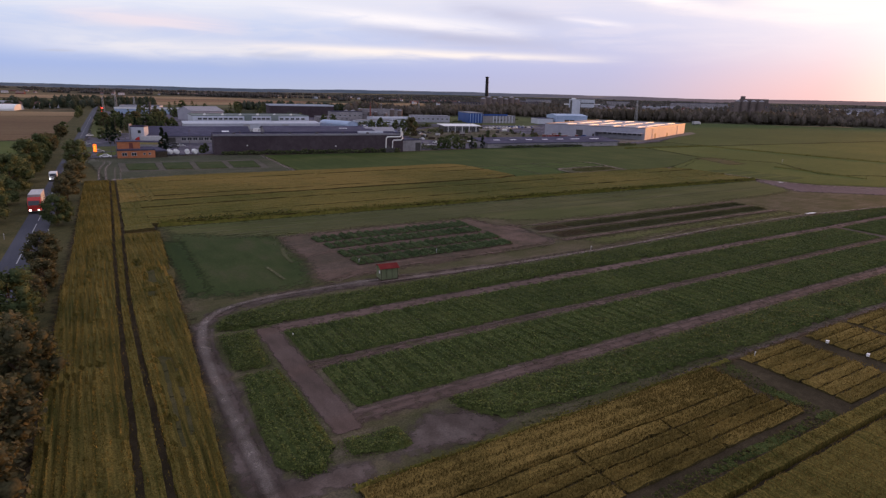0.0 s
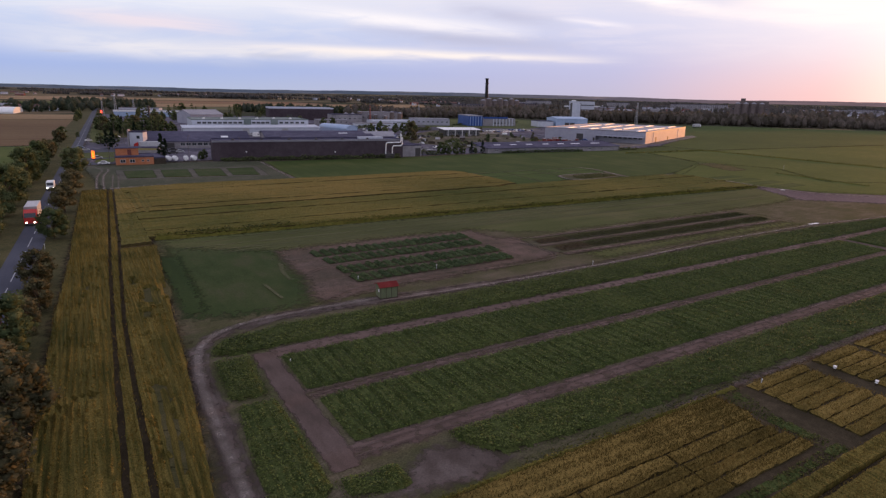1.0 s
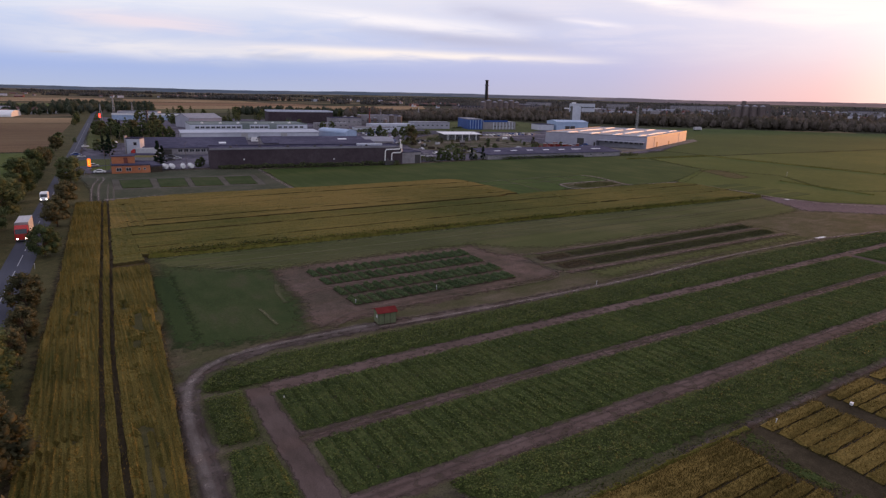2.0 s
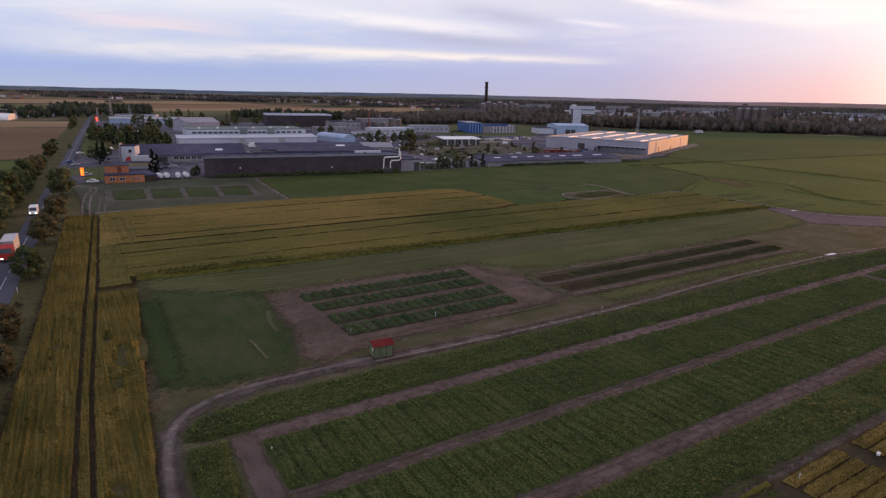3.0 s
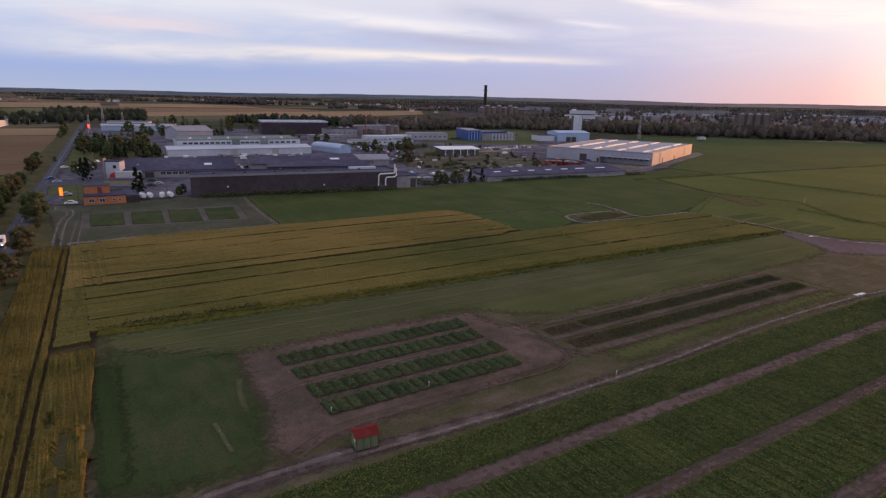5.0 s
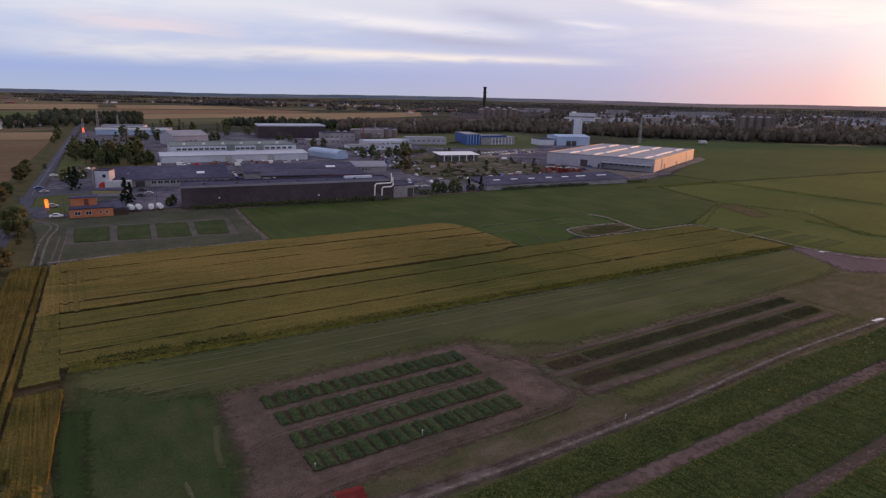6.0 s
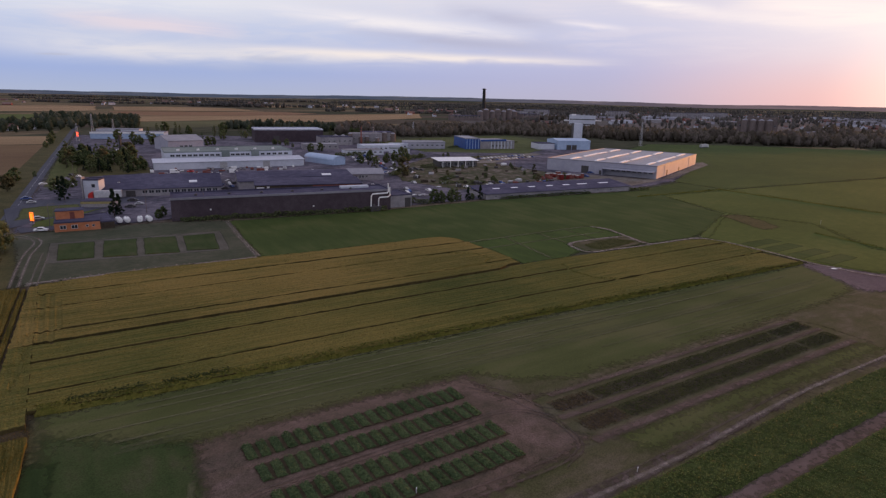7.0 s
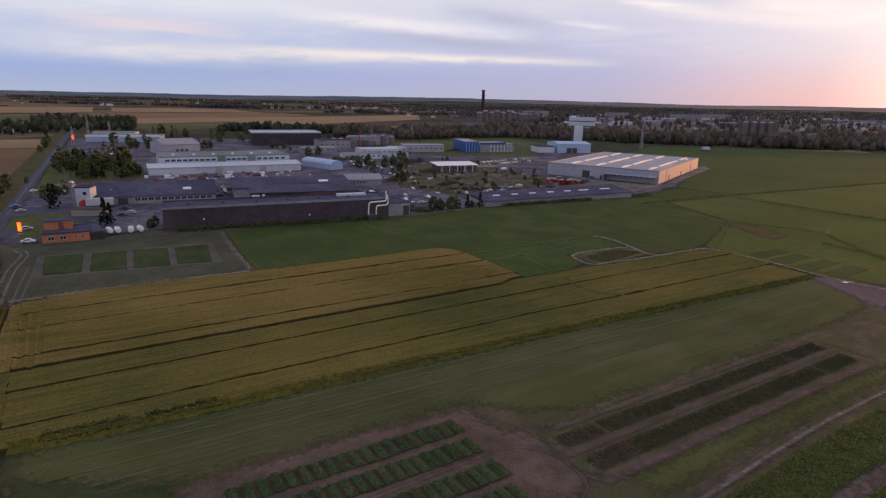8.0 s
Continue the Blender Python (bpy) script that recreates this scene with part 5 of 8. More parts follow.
def dark_beds():
    """Two long beds of short rows across."""
    for y0, y1, xs in ((84.0, 87.3, (74.2, 82.0, 129.0, 140.4)), (78.2, 81.8, (74.4, 82.4, 129.0, 140.0))):
        for k, (x0, x1) in enumerate(zip(xs, xs[1:])):
            ob = leafy("planted_bed", flat(y0), flat(y1), x0 + 0.1, x1 - 0.16, "x", M["browncrop"] if k == 0 else M["darkcrop"], "brownish bed of short planted rows" if k == 0 else "dark green bed of short planted rows", 0.4, 0.3, 62, 0.17, 420 + k, "", "dark planted beds", "planted bed")
            ob.data.materials[1] = M["soil_dark"]
            p = np.array([v.co[:] for v in ob.data.vertices])
            leafed = np.zeros(len(p), bool)
            for face in ob.data.polygons:
                if face.material_index == 0:
                    leafed[list(face.vertices)] = True
            rib = np.round(p[:, 0] / 0.8) * 0.8
            p[:, 0] = np.where(leafed, rib + (p[:, 0] - rib) * 0.6, p[:, 0])
            p[:, 2] = np.where(leafed, p[:, 2] * (0.45 + 0.55 * np.cos((p[:, 0] - rib) / 0.8 * 6.2832)), p[:, 2] * 0.35)
            ob.data.vertices.foreach_set("co", np.maximum(p, [-1e9, -1e9, 0.03]).ravel())


dark_beds()

# ---- fields beyond the wheat ----
patch("grass_field", [(190, 112), (191, 146), (238, 170), (254, 212), (306, 212), (320, 60), (310, 0), (196, 96)], 0.03, M["meadow"], "olive green meadow beyond the wheat", "grass", 0.8, 4, seed=29, soft=2.0)
patch("grass_field", [(61, 184), (62, 208), (64.5, 236), (120, 231), (170, 233), (252, 224), (300, 236), (300, 208), (252, 208), (237, 167), (190, 146), (150, 148), (120, 152), (118, 168), (112, 183)], 0.04, M["darkgreen"], "dark green field in front of the works", "grass", 0.6, 3, seed=30, soft=1.2)
patch("grass_field", [(8, 185), (60, 186), (62, 208), (64, 236), (45, 243), (10, 243), (4, 240)], 0.035, surf("grey_weedy_ground", [(0.05, 0.058, 0.036), (0.07, 0.074, 0.048), (0.095, 0.092, 0.066)], (0.08, 0.5, 5.0), bump=0.4), "thin grey-green weedy ground", "grass", 0.5, 2, seed=31, soft=1.5)
GREYPATH = surf("pale_grey_path", [(0.070, 0.068, 0.054), (0.098, 0.092, 0.076), (0.125, 0.115, 0.098)], (0.1, 0.7, 6.0), bump=0.3)
patch("path_grid", [(12.4, 202.2), (55.6, 196.4), (58.2, 221.4), (13.4, 226.2)], 0.06, GREYPATH, "pale grass paths round four small plots", "path", 0.2, 1.5, seed=32)
for k, (a, b, c, d) in enumerate((((14.9, 204.3), (23.2, 203.2), (24.1, 223.2), (15.4, 223.8)), ((25.1, 202.8), (33.0, 200.9), (34.8, 221.9), (26.4, 222.8)), ((34.8, 201.1), (43.1, 199.2), (45.0, 219.8), (36.6, 221.7)), ((45.2, 200.4), (53.1, 198.2), (56.0, 219.0), (47.1, 219.4)))):
    patch("grass_plot", [a, b, c, d], 0.075, M["thin_grass"], "square dark green grass plot", "grass plot", 0.15, 1.0, "", 33 + k)
    leafy("plot_edge", lambda s, a=a, b=b: np.interp(s, [a[0], b[0]], [a[1], b[1]]), lambda s, a=a, b=b: np.interp(s, [a[0], b[0]], [a[1], b[1]]) + 0.7, a[0] + 0.2, b[0] - 0.2, "x", M["darkcrop"], "dark grassy edge of a small plot", 0.5, 0.4, 8, 0.3, 440 + k, category="grass edge")
leafy("weedy_edge", lerp_line([(60, 183.4), (90, 182.2), (116, 182.0)]), lerp_line([(60, 184.0), (90, 182.9), (116, 182.6)]), 60, 116, "x", M["pale_sand"], "pale dry weeds along the wheat's far edge", 0.3, 0.5, 3, 0.3, 446, category="weeds")
leafy("weedy_edge", flat(184.9), lerp_line([(8, 186.0), (30, 187.0), (60, 185.6)]), 9, 60, "x", M["pale_sand"], "pale dry weeds along the wheat's far edge", 0.4, 0.5, 5, 0.35, 445, category="weeds")
patch("grass_field", [(119, 173), (170, 173.4), (170, 158.5), (145, 159), (142, 150), (135.3, 147), (119, 147), (120.4, 161)], 0.055, surf("fresh_green_plots", [(0.040, 0.060, 0.018), (0.052, 0.080, 0.022), (0.068, 0.094, 0.027)], (0.06, 0.4, 5.0), stretch=(1, 0.2, 1), bump=0.2), "fresh green grass plots", "grass", 0.5, 2, seed=40, soft=1.5)
for k, way in enumerate((((133.3, 173), (131.8, 162), (129.5, 147.7)), ((146.5, 173), (145.8, 159.5)), ((158.5, 173), (158, 159.5)), ((119, 164.6), (140, 165), (168, 165.2)), ((119, 173.4), (150, 174), (170, 173.8)))):
    trail(bend(way), 0.7, 0.22 + 0.002 * k, M["pale_grass"], 0.62, "pale mown line between grass plots")
patch("bed_soil", [(166, 148), (170, 148.5), (170, 158), (164, 158.4), (146, 157.4), (144.5, 150), (147, 146.4)], 0.06, M["soilgrass"], "worn soil round a small bed", "soil", 0.3, 1.0, seed=41, soft=0.8)
trail(bend([(170.3, 173.1), (172.1, 167.2), (169.8, 157.1), (167.6, 149), (168.5, 145.6)]), 0.9, 0.236, M["pale_sand"])
trail(bend([(168, 157.4), (155.6, 158.6), (146.0, 157.6), (143.2, 151.1), (144.4, 147.4), (152, 146.6), (165.7, 145.4), (181, 145.2), (188.6, 144.2), (191.4, 139), (192.0, 131), (191.6, 119.6), (190.4, 110), (191.2, 103.9), (193, 95.3), (205, 82), (221, 70)]), 0.85, 0.24, M["pale_sand"])
leafy("planted_bed", lerp_line([(147.8, 150), (150, 147.6), (166, 149.8)]), lerp_line([(147.8, 153.5), (150, 155.6), (163, 156.6), (166, 151.4)]), 147.8, 166, "x", M["darkcrop"], "small dark green bed ringed by a track", 0.6, 0.5, 8, 0.35, 450, "")
patch("grass_field", [(192, 143), (236, 166), (250, 140), (225, 109), (300, 60), (300, 20), (196, 98), (193, 113)], 0.05, M["meadow"], "olive green meadow with plots", "grass", 0.8, 4, seed=43)
for k, y in enumerate((128.5, 121.5, 114.0, 106.4)):
    patch("grass_plot", [(194, y), (209.4, y + 0.4), (209.4, y + 4.8), (194, y + 4.8)], 0.07, M["darkgreen"], "small darker green grass plot", "grass plot", 0.3, 1.5, "", 50 + k, soft=0.6)
patch("dry_strip", [(231.4, 164.6), (242.3, 163.0), (231.7, 141.9), (221.5, 142.0)], 0.07, M["verge"], "dry brownish strip of grass", "grass", 0.6, 2, seed=57, soft=2.0)
patch("grass_field", [(238, 168), (252, 208), (299, 207), (620, 180), (800, 60), (700, -60), (300, 20), (300, 60), (226, 109), (250, 140)], 0.045, M["meadow"], "wide olive green meadow", "grass", 1.0, 6, seed=44)
patch("grass_field", [(300, 209), (300, 240), (400, 300), (440, 400), (520, 440), (600, 400), (700, 300), (900, 150), (800, 60), (620, 180)], 0.04, surf("far_green_crop", [(0.05, 0.07, 0.022), (0.062, 0.085, 0.026), (0.078, 0.098, 0.03)], (0.012, 0.15, 2.0), stretch=(0.3, 1, 1), bump=0.3), "wide green crop field before the woods", "grass", 1.5, 8, seed=45)
leafy("field_margin", lerp_line([(238, 210.6), (295, 207.6)]), lerp_line([(238, 211.8), (295, 209.0)]), 238, 296.5, "x", M["weeds"], "dark weedy margin between two fields", 0.8, 0.8, 3, 0.6, 455, category="weeds")
leafy("field_margin", lerp_line([(40, 305), (139, 298.0), (209, 295)]), lerp_line([(40, 306.6), (139, 299.6), (209, 296.5)]), 40, 209, "y", M["weeds"], "dark weedy margin between two fields", 0.8, 0.8, 3, 0.6, 457, category="weeds")
leafy("field_margin", lerp_line([(96, 227), (111, 229), (131, 232)]), lerp_line([(96, 228.4), (111, 230.6), (131, 233.4)]), 96, 131, "y", M["weeds"], "dark weedy margin between two meadows", 0.6, 0.6, 4, 0.4, 456, category="weeds")


# ---- trees ----
def smooth(ob):
    ob.data.polygons.foreach_set("use_smooth", [True] * len(ob.data.polygons))
    return ob


def blobs(centres, sizes, rng, across=7, up=5, squash=0.8):
    """Lumpy closed clumps that fill a crown from within."""
    n = len(centres)
    a, b = np.linspace(0, 2 * math.pi, across), np.linspace(-1.45, 1.45, up)
    unit = np.stack([np.cos(b)[:, None] * np.cos(a)[None], np.cos(b)[:, None] * np.sin(a)[None], np.sin(b)[:, None] * np.ones(across)[None]], -1).reshape(-1, 3)
    lump = 0.8 + 0.4 * rng.rand(n, up, across)
    lump[:, :, -1] = lump[:, :, 0]
    v = centres[:, None] + unit[None] * np.array([1, 1, squash]) * (sizes[:, None] * lump.reshape(n, -1))[..., None]
    one = grid_faces(up, across)
    f = (one[None] + (np.arange(n) * across * up)[:, None, None]).reshape(-1, 4)
    return v.reshape(-1, 3), f


def crown_points(rng, height, width, bottom, clumps, shape="round"):
    """Clumps round the ends of the limbs, with gaps between."""
    ends, sizes = [], []
    for k in range(clumps):
        u = rng.rand()
        z = bottom + (height - bottom) * u
        if shape == "round":
            r = width / 2 * math.sqrt(max(0.05, 1 - (2 * u - 0.85) ** 2 / 1.45)) * (0.45 + 0.45 * rng.rand())
        elif shape == "cone":
            r = width / 2 * (1.02 - u) * (0.6 + 0.45 * rng.rand())
        else:
            r = width / 2 * math.sqrt(max(0.05, 1 - (2 * u - 0.9) ** 2)) * (0.5 + 0.5 * rng.rand())
        a = rng.rand() * 6.283
        ends.append((r * math.cos(a), r * math.sin(a), z))
        sizes.append(width * (0.10 + 0.07 * rng.rand()) * (0.7 if shape == "cone" else 1.0))
    return np.array(ends), np.array(sizes)


def tree(name, label, height, width, bottom, seed, leaf, shape="round", clumps=40, each=46, size=0.34, group="", trunk_r=0.2):
    rng = np.random.RandomState(seed)
    top = thing(name, label, "tree", group)
    ends, sizes = crown_points(rng, height, width, bottom, clumps, shape)
    bm = bmesh.new()
    lean = (rng.rand(2) - 0.5) * 0.5
    tube(bm, [(lean[0] * t * t, lean[1] * t * t, height * 0.85 * t) for t in (0, 0.12, 0.35, 0.65, 1.0)], trunk_r, 7, 0.18)
    for c in ends[: 14 if shape == "round" else 8]:
        z0 = bottom * 0.6 + (c[2] - bottom * 0.6) * 0.45
        tube(bm, [(0, 0, z0), (c[0] * 0.5, c[1] * 0.5, z0 + (c[2] - z0) * 0.65), tuple(c)], trunk_r * 0.38, 5, 0.25)
    part("trunk", bm, M["bark"], top)
    way = rng.normal(size=(clumps, each, 3))
    way /= np.linalg.norm(way, axis=2)[..., None]
    pts = (ends[:, None] + way * np.array([1, 1, 0.85]) * (sizes[:, None] * (0.75 + 0.6 * rng.rand(clumps, each)))[..., None]).reshape(-1, 3)
    pts[:, 2] = np.clip(pts[:, 2], bottom * 0.5, None)
    smooth(part("crown", joined(blobs(ends, sizes * (0.72 if each > 60 else 0.95), rng, *((8, 6) if each > 60 else (7, 5))), leaves(pts, size, rng, 0.35)), leaf, top))
    return top


def plant_avenue():
    kinds = [
        tree("avenue_tree", "dense dark green roadside tree turning brown", 7.4, 6.4, 1.5, 501, M["leaf_b"], clumps=44, each=70, size=0.36, group="roadside avenue trees"),
        tree("avenue_tree", "broad dark green roadside tree", 6.6, 6.8, 1.2, 502, M["leaf"], clumps=44, each=70, size=0.36, group="roadside avenue trees"),
        tree("avenue_tree", "rounded dark green roadside tree", 8.2, 7.0, 1.4, 503, M["leaf"], clumps=48, each=70, size=0.36, group="roadside avenue trees"),
        tree("avenue_tree", "small brownish roadside tree", 5.6, 5.2, 1.0, 504, M["leaf_b"], clumps=36, each=70, size=0.36, group="roadside avenue trees"),
    ]
    rng = random.Random(11)
    spots = []
    for x, y, h, k in ((-8.6, 29, 1.05, 0), (-7.6, 38, 1.0, 0), (-6.0, 45.5, 1.0, 3), (-4.9, 55, 0.9, 0), (-6.4, 62, 0.85, 3), (-6.3, 71.5, 0.95, 1), (-5.0, 80, 0.6, 3), (-4.3, 85.5, 0.7, 3), (-4.8, 97, 0.86, 3), (-3.1, 128, 0.78, 1), (-1.0, 154, 0.86, 0), (0.6, 180, 0.85, 0), (2.3, 220, 1.2, 1)):
        spots.append((x, y, h, k))
    for y, h, k in ((70, 0.9, 1), (84, 0.8, 0), (97, 0.7, 1), (134, 0.95, 2), (143, 1.0, 1), (154, 0.9, 1), (166, 1.1, 2), (178, 1.0, 1), (190, 0.9, 1), (204, 1.15, 2), (218, 1.1, 1), (232, 0.95, 1), (246, 1.0, 2), (258, 1.05, 0), (276, 0.95, 0), (300, 0.7, 1), (337, 0.9, 0)):
        spots.append((road_x(y) - 7.7, y, h, k))
    used = set()
    for x, y, h, k in spots:
        m = pose(x + rng.uniform(-0.3, 0.3), y, 0.0, 0, 0, rng.uniform(0, 360)) @ Matrix.Scale(h, 4)
        if k in used:
            ob = copy_thing(kinds[k], m)
            ob.scale = (h, h, h)
        else:
            used.add(k)
            kinds[k].matrix_basis = m
    bush = tree("bush", "low scrubby bush of the verge", 2.2, 3.0, 0.2, 505, M["leaf_b"], clumps=18, each=26, size=0.32, group="scrub of the verge", trunk_r=0.06)
    first = True
    for k in range(22):
        y = rng.uniform(30, 215)
        m = pose(road_x(y) + rng.uniform(3.4, 5.0), y, 0, 0, 0, rng.uniform(0, 360))
        s = rng.uniform(0.25, 0.6)
        ob = bush if first else copy_thing(bush, m)
        ob.matrix_basis, first = m @ Matrix.Scale(s, 4), False


plant_avenue()


def blocked(x, y):
    """Whether a building of the works stands there."""
    return any(a < x < b and c < y < d for a, b, c, d in ((58, 150, 380, 445), (136, 170, 308, 336), (210, 246, 332, 362), (186, 264, 422, 482), (200, 296, 508, 585), (160, 228, 552, 608), (78, 116, 496, 545), (38, 102, 622, 690), (256, 294, 452, 484), (144, 176, 372, 420), (176, 210, 478, 500)))


def plant_works():
    """Trees round the works and along the road further on."""
    kinds = {
        "d": tree("tree", "dark green broadleaf tree at the works", 9, 7.5, 1.5, 511, M["leaf"], clumps=32, each=24, size=0.62, group="trees at the works"),
        "b": tree("tree", "brown-leaved tree at the works", 11, 7.5, 1.6, 512, M["leaf_b"], clumps=32, each=24, size=0.62, group="trees at the works"),
        "s": tree("spruce", "narrow dark green spruce at the works", 10, 4.4, 0.5, 513, M["needle"], "cone", 56, 34, 0.5, "spruces at the works"),
        "p": tree("poplar", "slim upright green tree at the works", 12, 3.6, 1.2, 514, M["leaf"], "slim", 30, 18, 0.62, "slim trees at the works"),
    }
    spots = [("d", 146.4, 237.2, 0.6), ("d", 149.4, 236.8, 0.52), ("p", 147.8, 237.6, 0.42), ("d", 153.4, 235.4, 0.62), ("p", 156.2, 236.2, 0.5), ("d", 157.6, 236.6, 0.4), ("s", 161.4, 235.2, 0.6), ("s", 168.4, 236.0, 0.62), ("d", 165.0, 237.2, 0.3), ("s", 31.8, 261, 0.95), ("s", 33.5, 262.5, 0.75), ("s", 17.6, 303, 0.95), ("s", 16.0, 316, 0.8), ("b", 172, 313, 0.95), ("d", 31, 409, 0.8), ("d", 36, 420, 0.9), ("d", 26, 430, 0.9), ("d", 18, 442, 0.8), ("d", 50, 389, 0.85), ("d", 55, 396, 0.8), ("p", 44, 396, 0.9), ("d", 40, 430, 0.9), ("d", 30, 450, 0.8), ("d", 110, 720, 1.2), ("d", 118, 545, 0.8), ("d", 123, 549, 0.7), ("d", 44.5, 250, 0.35), ("d", 46, 253, 0.4), ("d", 14, 330, 0.6), ("d", 18, 334, 0.5), ("d", 21, 338, 0.5), ("d", 205, 385, 0.7), ("d", 195, 378, 0.7), ("d", 185, 372, 0.6), ("d", 178, 380, 0.7), ("d", 190, 392, 0.8), ("d", 214, 384, 0.6), ("d", 236, 425, 0.8), ("d", 228, 420, 0.7), ("d", 218, 395, 0.8), ("d", 185, 470, 0.7), ("d", 176, 465, 0.7), ("b", 210, 470, 0.8), ("s", 240, 470, 0.7), ("d", 60, 620, 1.0), ("d", 70, 600, 0.9), ("d", 165, 700, 1.2), ("b", 95, 680, 1.1), ("p", 45, 480, 1.0), ("p", 52, 500, 1.1), ("p", 150, 650, 1.0), ("p", 143, 640, 0.9), ("d", 80, 560, 0.8), ("d", 72, 570, 0.8), ("d", -1, 368, 0.7), ("d", -3, 362, 0.55), ("d", 11, 607, 0.8), ("d", 8.5, 557, 0.55), ("d", 11, 590, 0.6), ("d", 12, 640, 0.8), ("d", 6, 384, 0.3)]
    more = random.Random(77)
    spots += [(more.choice("dddbpps"), more.uniform(18, 56), more.uniform(380, 478), more.uniform(0.45, 0.95)) for k in range(46)]
    spots += [(more.choice("ddb"), more.uniform(168, 262), more.uniform(262, 420), more.uniform(0.18, 0.42)) for k in range(40)]
    spots += [(more.choice("ddp"), more.uniform(60, 300), more.uniform(560, 720), more.uniform(0.5, 1.0)) for k in range(44)]
    spots += [("d", more.uniform(170, 290), more.uniform(430, 560), more.uniform(0.3, 0.7)) for k in range(30)]
    spots = [p for p in spots if not blocked(p[1], p[2])]
    rng = random.Random(12)
    used = set()
    for k, x, y, s in spots:
        m = pose(x, y, 0, 0, 0, rng.uniform(0, 360)) @ Matrix.Scale(s, 4)
        ob = kinds[k] if k not in used else copy_thing(kinds[k], m)
        used.add(k)
        ob.matrix_basis = m


plant_works()


def hedge(name, x0, y0, x1, y1, width, height, seed, label, material="leaf"):
    """A clipped or wild hedge of leaf clumps."""
    rng = np.random.RandomState(seed)
    length = math.hypot(x1 - x0, y1 - y0)
    n = int(length * width * 14)
    t, w = rng.rand(n), rng.rand(n) - 0.5
    h = height * (0.6 + 0.6 * vn(t * length, t * 0, 2.5, seed))
    d = np.array([x1 - x0, y1 - y0]) / length
    p = np.stack([x0 + t * (x1 - x0) - w * width * d[1], y0 + t * (y1 - y0) + w * width * d[0], h * np.sqrt(rng.rand(n)) * (1 - w * w * 2)], 1)
    return tagged(new(name, mesh_of(name, leaves(p, 0.6, rng, 0.4), M[material])), label, "hedge", "", "stuff")


hedge("hedge", 50, 241.6, 121, 230.6, 3.0, 2.0, 531, "wild dark green hedge in front of the dark hall")
hedge("hedge", 178, 233, 226, 228.5, 2.0, 1.4, 532, "low wild hedge in front of the long shed")
hedge("hedge", 250, 226, 262, 225, 3.0, 1.6, 533, "scrubby bushes at the end of the shed")
for k, (x0, y0, x1, y1, width, high) in enumerate(((182.9, 426.9, 203.4, 431.6, 5, 3.0), (209.2, 388, 236.1, 400, 5, 3.4), (202.2, 346, 213, 348, 4, 3.0), (238.7, 509, 257.2, 503, 5, 4.0), (247.2, 474, 276, 497, 5, 3.2), (135.4, 243, 143.8, 235, 4, 2.6), (209.4, 530, 224.7, 537, 5, 4.0), (184.8, 293.7, 195.8, 300, 4, 2.2), (168, 318, 178, 326, 4, 3.0), (176, 282, 200, 276, 3, 1.8))):
    hedge("scrub", x0, y0, x1, y1, width, high, 590 + k, "dense green scrub between buildings of the works")
hedge("hedge", 300, 468, 400, 500, 3.0, 1.5, 534, "thin hedge on the meadow behind the works")


def far_woods(name, outline, count, seed, label, height=13.0, material="wood_far", quads=18, open_=0.28):
    """Many small trees inside an outline."""
    rng = np.random.RandomState(seed)
    poly = np.array(outline, float)
    lo, hi = poly.min(0), poly.max(0)
    pts = []
    while len(pts) < count:
        p = lo + (hi - lo) * rng.rand(4000, 2)
        odd = np.zeros(len(p), bool)
        for (ax, ay), (bx, by) in zip(poly, np.roll(poly, -1, 0)):
            cross = ((ay > p[:, 1]) != (by > p[:, 1])) & (p[:, 0] < (bx - ax) * (p[:, 1] - ay) / (by - ay + 1e-9) + ax)
            odd ^= cross
        pts += p[odd & (vn(p[:, 0], p[:, 1], 45, seed) > open_)].tolist()
    pts = np.array(pts[:count])
    h = height * (0.55 + 0.7 * rng.rand(count)) * (0.75 + 0.5 * vn(pts[:, 0], pts[:, 1], 60, seed + 2))
    w = h * (0.32 + 0.2 * rng.rand(count))
    base = np.c_[pts, h * 0.55 + ground_z(pts[:, 0], pts[:, 1])]
    solid = blobs(base, w * 0.8, rng, 6, 4, 1.0)
    solid[0][:, 2] = np.repeat(base[:, 2], 24) + (solid[0][:, 2] - np.repeat(base[:, 2], 24)) * np.repeat(h * 0.5 / (w * 0.8), 24)
    u, a = rng.rand(count, quads), rng.rand(count, quads) * 6.283
    r = w[:, None] * np.sqrt(np.maximum(0.06, 1 - (2 * u - 0.9) ** 2 / 1.3)) * (0.6 + 0.5 * rng.rand(count, quads))
    c = np.stack([pts[:, 0, None] + r * np.cos(a), pts[:, 1, None] + r * np.sin(a), h[:, None] * (0.08 + 0.92 * u)], -1).reshape(-1, 3)
    c[:, 2] += ground_z(c[:, 0], c[:, 1])
    s = np.repeat(h * 0.24, quads)
    return tagged(smooth(new(name, mesh_of(name, joined(solid, leaves(c, s, rng, 0.3)), M[material]))), label, "wood", "", "stuff")


def ground_z(x, y):
    r = np.hypot(x - 80, y - 120)
    return np.maximum(0.0, (r - 2500) / 1780) ** 1.3 * (4 + 12 * vn(x, y, 900, 3) + 4 * vn(x, y, 300, 4))


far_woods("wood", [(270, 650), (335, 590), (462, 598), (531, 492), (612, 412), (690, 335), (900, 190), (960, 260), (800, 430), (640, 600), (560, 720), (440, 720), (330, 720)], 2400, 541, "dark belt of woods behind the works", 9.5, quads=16)
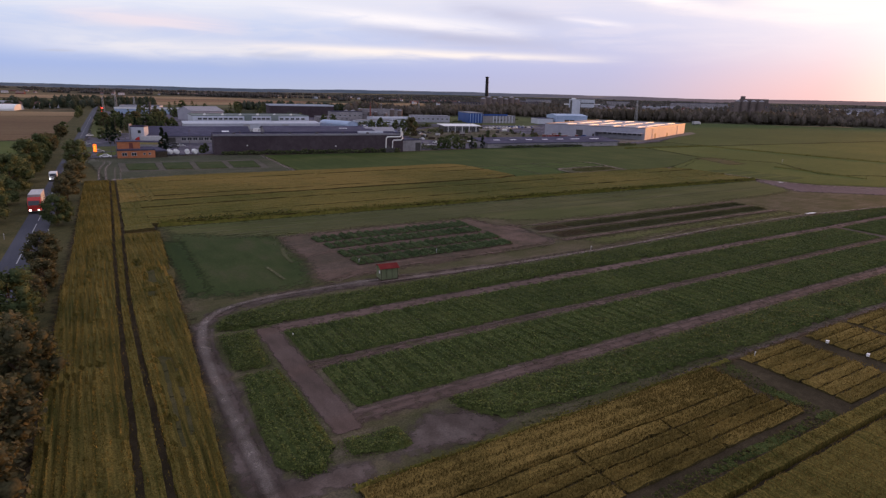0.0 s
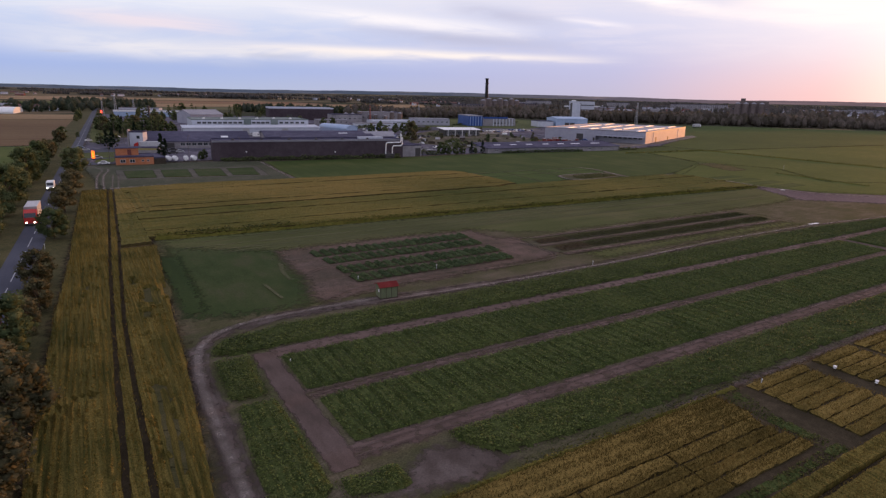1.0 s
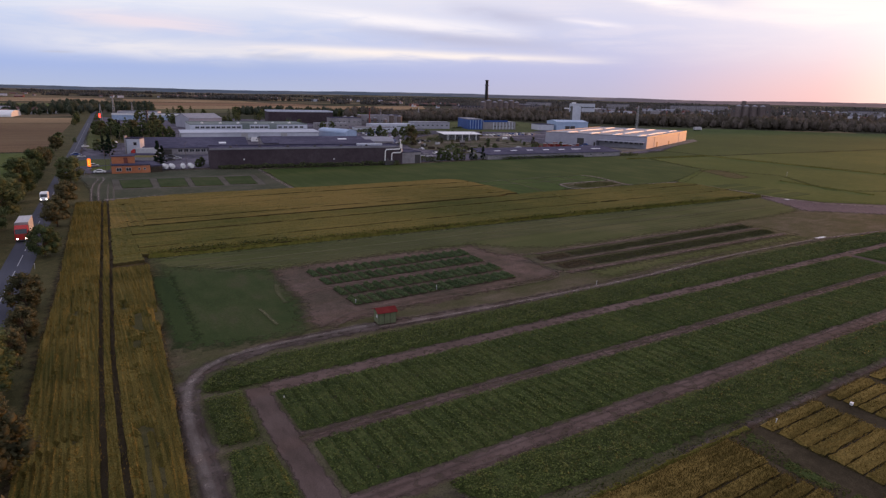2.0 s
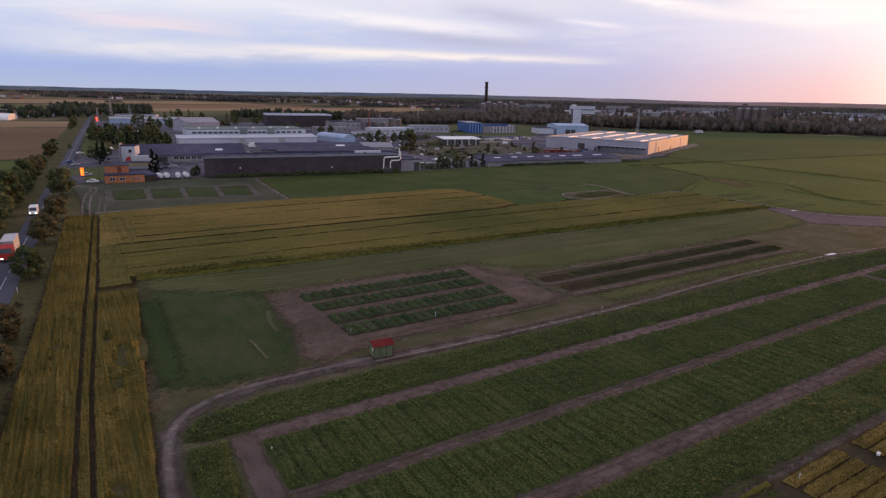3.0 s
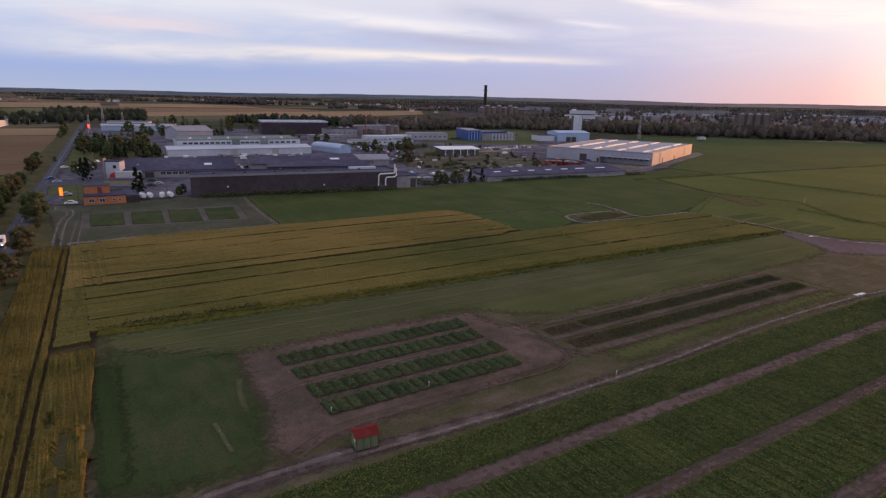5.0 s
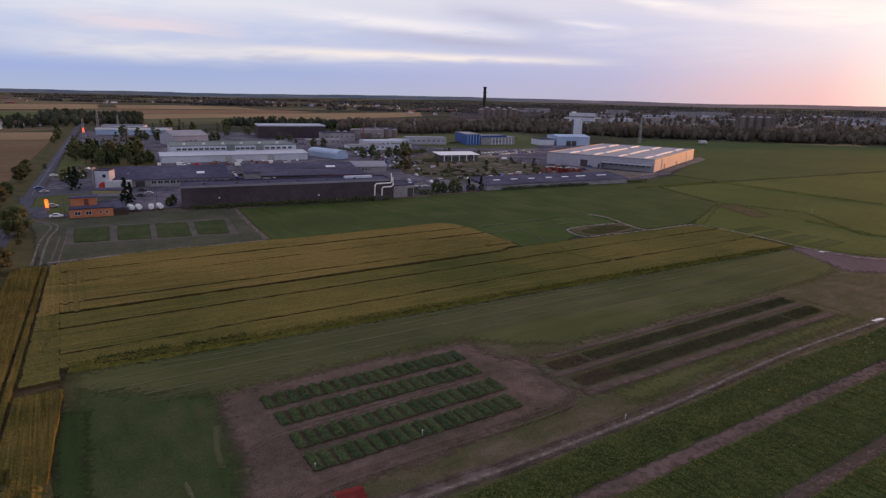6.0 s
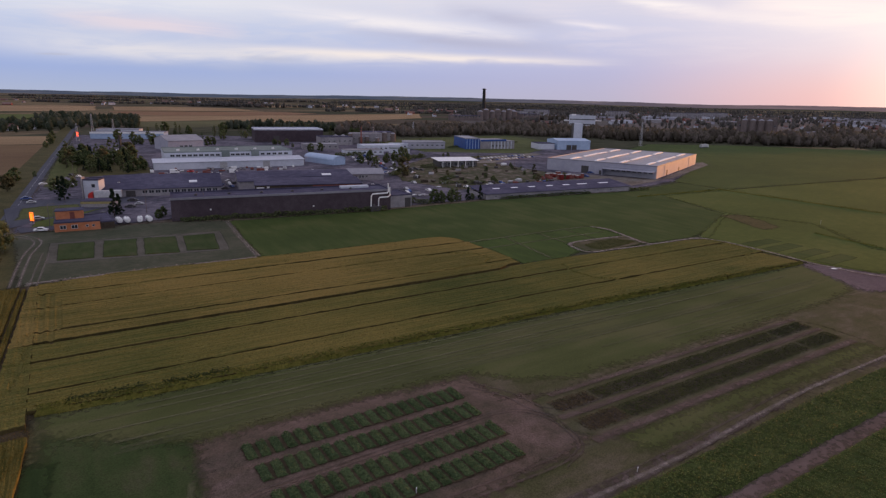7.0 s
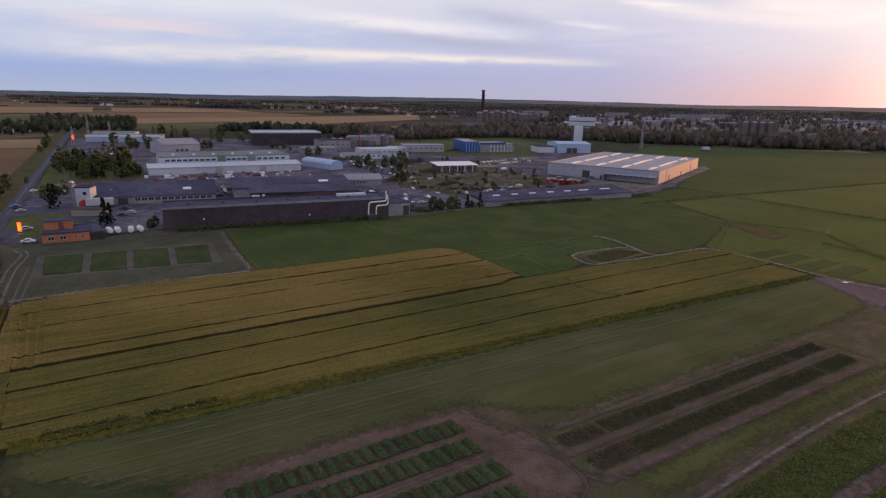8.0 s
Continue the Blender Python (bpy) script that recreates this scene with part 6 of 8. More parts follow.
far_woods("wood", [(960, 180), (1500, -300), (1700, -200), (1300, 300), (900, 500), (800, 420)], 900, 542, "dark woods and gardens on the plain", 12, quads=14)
far_woods("wood", [(185, 772), (250, 745), (300, 665), (330, 705), (300, 760), (250, 800), (190, 815)], 170, 543, "loose belt of trees beyond the works", 9, "wood_near", 30)
far_woods("wood", [(-300, 735), (10, 745), (90, 772), (102, 877), (118, 1070), (26, 1150), (-17, 1020), (-60, 900), (-300, 860)], 420, 544, "dark belt of trees along the road's end", 8.5, "wood_near", 24)
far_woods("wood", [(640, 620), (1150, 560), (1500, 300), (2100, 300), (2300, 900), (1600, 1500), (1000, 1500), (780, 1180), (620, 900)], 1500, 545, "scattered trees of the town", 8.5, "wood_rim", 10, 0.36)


def plain_at(d, a):
    """A place d ahead over the plain and a across it."""
    return (80 + 0.53 * d + 0.848 * a, 120 + 0.848 * d - 0.53 * a)


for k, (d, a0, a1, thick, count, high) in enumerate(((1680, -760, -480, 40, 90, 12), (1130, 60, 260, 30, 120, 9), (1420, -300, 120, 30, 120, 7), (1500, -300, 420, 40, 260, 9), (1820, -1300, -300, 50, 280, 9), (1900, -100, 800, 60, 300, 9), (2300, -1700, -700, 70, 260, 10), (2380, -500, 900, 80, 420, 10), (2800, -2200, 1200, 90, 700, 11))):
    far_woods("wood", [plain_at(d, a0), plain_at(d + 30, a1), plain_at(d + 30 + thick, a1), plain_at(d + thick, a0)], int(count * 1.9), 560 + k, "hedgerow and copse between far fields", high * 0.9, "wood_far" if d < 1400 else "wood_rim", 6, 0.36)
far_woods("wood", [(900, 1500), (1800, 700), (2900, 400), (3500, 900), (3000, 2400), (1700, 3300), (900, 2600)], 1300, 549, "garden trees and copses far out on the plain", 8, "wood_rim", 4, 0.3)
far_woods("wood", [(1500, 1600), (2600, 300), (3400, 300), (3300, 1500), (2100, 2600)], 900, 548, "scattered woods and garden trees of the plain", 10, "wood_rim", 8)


def far_hills():
    """The rise that closes the plain all round, far beyond everything else; its haze is painted in glowing colour."""
    m = bpy.data.materials.new("hazy_distance")
    m.use_nodes = True
    n = Nodes(m.node_tree)
    place = n.add("ShaderNodeNewGeometry").outputs["Position"]
    xyz = n.add("ShaderNodeSeparateXYZ", {0: place}).outputs
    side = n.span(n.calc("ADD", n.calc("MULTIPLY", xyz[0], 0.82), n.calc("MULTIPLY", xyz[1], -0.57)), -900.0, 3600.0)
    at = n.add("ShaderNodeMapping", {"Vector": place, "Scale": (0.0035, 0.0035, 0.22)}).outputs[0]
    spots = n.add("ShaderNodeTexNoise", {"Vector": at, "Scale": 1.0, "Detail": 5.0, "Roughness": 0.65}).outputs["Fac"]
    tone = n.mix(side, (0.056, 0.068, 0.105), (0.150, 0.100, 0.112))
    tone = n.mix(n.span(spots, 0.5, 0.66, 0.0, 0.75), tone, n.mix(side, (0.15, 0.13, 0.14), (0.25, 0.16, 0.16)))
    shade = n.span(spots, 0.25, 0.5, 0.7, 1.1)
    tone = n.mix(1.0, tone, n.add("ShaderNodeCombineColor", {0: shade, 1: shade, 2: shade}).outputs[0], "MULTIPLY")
    # emission carries the painted haze, with no lamp behind it
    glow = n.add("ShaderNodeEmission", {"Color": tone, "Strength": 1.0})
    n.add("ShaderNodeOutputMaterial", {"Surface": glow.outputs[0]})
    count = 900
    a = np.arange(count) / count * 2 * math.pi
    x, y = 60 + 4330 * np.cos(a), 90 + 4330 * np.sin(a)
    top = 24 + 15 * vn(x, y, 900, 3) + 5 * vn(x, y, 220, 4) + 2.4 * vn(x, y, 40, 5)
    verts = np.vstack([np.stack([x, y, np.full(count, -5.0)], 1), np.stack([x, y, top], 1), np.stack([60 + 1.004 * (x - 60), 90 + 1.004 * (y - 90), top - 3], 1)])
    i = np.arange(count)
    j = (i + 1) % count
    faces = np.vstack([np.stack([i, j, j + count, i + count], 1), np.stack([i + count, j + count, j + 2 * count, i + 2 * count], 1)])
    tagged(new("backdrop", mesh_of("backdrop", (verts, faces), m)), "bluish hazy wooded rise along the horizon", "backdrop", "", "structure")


far_hills()


patch("town_ground", [(600, 640), (1150, 560), (1500, 290), (2200, 250), (2500, 900), (1700, 1600), (1000, 1520), (760, 1180), (600, 900)], 0, surf("gardens_and_streets", [(0.075, 0.072, 0.066), (0.105, 0.096, 0.092), (0.15, 0.135, 0.13)], (0.01, 0.06, 1.0), bump=0.1), "grey ground of gardens and streets in the town", "ground", 6.0, 30, seed=71, soft=25.0)


# ---- buildings ----
FRAMES = {}


def window(parent, m, w, h, bars=1, label=""):
    key = (round(w, 2), round(h, 2), bars)
    if key not in FRAMES:
        bm, t = bmesh.new(), min(0.12, w * 0.12)
        box(bm, 0, w, -0.06, 0.02, 0, t), box(bm, 0, w, -0.06, 0.02, h - t, h)
        for k in range(bars + 2):
            x = (w - t) * k / (bars + 1)
            box(bm, x, x + t, -0.055, 0.02, t, h - t)
        pane = bmesh.new()
        box(pane, t * 0.5, w - t * 0.5, -0.02, 0.01, t * 0.5, h - t * 0.5)
        FRAMES[key] = (mesh_of("window_frame", bm, M["casing"]), mesh_of("pane", pane, M["glass"]))
    casing, pane = FRAMES[key]
    ob = part("window", casing, None, parent, label, m)
    part("pane", pane, None, ob)
    return ob


def building(name, label, p0, p1, depth, h, wall="white_wall", roof="tar", shape="flat", rise=0.0, eave=0.3, parapet=0.35, category="building", group=""):
    """A building on the foot line p0 to p1, reaching depth behind it. Returns its top and its length."""
    (x0, y0), (x1, y1) = p0, p1
    w = math.hypot(x1 - x0, y1 - y0)
    top = thing(name, label, category, group, "", pose(x0, y0, 0, 0, 0, math.degrees(math.atan2(y1 - y0, x1 - x0))))
    t = 0.35
    bm = bmesh.new()
    box(bm, 0, w, 0, t, 0, h), box(bm, 0, w, depth - t, depth, 0, h)
    box(bm, 0, t, t, depth - t, 0, h), box(bm, w - t, w, t, depth - t, 0, h)
    if shape in ("gable", "barrel"):
        for x in (0.0, w - t):
            if shape == "gable":
                prof = [(0, h), (depth, h), (depth / 2, h + rise)]
            else:
                prof = [(depth / 2 - math.cos(math.pi * k / 10) * depth / 2, h + math.sin(math.pi * k / 10) * rise) for k in range(11)]
            prism(bm, prof, x, x + t)
    part("wall", bm, M[wall], top)
    bm = bmesh.new()
    if shape == "flat":
        box(bm, -0.05, w + 0.05, -0.05, depth + 0.05, h, h + 0.25)
        if parapet:
            for a in ((-0.1, w + 0.1, -0.1, 0.25), (-0.1, w + 0.1, depth - 0.25, depth + 0.1), (-0.1, 0.25, 0.25, depth - 0.25), (w - 0.25, w + 0.1, 0.25, depth - 0.25)):
                box(bm, *a, h + 0.25, h + 0.25 + parapet)
    elif shape == "gable":
        k = rise / (depth / 2)
        prism(bm, [(-eave, h - eave * k), (depth / 2, h + rise), (depth + eave, h - eave * k), (depth + eave, h - eave * k + 0.25), (depth / 2, h + rise + 0.28), (-eave, h - eave * k + 0.25)], -eave, w + eave)
    elif shape == "barrel":
        arc = [(depth / 2 - math.cos(math.pi * j / 10) * (depth / 2 + eave), h + math.sin(math.pi * j / 10) * rise) for j in range(11)]
        prism(bm, arc + [(y, z + 0.3) for y, z in arc[::-1]], -eave, w + eave)
    else:
        prism(bm, [(-eave, h), (depth + eave, h + rise), (depth + eave, h + rise + 0.22), (-eave, h + 0.22)], -eave, w + eave)
    part("roof", bm, M[roof], top)
    return top, w


def windows_row(top, x0, x1, z, w, h, count, y=0.0, bars=1):
    for k in range(count):
        x = x0 + (x1 - x0 - w) * k / max(count - 1, 1)
        window(top, pose(x, y, z), w, h, bars)


def skylight(top, x, y, z, w, d, turn=0.0, slope=0.0, h=0.6):
    bm = bmesh.new()
    prism(bm, [(0, 0), (d, 0), (d, h * 0.6), (d / 2, h), (0, h * 0.6)], 0, w)
    return part("skylight", bm, M["skylight"], top, "milky white rooflight", pose(x, y, z, slope, 0, turn))


def door(top, x, z, w, h, material="dark_steel", y=0.0, label="steel door"):
    bm = bmesh.new()
    box(bm, 0, w, -0.08, 0.02, 0, h)
    for k in range(1, 5):
        box(bm, 0.05, w - 0.05, -0.11, -0.075, h * k / 5 - 0.03, h * k / 5 + 0.03)
    return part("door", bm, M[material], top, label, pose(x, y, z))


def vent(top, x, y, z, s=1.0, material="steel"):
    bm = bmesh.new()
    box(bm, -s, s, -s * 0.7, s * 0.7, 0, s, 0.05), cyl(bm, s * 0.3, 0, s, s * 1.35, s * 0.45, None, 10)
    return part("roof_vent", bm, M[material], top, "", pose(x, y, z))


# yards and approach
LAWN = [(3.5, 266), (8.5, 268), (13.2, 267), (17.9, 270.3), (22.8, 283), (21.5, 291), (11, 291.5), (4.5, 289)]
patch("works_yard", [(4, 244), (48, 247), (124, 236), (170, 236), (252, 228), (300, 240), (400, 292), (420, 420), (330, 470), (250, 560), (160, 660), (30, 700), (16, 480), (6, 300)], 0, M["yard"], "asphalt and concrete ground of the works", "yard", 0.5, 4, seed=60)
patch("lawn", [(8, 250), (14, 252), (18, 262), (30, 280), (24, 284), (10, 276)], 0, M["meadow"], "small lawn beside the brick building", "grass", 0.4, 1.5, seed=61)
patch("lawn", [(260, 440), (330, 400), (440, 470), (460, 590), (340, 580), (270, 560)], 0, surf("bright_meadow", [(0.058, 0.072, 0.027), (0.080, 0.092, 0.036), (0.108, 0.116, 0.048)], (0.02, 0.2, 3.0), bump=0.3), "bright green meadow behind the works", "grass", 1.0, 4, seed=62)
patch("lawn", [(20, 372), (58, 380), (62, 440), (56, 480), (24, 484), (17, 440)], 0, M["verge"], "rough grass under the trees of the works", "grass", 1.0, 3, seed=69)
patch("lawn", [(13, 336), (17, 372), (24, 392), (27, 484), (25, 600), (18, 515), (12.5, 420), (10, 346)], 0, M["verge_green"], "grass strip between road and works", "grass", 0.6, 2, seed=77, soft=1.5)
patch("rough_ground", [(175, 262), (235, 272), (262, 300), (262, 350), (300, 395), (240, 400), (185, 350), (165, 300)], 0, surf("rubble_and_weeds", [(0.040, 0.050, 0.022), (0.070, 0.070, 0.036), (0.105, 0.084, 0.060), (0.20, 0.165, 0.14)], (0.06, 0.22, 1.6), bump=0.5, broad=0.35, sharp=0.15), "rough ground of rubble and weeds", "ground", 1.0, 3, seed=63)
patch("gravel_yard", [(240, 362), (262, 352), (340, 392), (335, 402), (290, 392)], 0, M["gravel"], "pale gravel car park", "yard", 0.5, 3, seed=64)
patch("gravel_yard", [(250, 234), (300, 246), (296, 252), (262, 300), (240, 275), (252, 240)], 0, M["gravel"], "pale gravel beside the hall", "yard", 0.5, 3, seed=65)
patch("side_road", [(2, 252), (10, 262), (44, 292), (48, 300), (40, 301), (8, 306), (-1, 290)], 0, M["asphalt"], "asphalt side road into the works", "road", 0.1, 2, seed=66)
patch("side_road", [(6, 244), (15, 246), (14, 251), (4, 252)], 0, M["asphalt"], "asphalt drive of the brick building", "road", 0.1, 2, seed=67)
patch("lawn", LAWN, 0, M["verge_green"], "small lawn between drive and side road", "grass", 0.4, 1.5, seed=76, soft=1.0)
patch("gravel_apron", [(300, 248), (310, 248), (400, 287), (412, 300), (400, 300), (394, 293)], 0, M["gravel"], "pale gravel strip along the hall", "yard", 0.3, 2, seed=68)

# orange building by the road
b, w = building("roadside_building", "low orange-rendered building with dark flat roof", (14.5, 240.9), (26.6, 240.2), 11.4, 2.7, "brick", "tar", parapet=0.2)
for x in (1.4, 4.4):
    window(b, pose(x, 0, 0.9), 1.7, 1.2)
for x in (8.2, 9.9):
    window(b, pose(x, 0, 1.2), 0.8, 0.7, 0)
bm = bmesh.new()
box(bm, 0.2, 7.6, 6.0, 11.0, 2.95, 5.4)
part("upper_storey", bm, M["brick"], b)
bm = bmesh.new()
box(bm, 0.0, 7.8, 5.8, 11.2, 5.4, 5.6)
part("upper_roof", bm, M["tar"], b)
door(b, 4.0, 3.0, 1.3, 2.0, "redwall", 6.0, "dark red upper door")
building("annex", "low brown annex with grey flat roof", (26.8, 240.3), (30.6, 240.6), 15, 2.2, "dark_wood", "tar", parapet=0.15)
b, w = building("annex", "low yellowish shed beside the lawn", (22.5, 283), (32.5, 279), 6, 2.4, "concrete", "tar", parapet=0.0)
bm = bmesh.new()
box(bm, 0, w, -0.12, 0.0, 1.5, 2.3)
part("fascia", bm, M["yellow"], b, "yellow painted fascia board")

# dark hall and its pipes
b, w = building("dark_hall", "long windowless hall clad in dark brown sheet", (47.6, 243.4), (123.6, 232.4), 14, 7.1, "black_clad", "tar", parapet=0.5)
bm = bmesh.new()
box(bm, -0.2, w + 0.2, -0.22, -0.1, 7.2, 7.9)
part("roof_edge", bm, M["metal_roof"], b, "pale metal roof edge")
for x, zz in ((12, 3.2), (47, 2.6)):
    bm = bmesh.new()
    box(bm, x, x + 0.5, -0.3, 0.0, zz, zz + 0.5, 0.05)
    part("wall_lamp", bm, M["white"], b, "small white wall lamp")
for k in range(6):
    vent(b, 8 + 11 * k, 7, 7.35, 0.5, "dark_steel")
bm = bmesh.new()
box(bm, w - 17, w - 6, 9, 11.5, 7.35, 8.2, 0.05)
part("roof_house", bm, M["white_wall"], b, "pale low roof structure")
b, w = building("annex", "grey concrete annex at the dark hall's end", (124.6, 234.6), (134.0, 234.6), 12, 4.6, "concrete", "tar", parapet=0.2)
door(b, 6.4, 0, 2.6, 3.6)
pipe = thing("pipework", "white bent exhaust pipes on a filter unit", "pipe")
for k, pts in enumerate(([(114.9, 231.4, 2.0), (114.9, 231.0, 6.0), (115.4, 231.0, 6.6), (121.6, 231.2, 6.6), (122.2, 231.4, 7.2), (122.2, 231.6, 10.2)], [(117.8, 231.0, 1.6), (117.8, 230.8, 4.6), (118.3, 230.8, 5.2), (121.6, 230.6, 5.2), (122.4, 230.6, 5.8), (122.4, 230.8, 8.8)])):
    part("pipe", tube(bmesh.new(), pts, 0.27, 8), M["white"], pipe)
bm = bmesh.new()
box(bm, 114.4, 118.8, 230.2, 232.0, 0, 2.0, 0.08), cyl(bm, 115.8, 231.0, 2.0, 2.8, 0.7, 0.4, 10)
part("filter_unit", bm, M["dark_steel"], pipe)

# office block and long workshops
b, w = building("office_block", "white two-storey office block with grey roof", (24.4, 303.6), (29.6, 301.4), 6, 7.4, "white_wall", "tar", parapet=0.3)
window(b, pose(2.9, 0, 4.6), 1.5, 1.5, 0)
bm = bmesh.new()
box(bm, -0.5, -0.1, -0.8, 2.4, 0, 8.8, 0.05)
part("fin_wall", bm, M["concrete"], b, "tall grey fin wall")
b, w = building("workshop", "long grey workshop with a wide dark roof", (30.0, 303.4), (75.0, 296.2), 40, 3.2, "concrete", "tar", "gable", 3.2, 0.6)
windows_row(b, 15, 44, 1.3, 2.0, 1.4, 12)
door(b, 4, 0, 3.5, 2.6), door(b, 9, 0, 3.5, 2.6)
skylight(b, 33, 6.0, 4.4, 3.2, 2.4, 0, 9.1)
for k in range(7):
    vent(b, 6 + 5.5 * k, 9 + (k * 7) % 8, 4.6, 0.45)
b, w = building("workshop", "grey workshop with dark roof and window band", (82.0, 294), (131.5, 284.6), 36, 5.0, "concrete", "tar", "gable", 1.8, 0.6)
windows_row(b, 27, 49, 2.6, 1.3, 1.2, 13)
skylight(b, 37, 7.0, 5.8, 4.2, 3.0, 0, 5.6)
b, w = building("workshop", "low dark workshop with a dull red front", (82.5, 270), (124, 259.5), 15, 6.4, "dark_wood", "tar", "shed", 0.8, 0.4)
bm = bmesh.new()
box(bm, 22.5, w - 0.5, -0.12, 0.0, 4.0, 6.2)
part("red_front", bm, M["redwall"], b, "dull red wall panel")
door(b, 0.5, 0, 3.0, 5.8, "white", 0.0, "pale grey sheet gate"), door(b, 4.5, 0, 1.0, 6.0, "white", 0.0, "white door frame")
b, w = building("office_wing", "pale low wing with windows between workshops", (106, 283), (120, 279.5), 9, 5.8, "concrete", "tar", parapet=0.2)
windows_row(b, 0.6, 6, 3.6, 1.2, 1.3, 4), door(b, 8, 0.4, 4, 5.0, "white", 0.0, "pale roller door")

# white hall
b, w = building("white_hall", "long low white hall with pale roof", (60.0, 389.8), (142.0, 383.2), 13, 4.0, "white_wall", "white_wall", "shed", 1.0, 0.5)
door(b, 34, 0, 4, 3.6, "steel"), door(b, 58, 0, 4, 3.6, "steel")
b, w = building("white_hall", "white hall with a grey-green roof and windows", (67.5, 404.5), (140, 398.6), 34, 8.0, "white_wall", "green_roof", parapet=0.3)
windows_row(b, 3, 30, 5.7, 2.4, 1.3, 9), windows_row(b, 36, 47, 5.7, 2.4, 1.3, 4), windows_row(b, 53.5, 70, 5.7, 2.4, 1.3, 5)
for x in (31, 48):
    bm = bmesh.new()
    box(bm, x, x + 4.5, -0.6, 4, 5.2, 8.9, 0.05)
    part("gable_box", bm, M["green_roof"], b, "grey-green roof cabin")
for k in range(6):
    vent(b, 8 + 11 * k, 10, 8.25, 0.8, "white")
b, w = building("store", "long shed with a rounded pale blue roof", (150.2, 405.0), (158.6, 377.0), 9, 3.0, "blue_clad", "blue_clad", "barrel", 2.4, 0.3)
b, w = building("workshop", "grey gabled workshop with small windows", (140.4, 311.0), (157.6, 306.8), 13, 3.4, "concrete", "metal_roof", "gable", 2.0, 0.5)
windows_row(b, 1.2, 9.5, 1.4, 1.3, 1.4, 5)
b, w = building("grey_hall", "grey gabled hall with pale metal roof", (83, 502), (108, 506.5), 30, 7.4, "grey_clad", "metal_roof", "gable", 3.2, 0.4)
windows_row(b, 8, 17, 2.2, 2.4, 2.0, 3)
b, w = building("blue_hall", "long low hall with white and pale blue bands", (40, 646), (97, 628), 22, 5.2, "blue_clad", "metal_roof", parapet=0.6)
bm = bmesh.new()
box(bm, -0.2, w + 0.2, -0.4, -0.1, 4.6, 6.2)
part("fascia", bm, M["white"], b, "long white fascia band")
b, w = building("blue_hall", "low white hall with a long pale roof", (46, 668), (80, 656), 14, 7.0, "white_wall", "metal_roof", parapet=0.4)
b, w = building("dark_store", "large dark hall with a white roof edge", (163, 571), (222, 560), 34, 10.5, "black_clad", "white_wall", parapet=0.8)
door(b, 16, 0, 5, 5.5)

# process plant: low roofs, silos and stacks
for k, (x0, y0, x1, y1, d, h, wall, roof) in enumerate(((190, 433, 218, 428, 12, 3.6, "white_wall", "concrete"), (214, 455, 246, 450, 18, 4.5, "white_wall", "white_wall"), (244, 470, 258, 464, 10, 4.2, "white_wall", "white_wall"), (258, 470, 290, 458, 16, 5.6, "grey_clad", "metal_roof"), (205, 520, 232, 516, 20, 7.0, "concrete", "tar"), (236, 528, 262, 520, 16, 9.0, "concrete", "concrete"), (262, 560, 290, 552, 20, 8.0, "concrete", "tar"), (178, 486, 205, 482, 12, 4.0, "concrete", "metal_roof"), (228, 436, 242, 432, 8, 3.6, "white_wall", "green_roof"))):
    b, w = building("plant_building", ("pale flat-roofed building of the process plant", "grey concrete building of the process plant")[wall == "concrete"], (x0, y0), (x1, y1), d, h, wall, roof, parapet=0.2, group="plant buildings")
    windows_row(b, 1.5, w - 1.5, h * 0.45, 1.8, 1.2, max(3, int(w / 4)))


def silo(x, y, r, h, material="concrete", name="silo", label="grey upright storage silo"):
    s = thing(name, label, "silo", "storage silos", "", pose(x, y, 0))
    part("shell", cyl(bmesh.new(), 0, 0, 0, h, r, r, 18), M[material], s)
    part("cap", cyl(bmesh.new(), 0, 0, h, h + r * 0.5, r * 1.03, r * 0.15, 18), M["metal_roof"], s)
    bm = bmesh.new()
    for z in np.arange(0.6, h, 1.0):
        box(bm, -0.2, 0.2, -r - 0.12, -r - 0.05, z, z + 0.08)
    part("ladder", bm, M["dark_steel"], s)
    return s


for x, y, r, h in ((222, 530, 2.6, 9), (228, 528, 2.6, 9), (234, 526, 2.4, 11), (243, 523, 2.2, 8), (248, 521, 2.2, 8), (268, 545, 3, 10), (276, 543, 3, 10), (284, 541, 3, 9), (255, 515, 2, 7)):
    silo(x, y, r * 0.8, h * 0.85, "old_concrete", "silo", "grey-brown upright storage silo")


def stack(x, y, h, r, label, low="concrete", high="concrete", cut=0.0):
    s = thing("chimney", label, "chimney", "", "", pose(x, y, 0))
    z = h * cut
    if cut:
        part("lower_shaft", cyl(bmesh.new(), 0, 0, 0, z, r, r * 0.85, 14), M[low], s)
    part("shaft", cyl(bmesh.new(), 0, 0, z, h, r * (0.85 if cut else 1.0), r * 0.65, 14), M[high], s)
    bm = bmesh.new()
    for f in (0.97, 0.82):
        cyl(bm, 0, 0, h * f, h * f + 0.9, r * 1.05, r * 1.05, 14)
    part("gallery", bm, M["dark_steel"], s)
    return s


stack(734, 1022, 60, 4.2, "tall dark chimney with a brownish lower third", "old_concrete", "black", 0.36)
stack(49.4, 455, 14.5, 0.9, "slim dark brick chimney", "redwall", "dark_steel", 0.3)
stack(240, 516, 16, 0.7, "slim reddish plant stack", "redwall", "redwall", 0.5)
stack(262, 538, 15, 0.6, "slim grey plant stack")

# heating plant at the chimney's foot
for k in range(7):
    x, y = 700 + 15 * k, 985 + 1.5 * k
    silo(x, y, 5.2, 17 + 3 * (k % 2), "old_concrete", "silo", "tall brownish concrete silo beside the chimney")
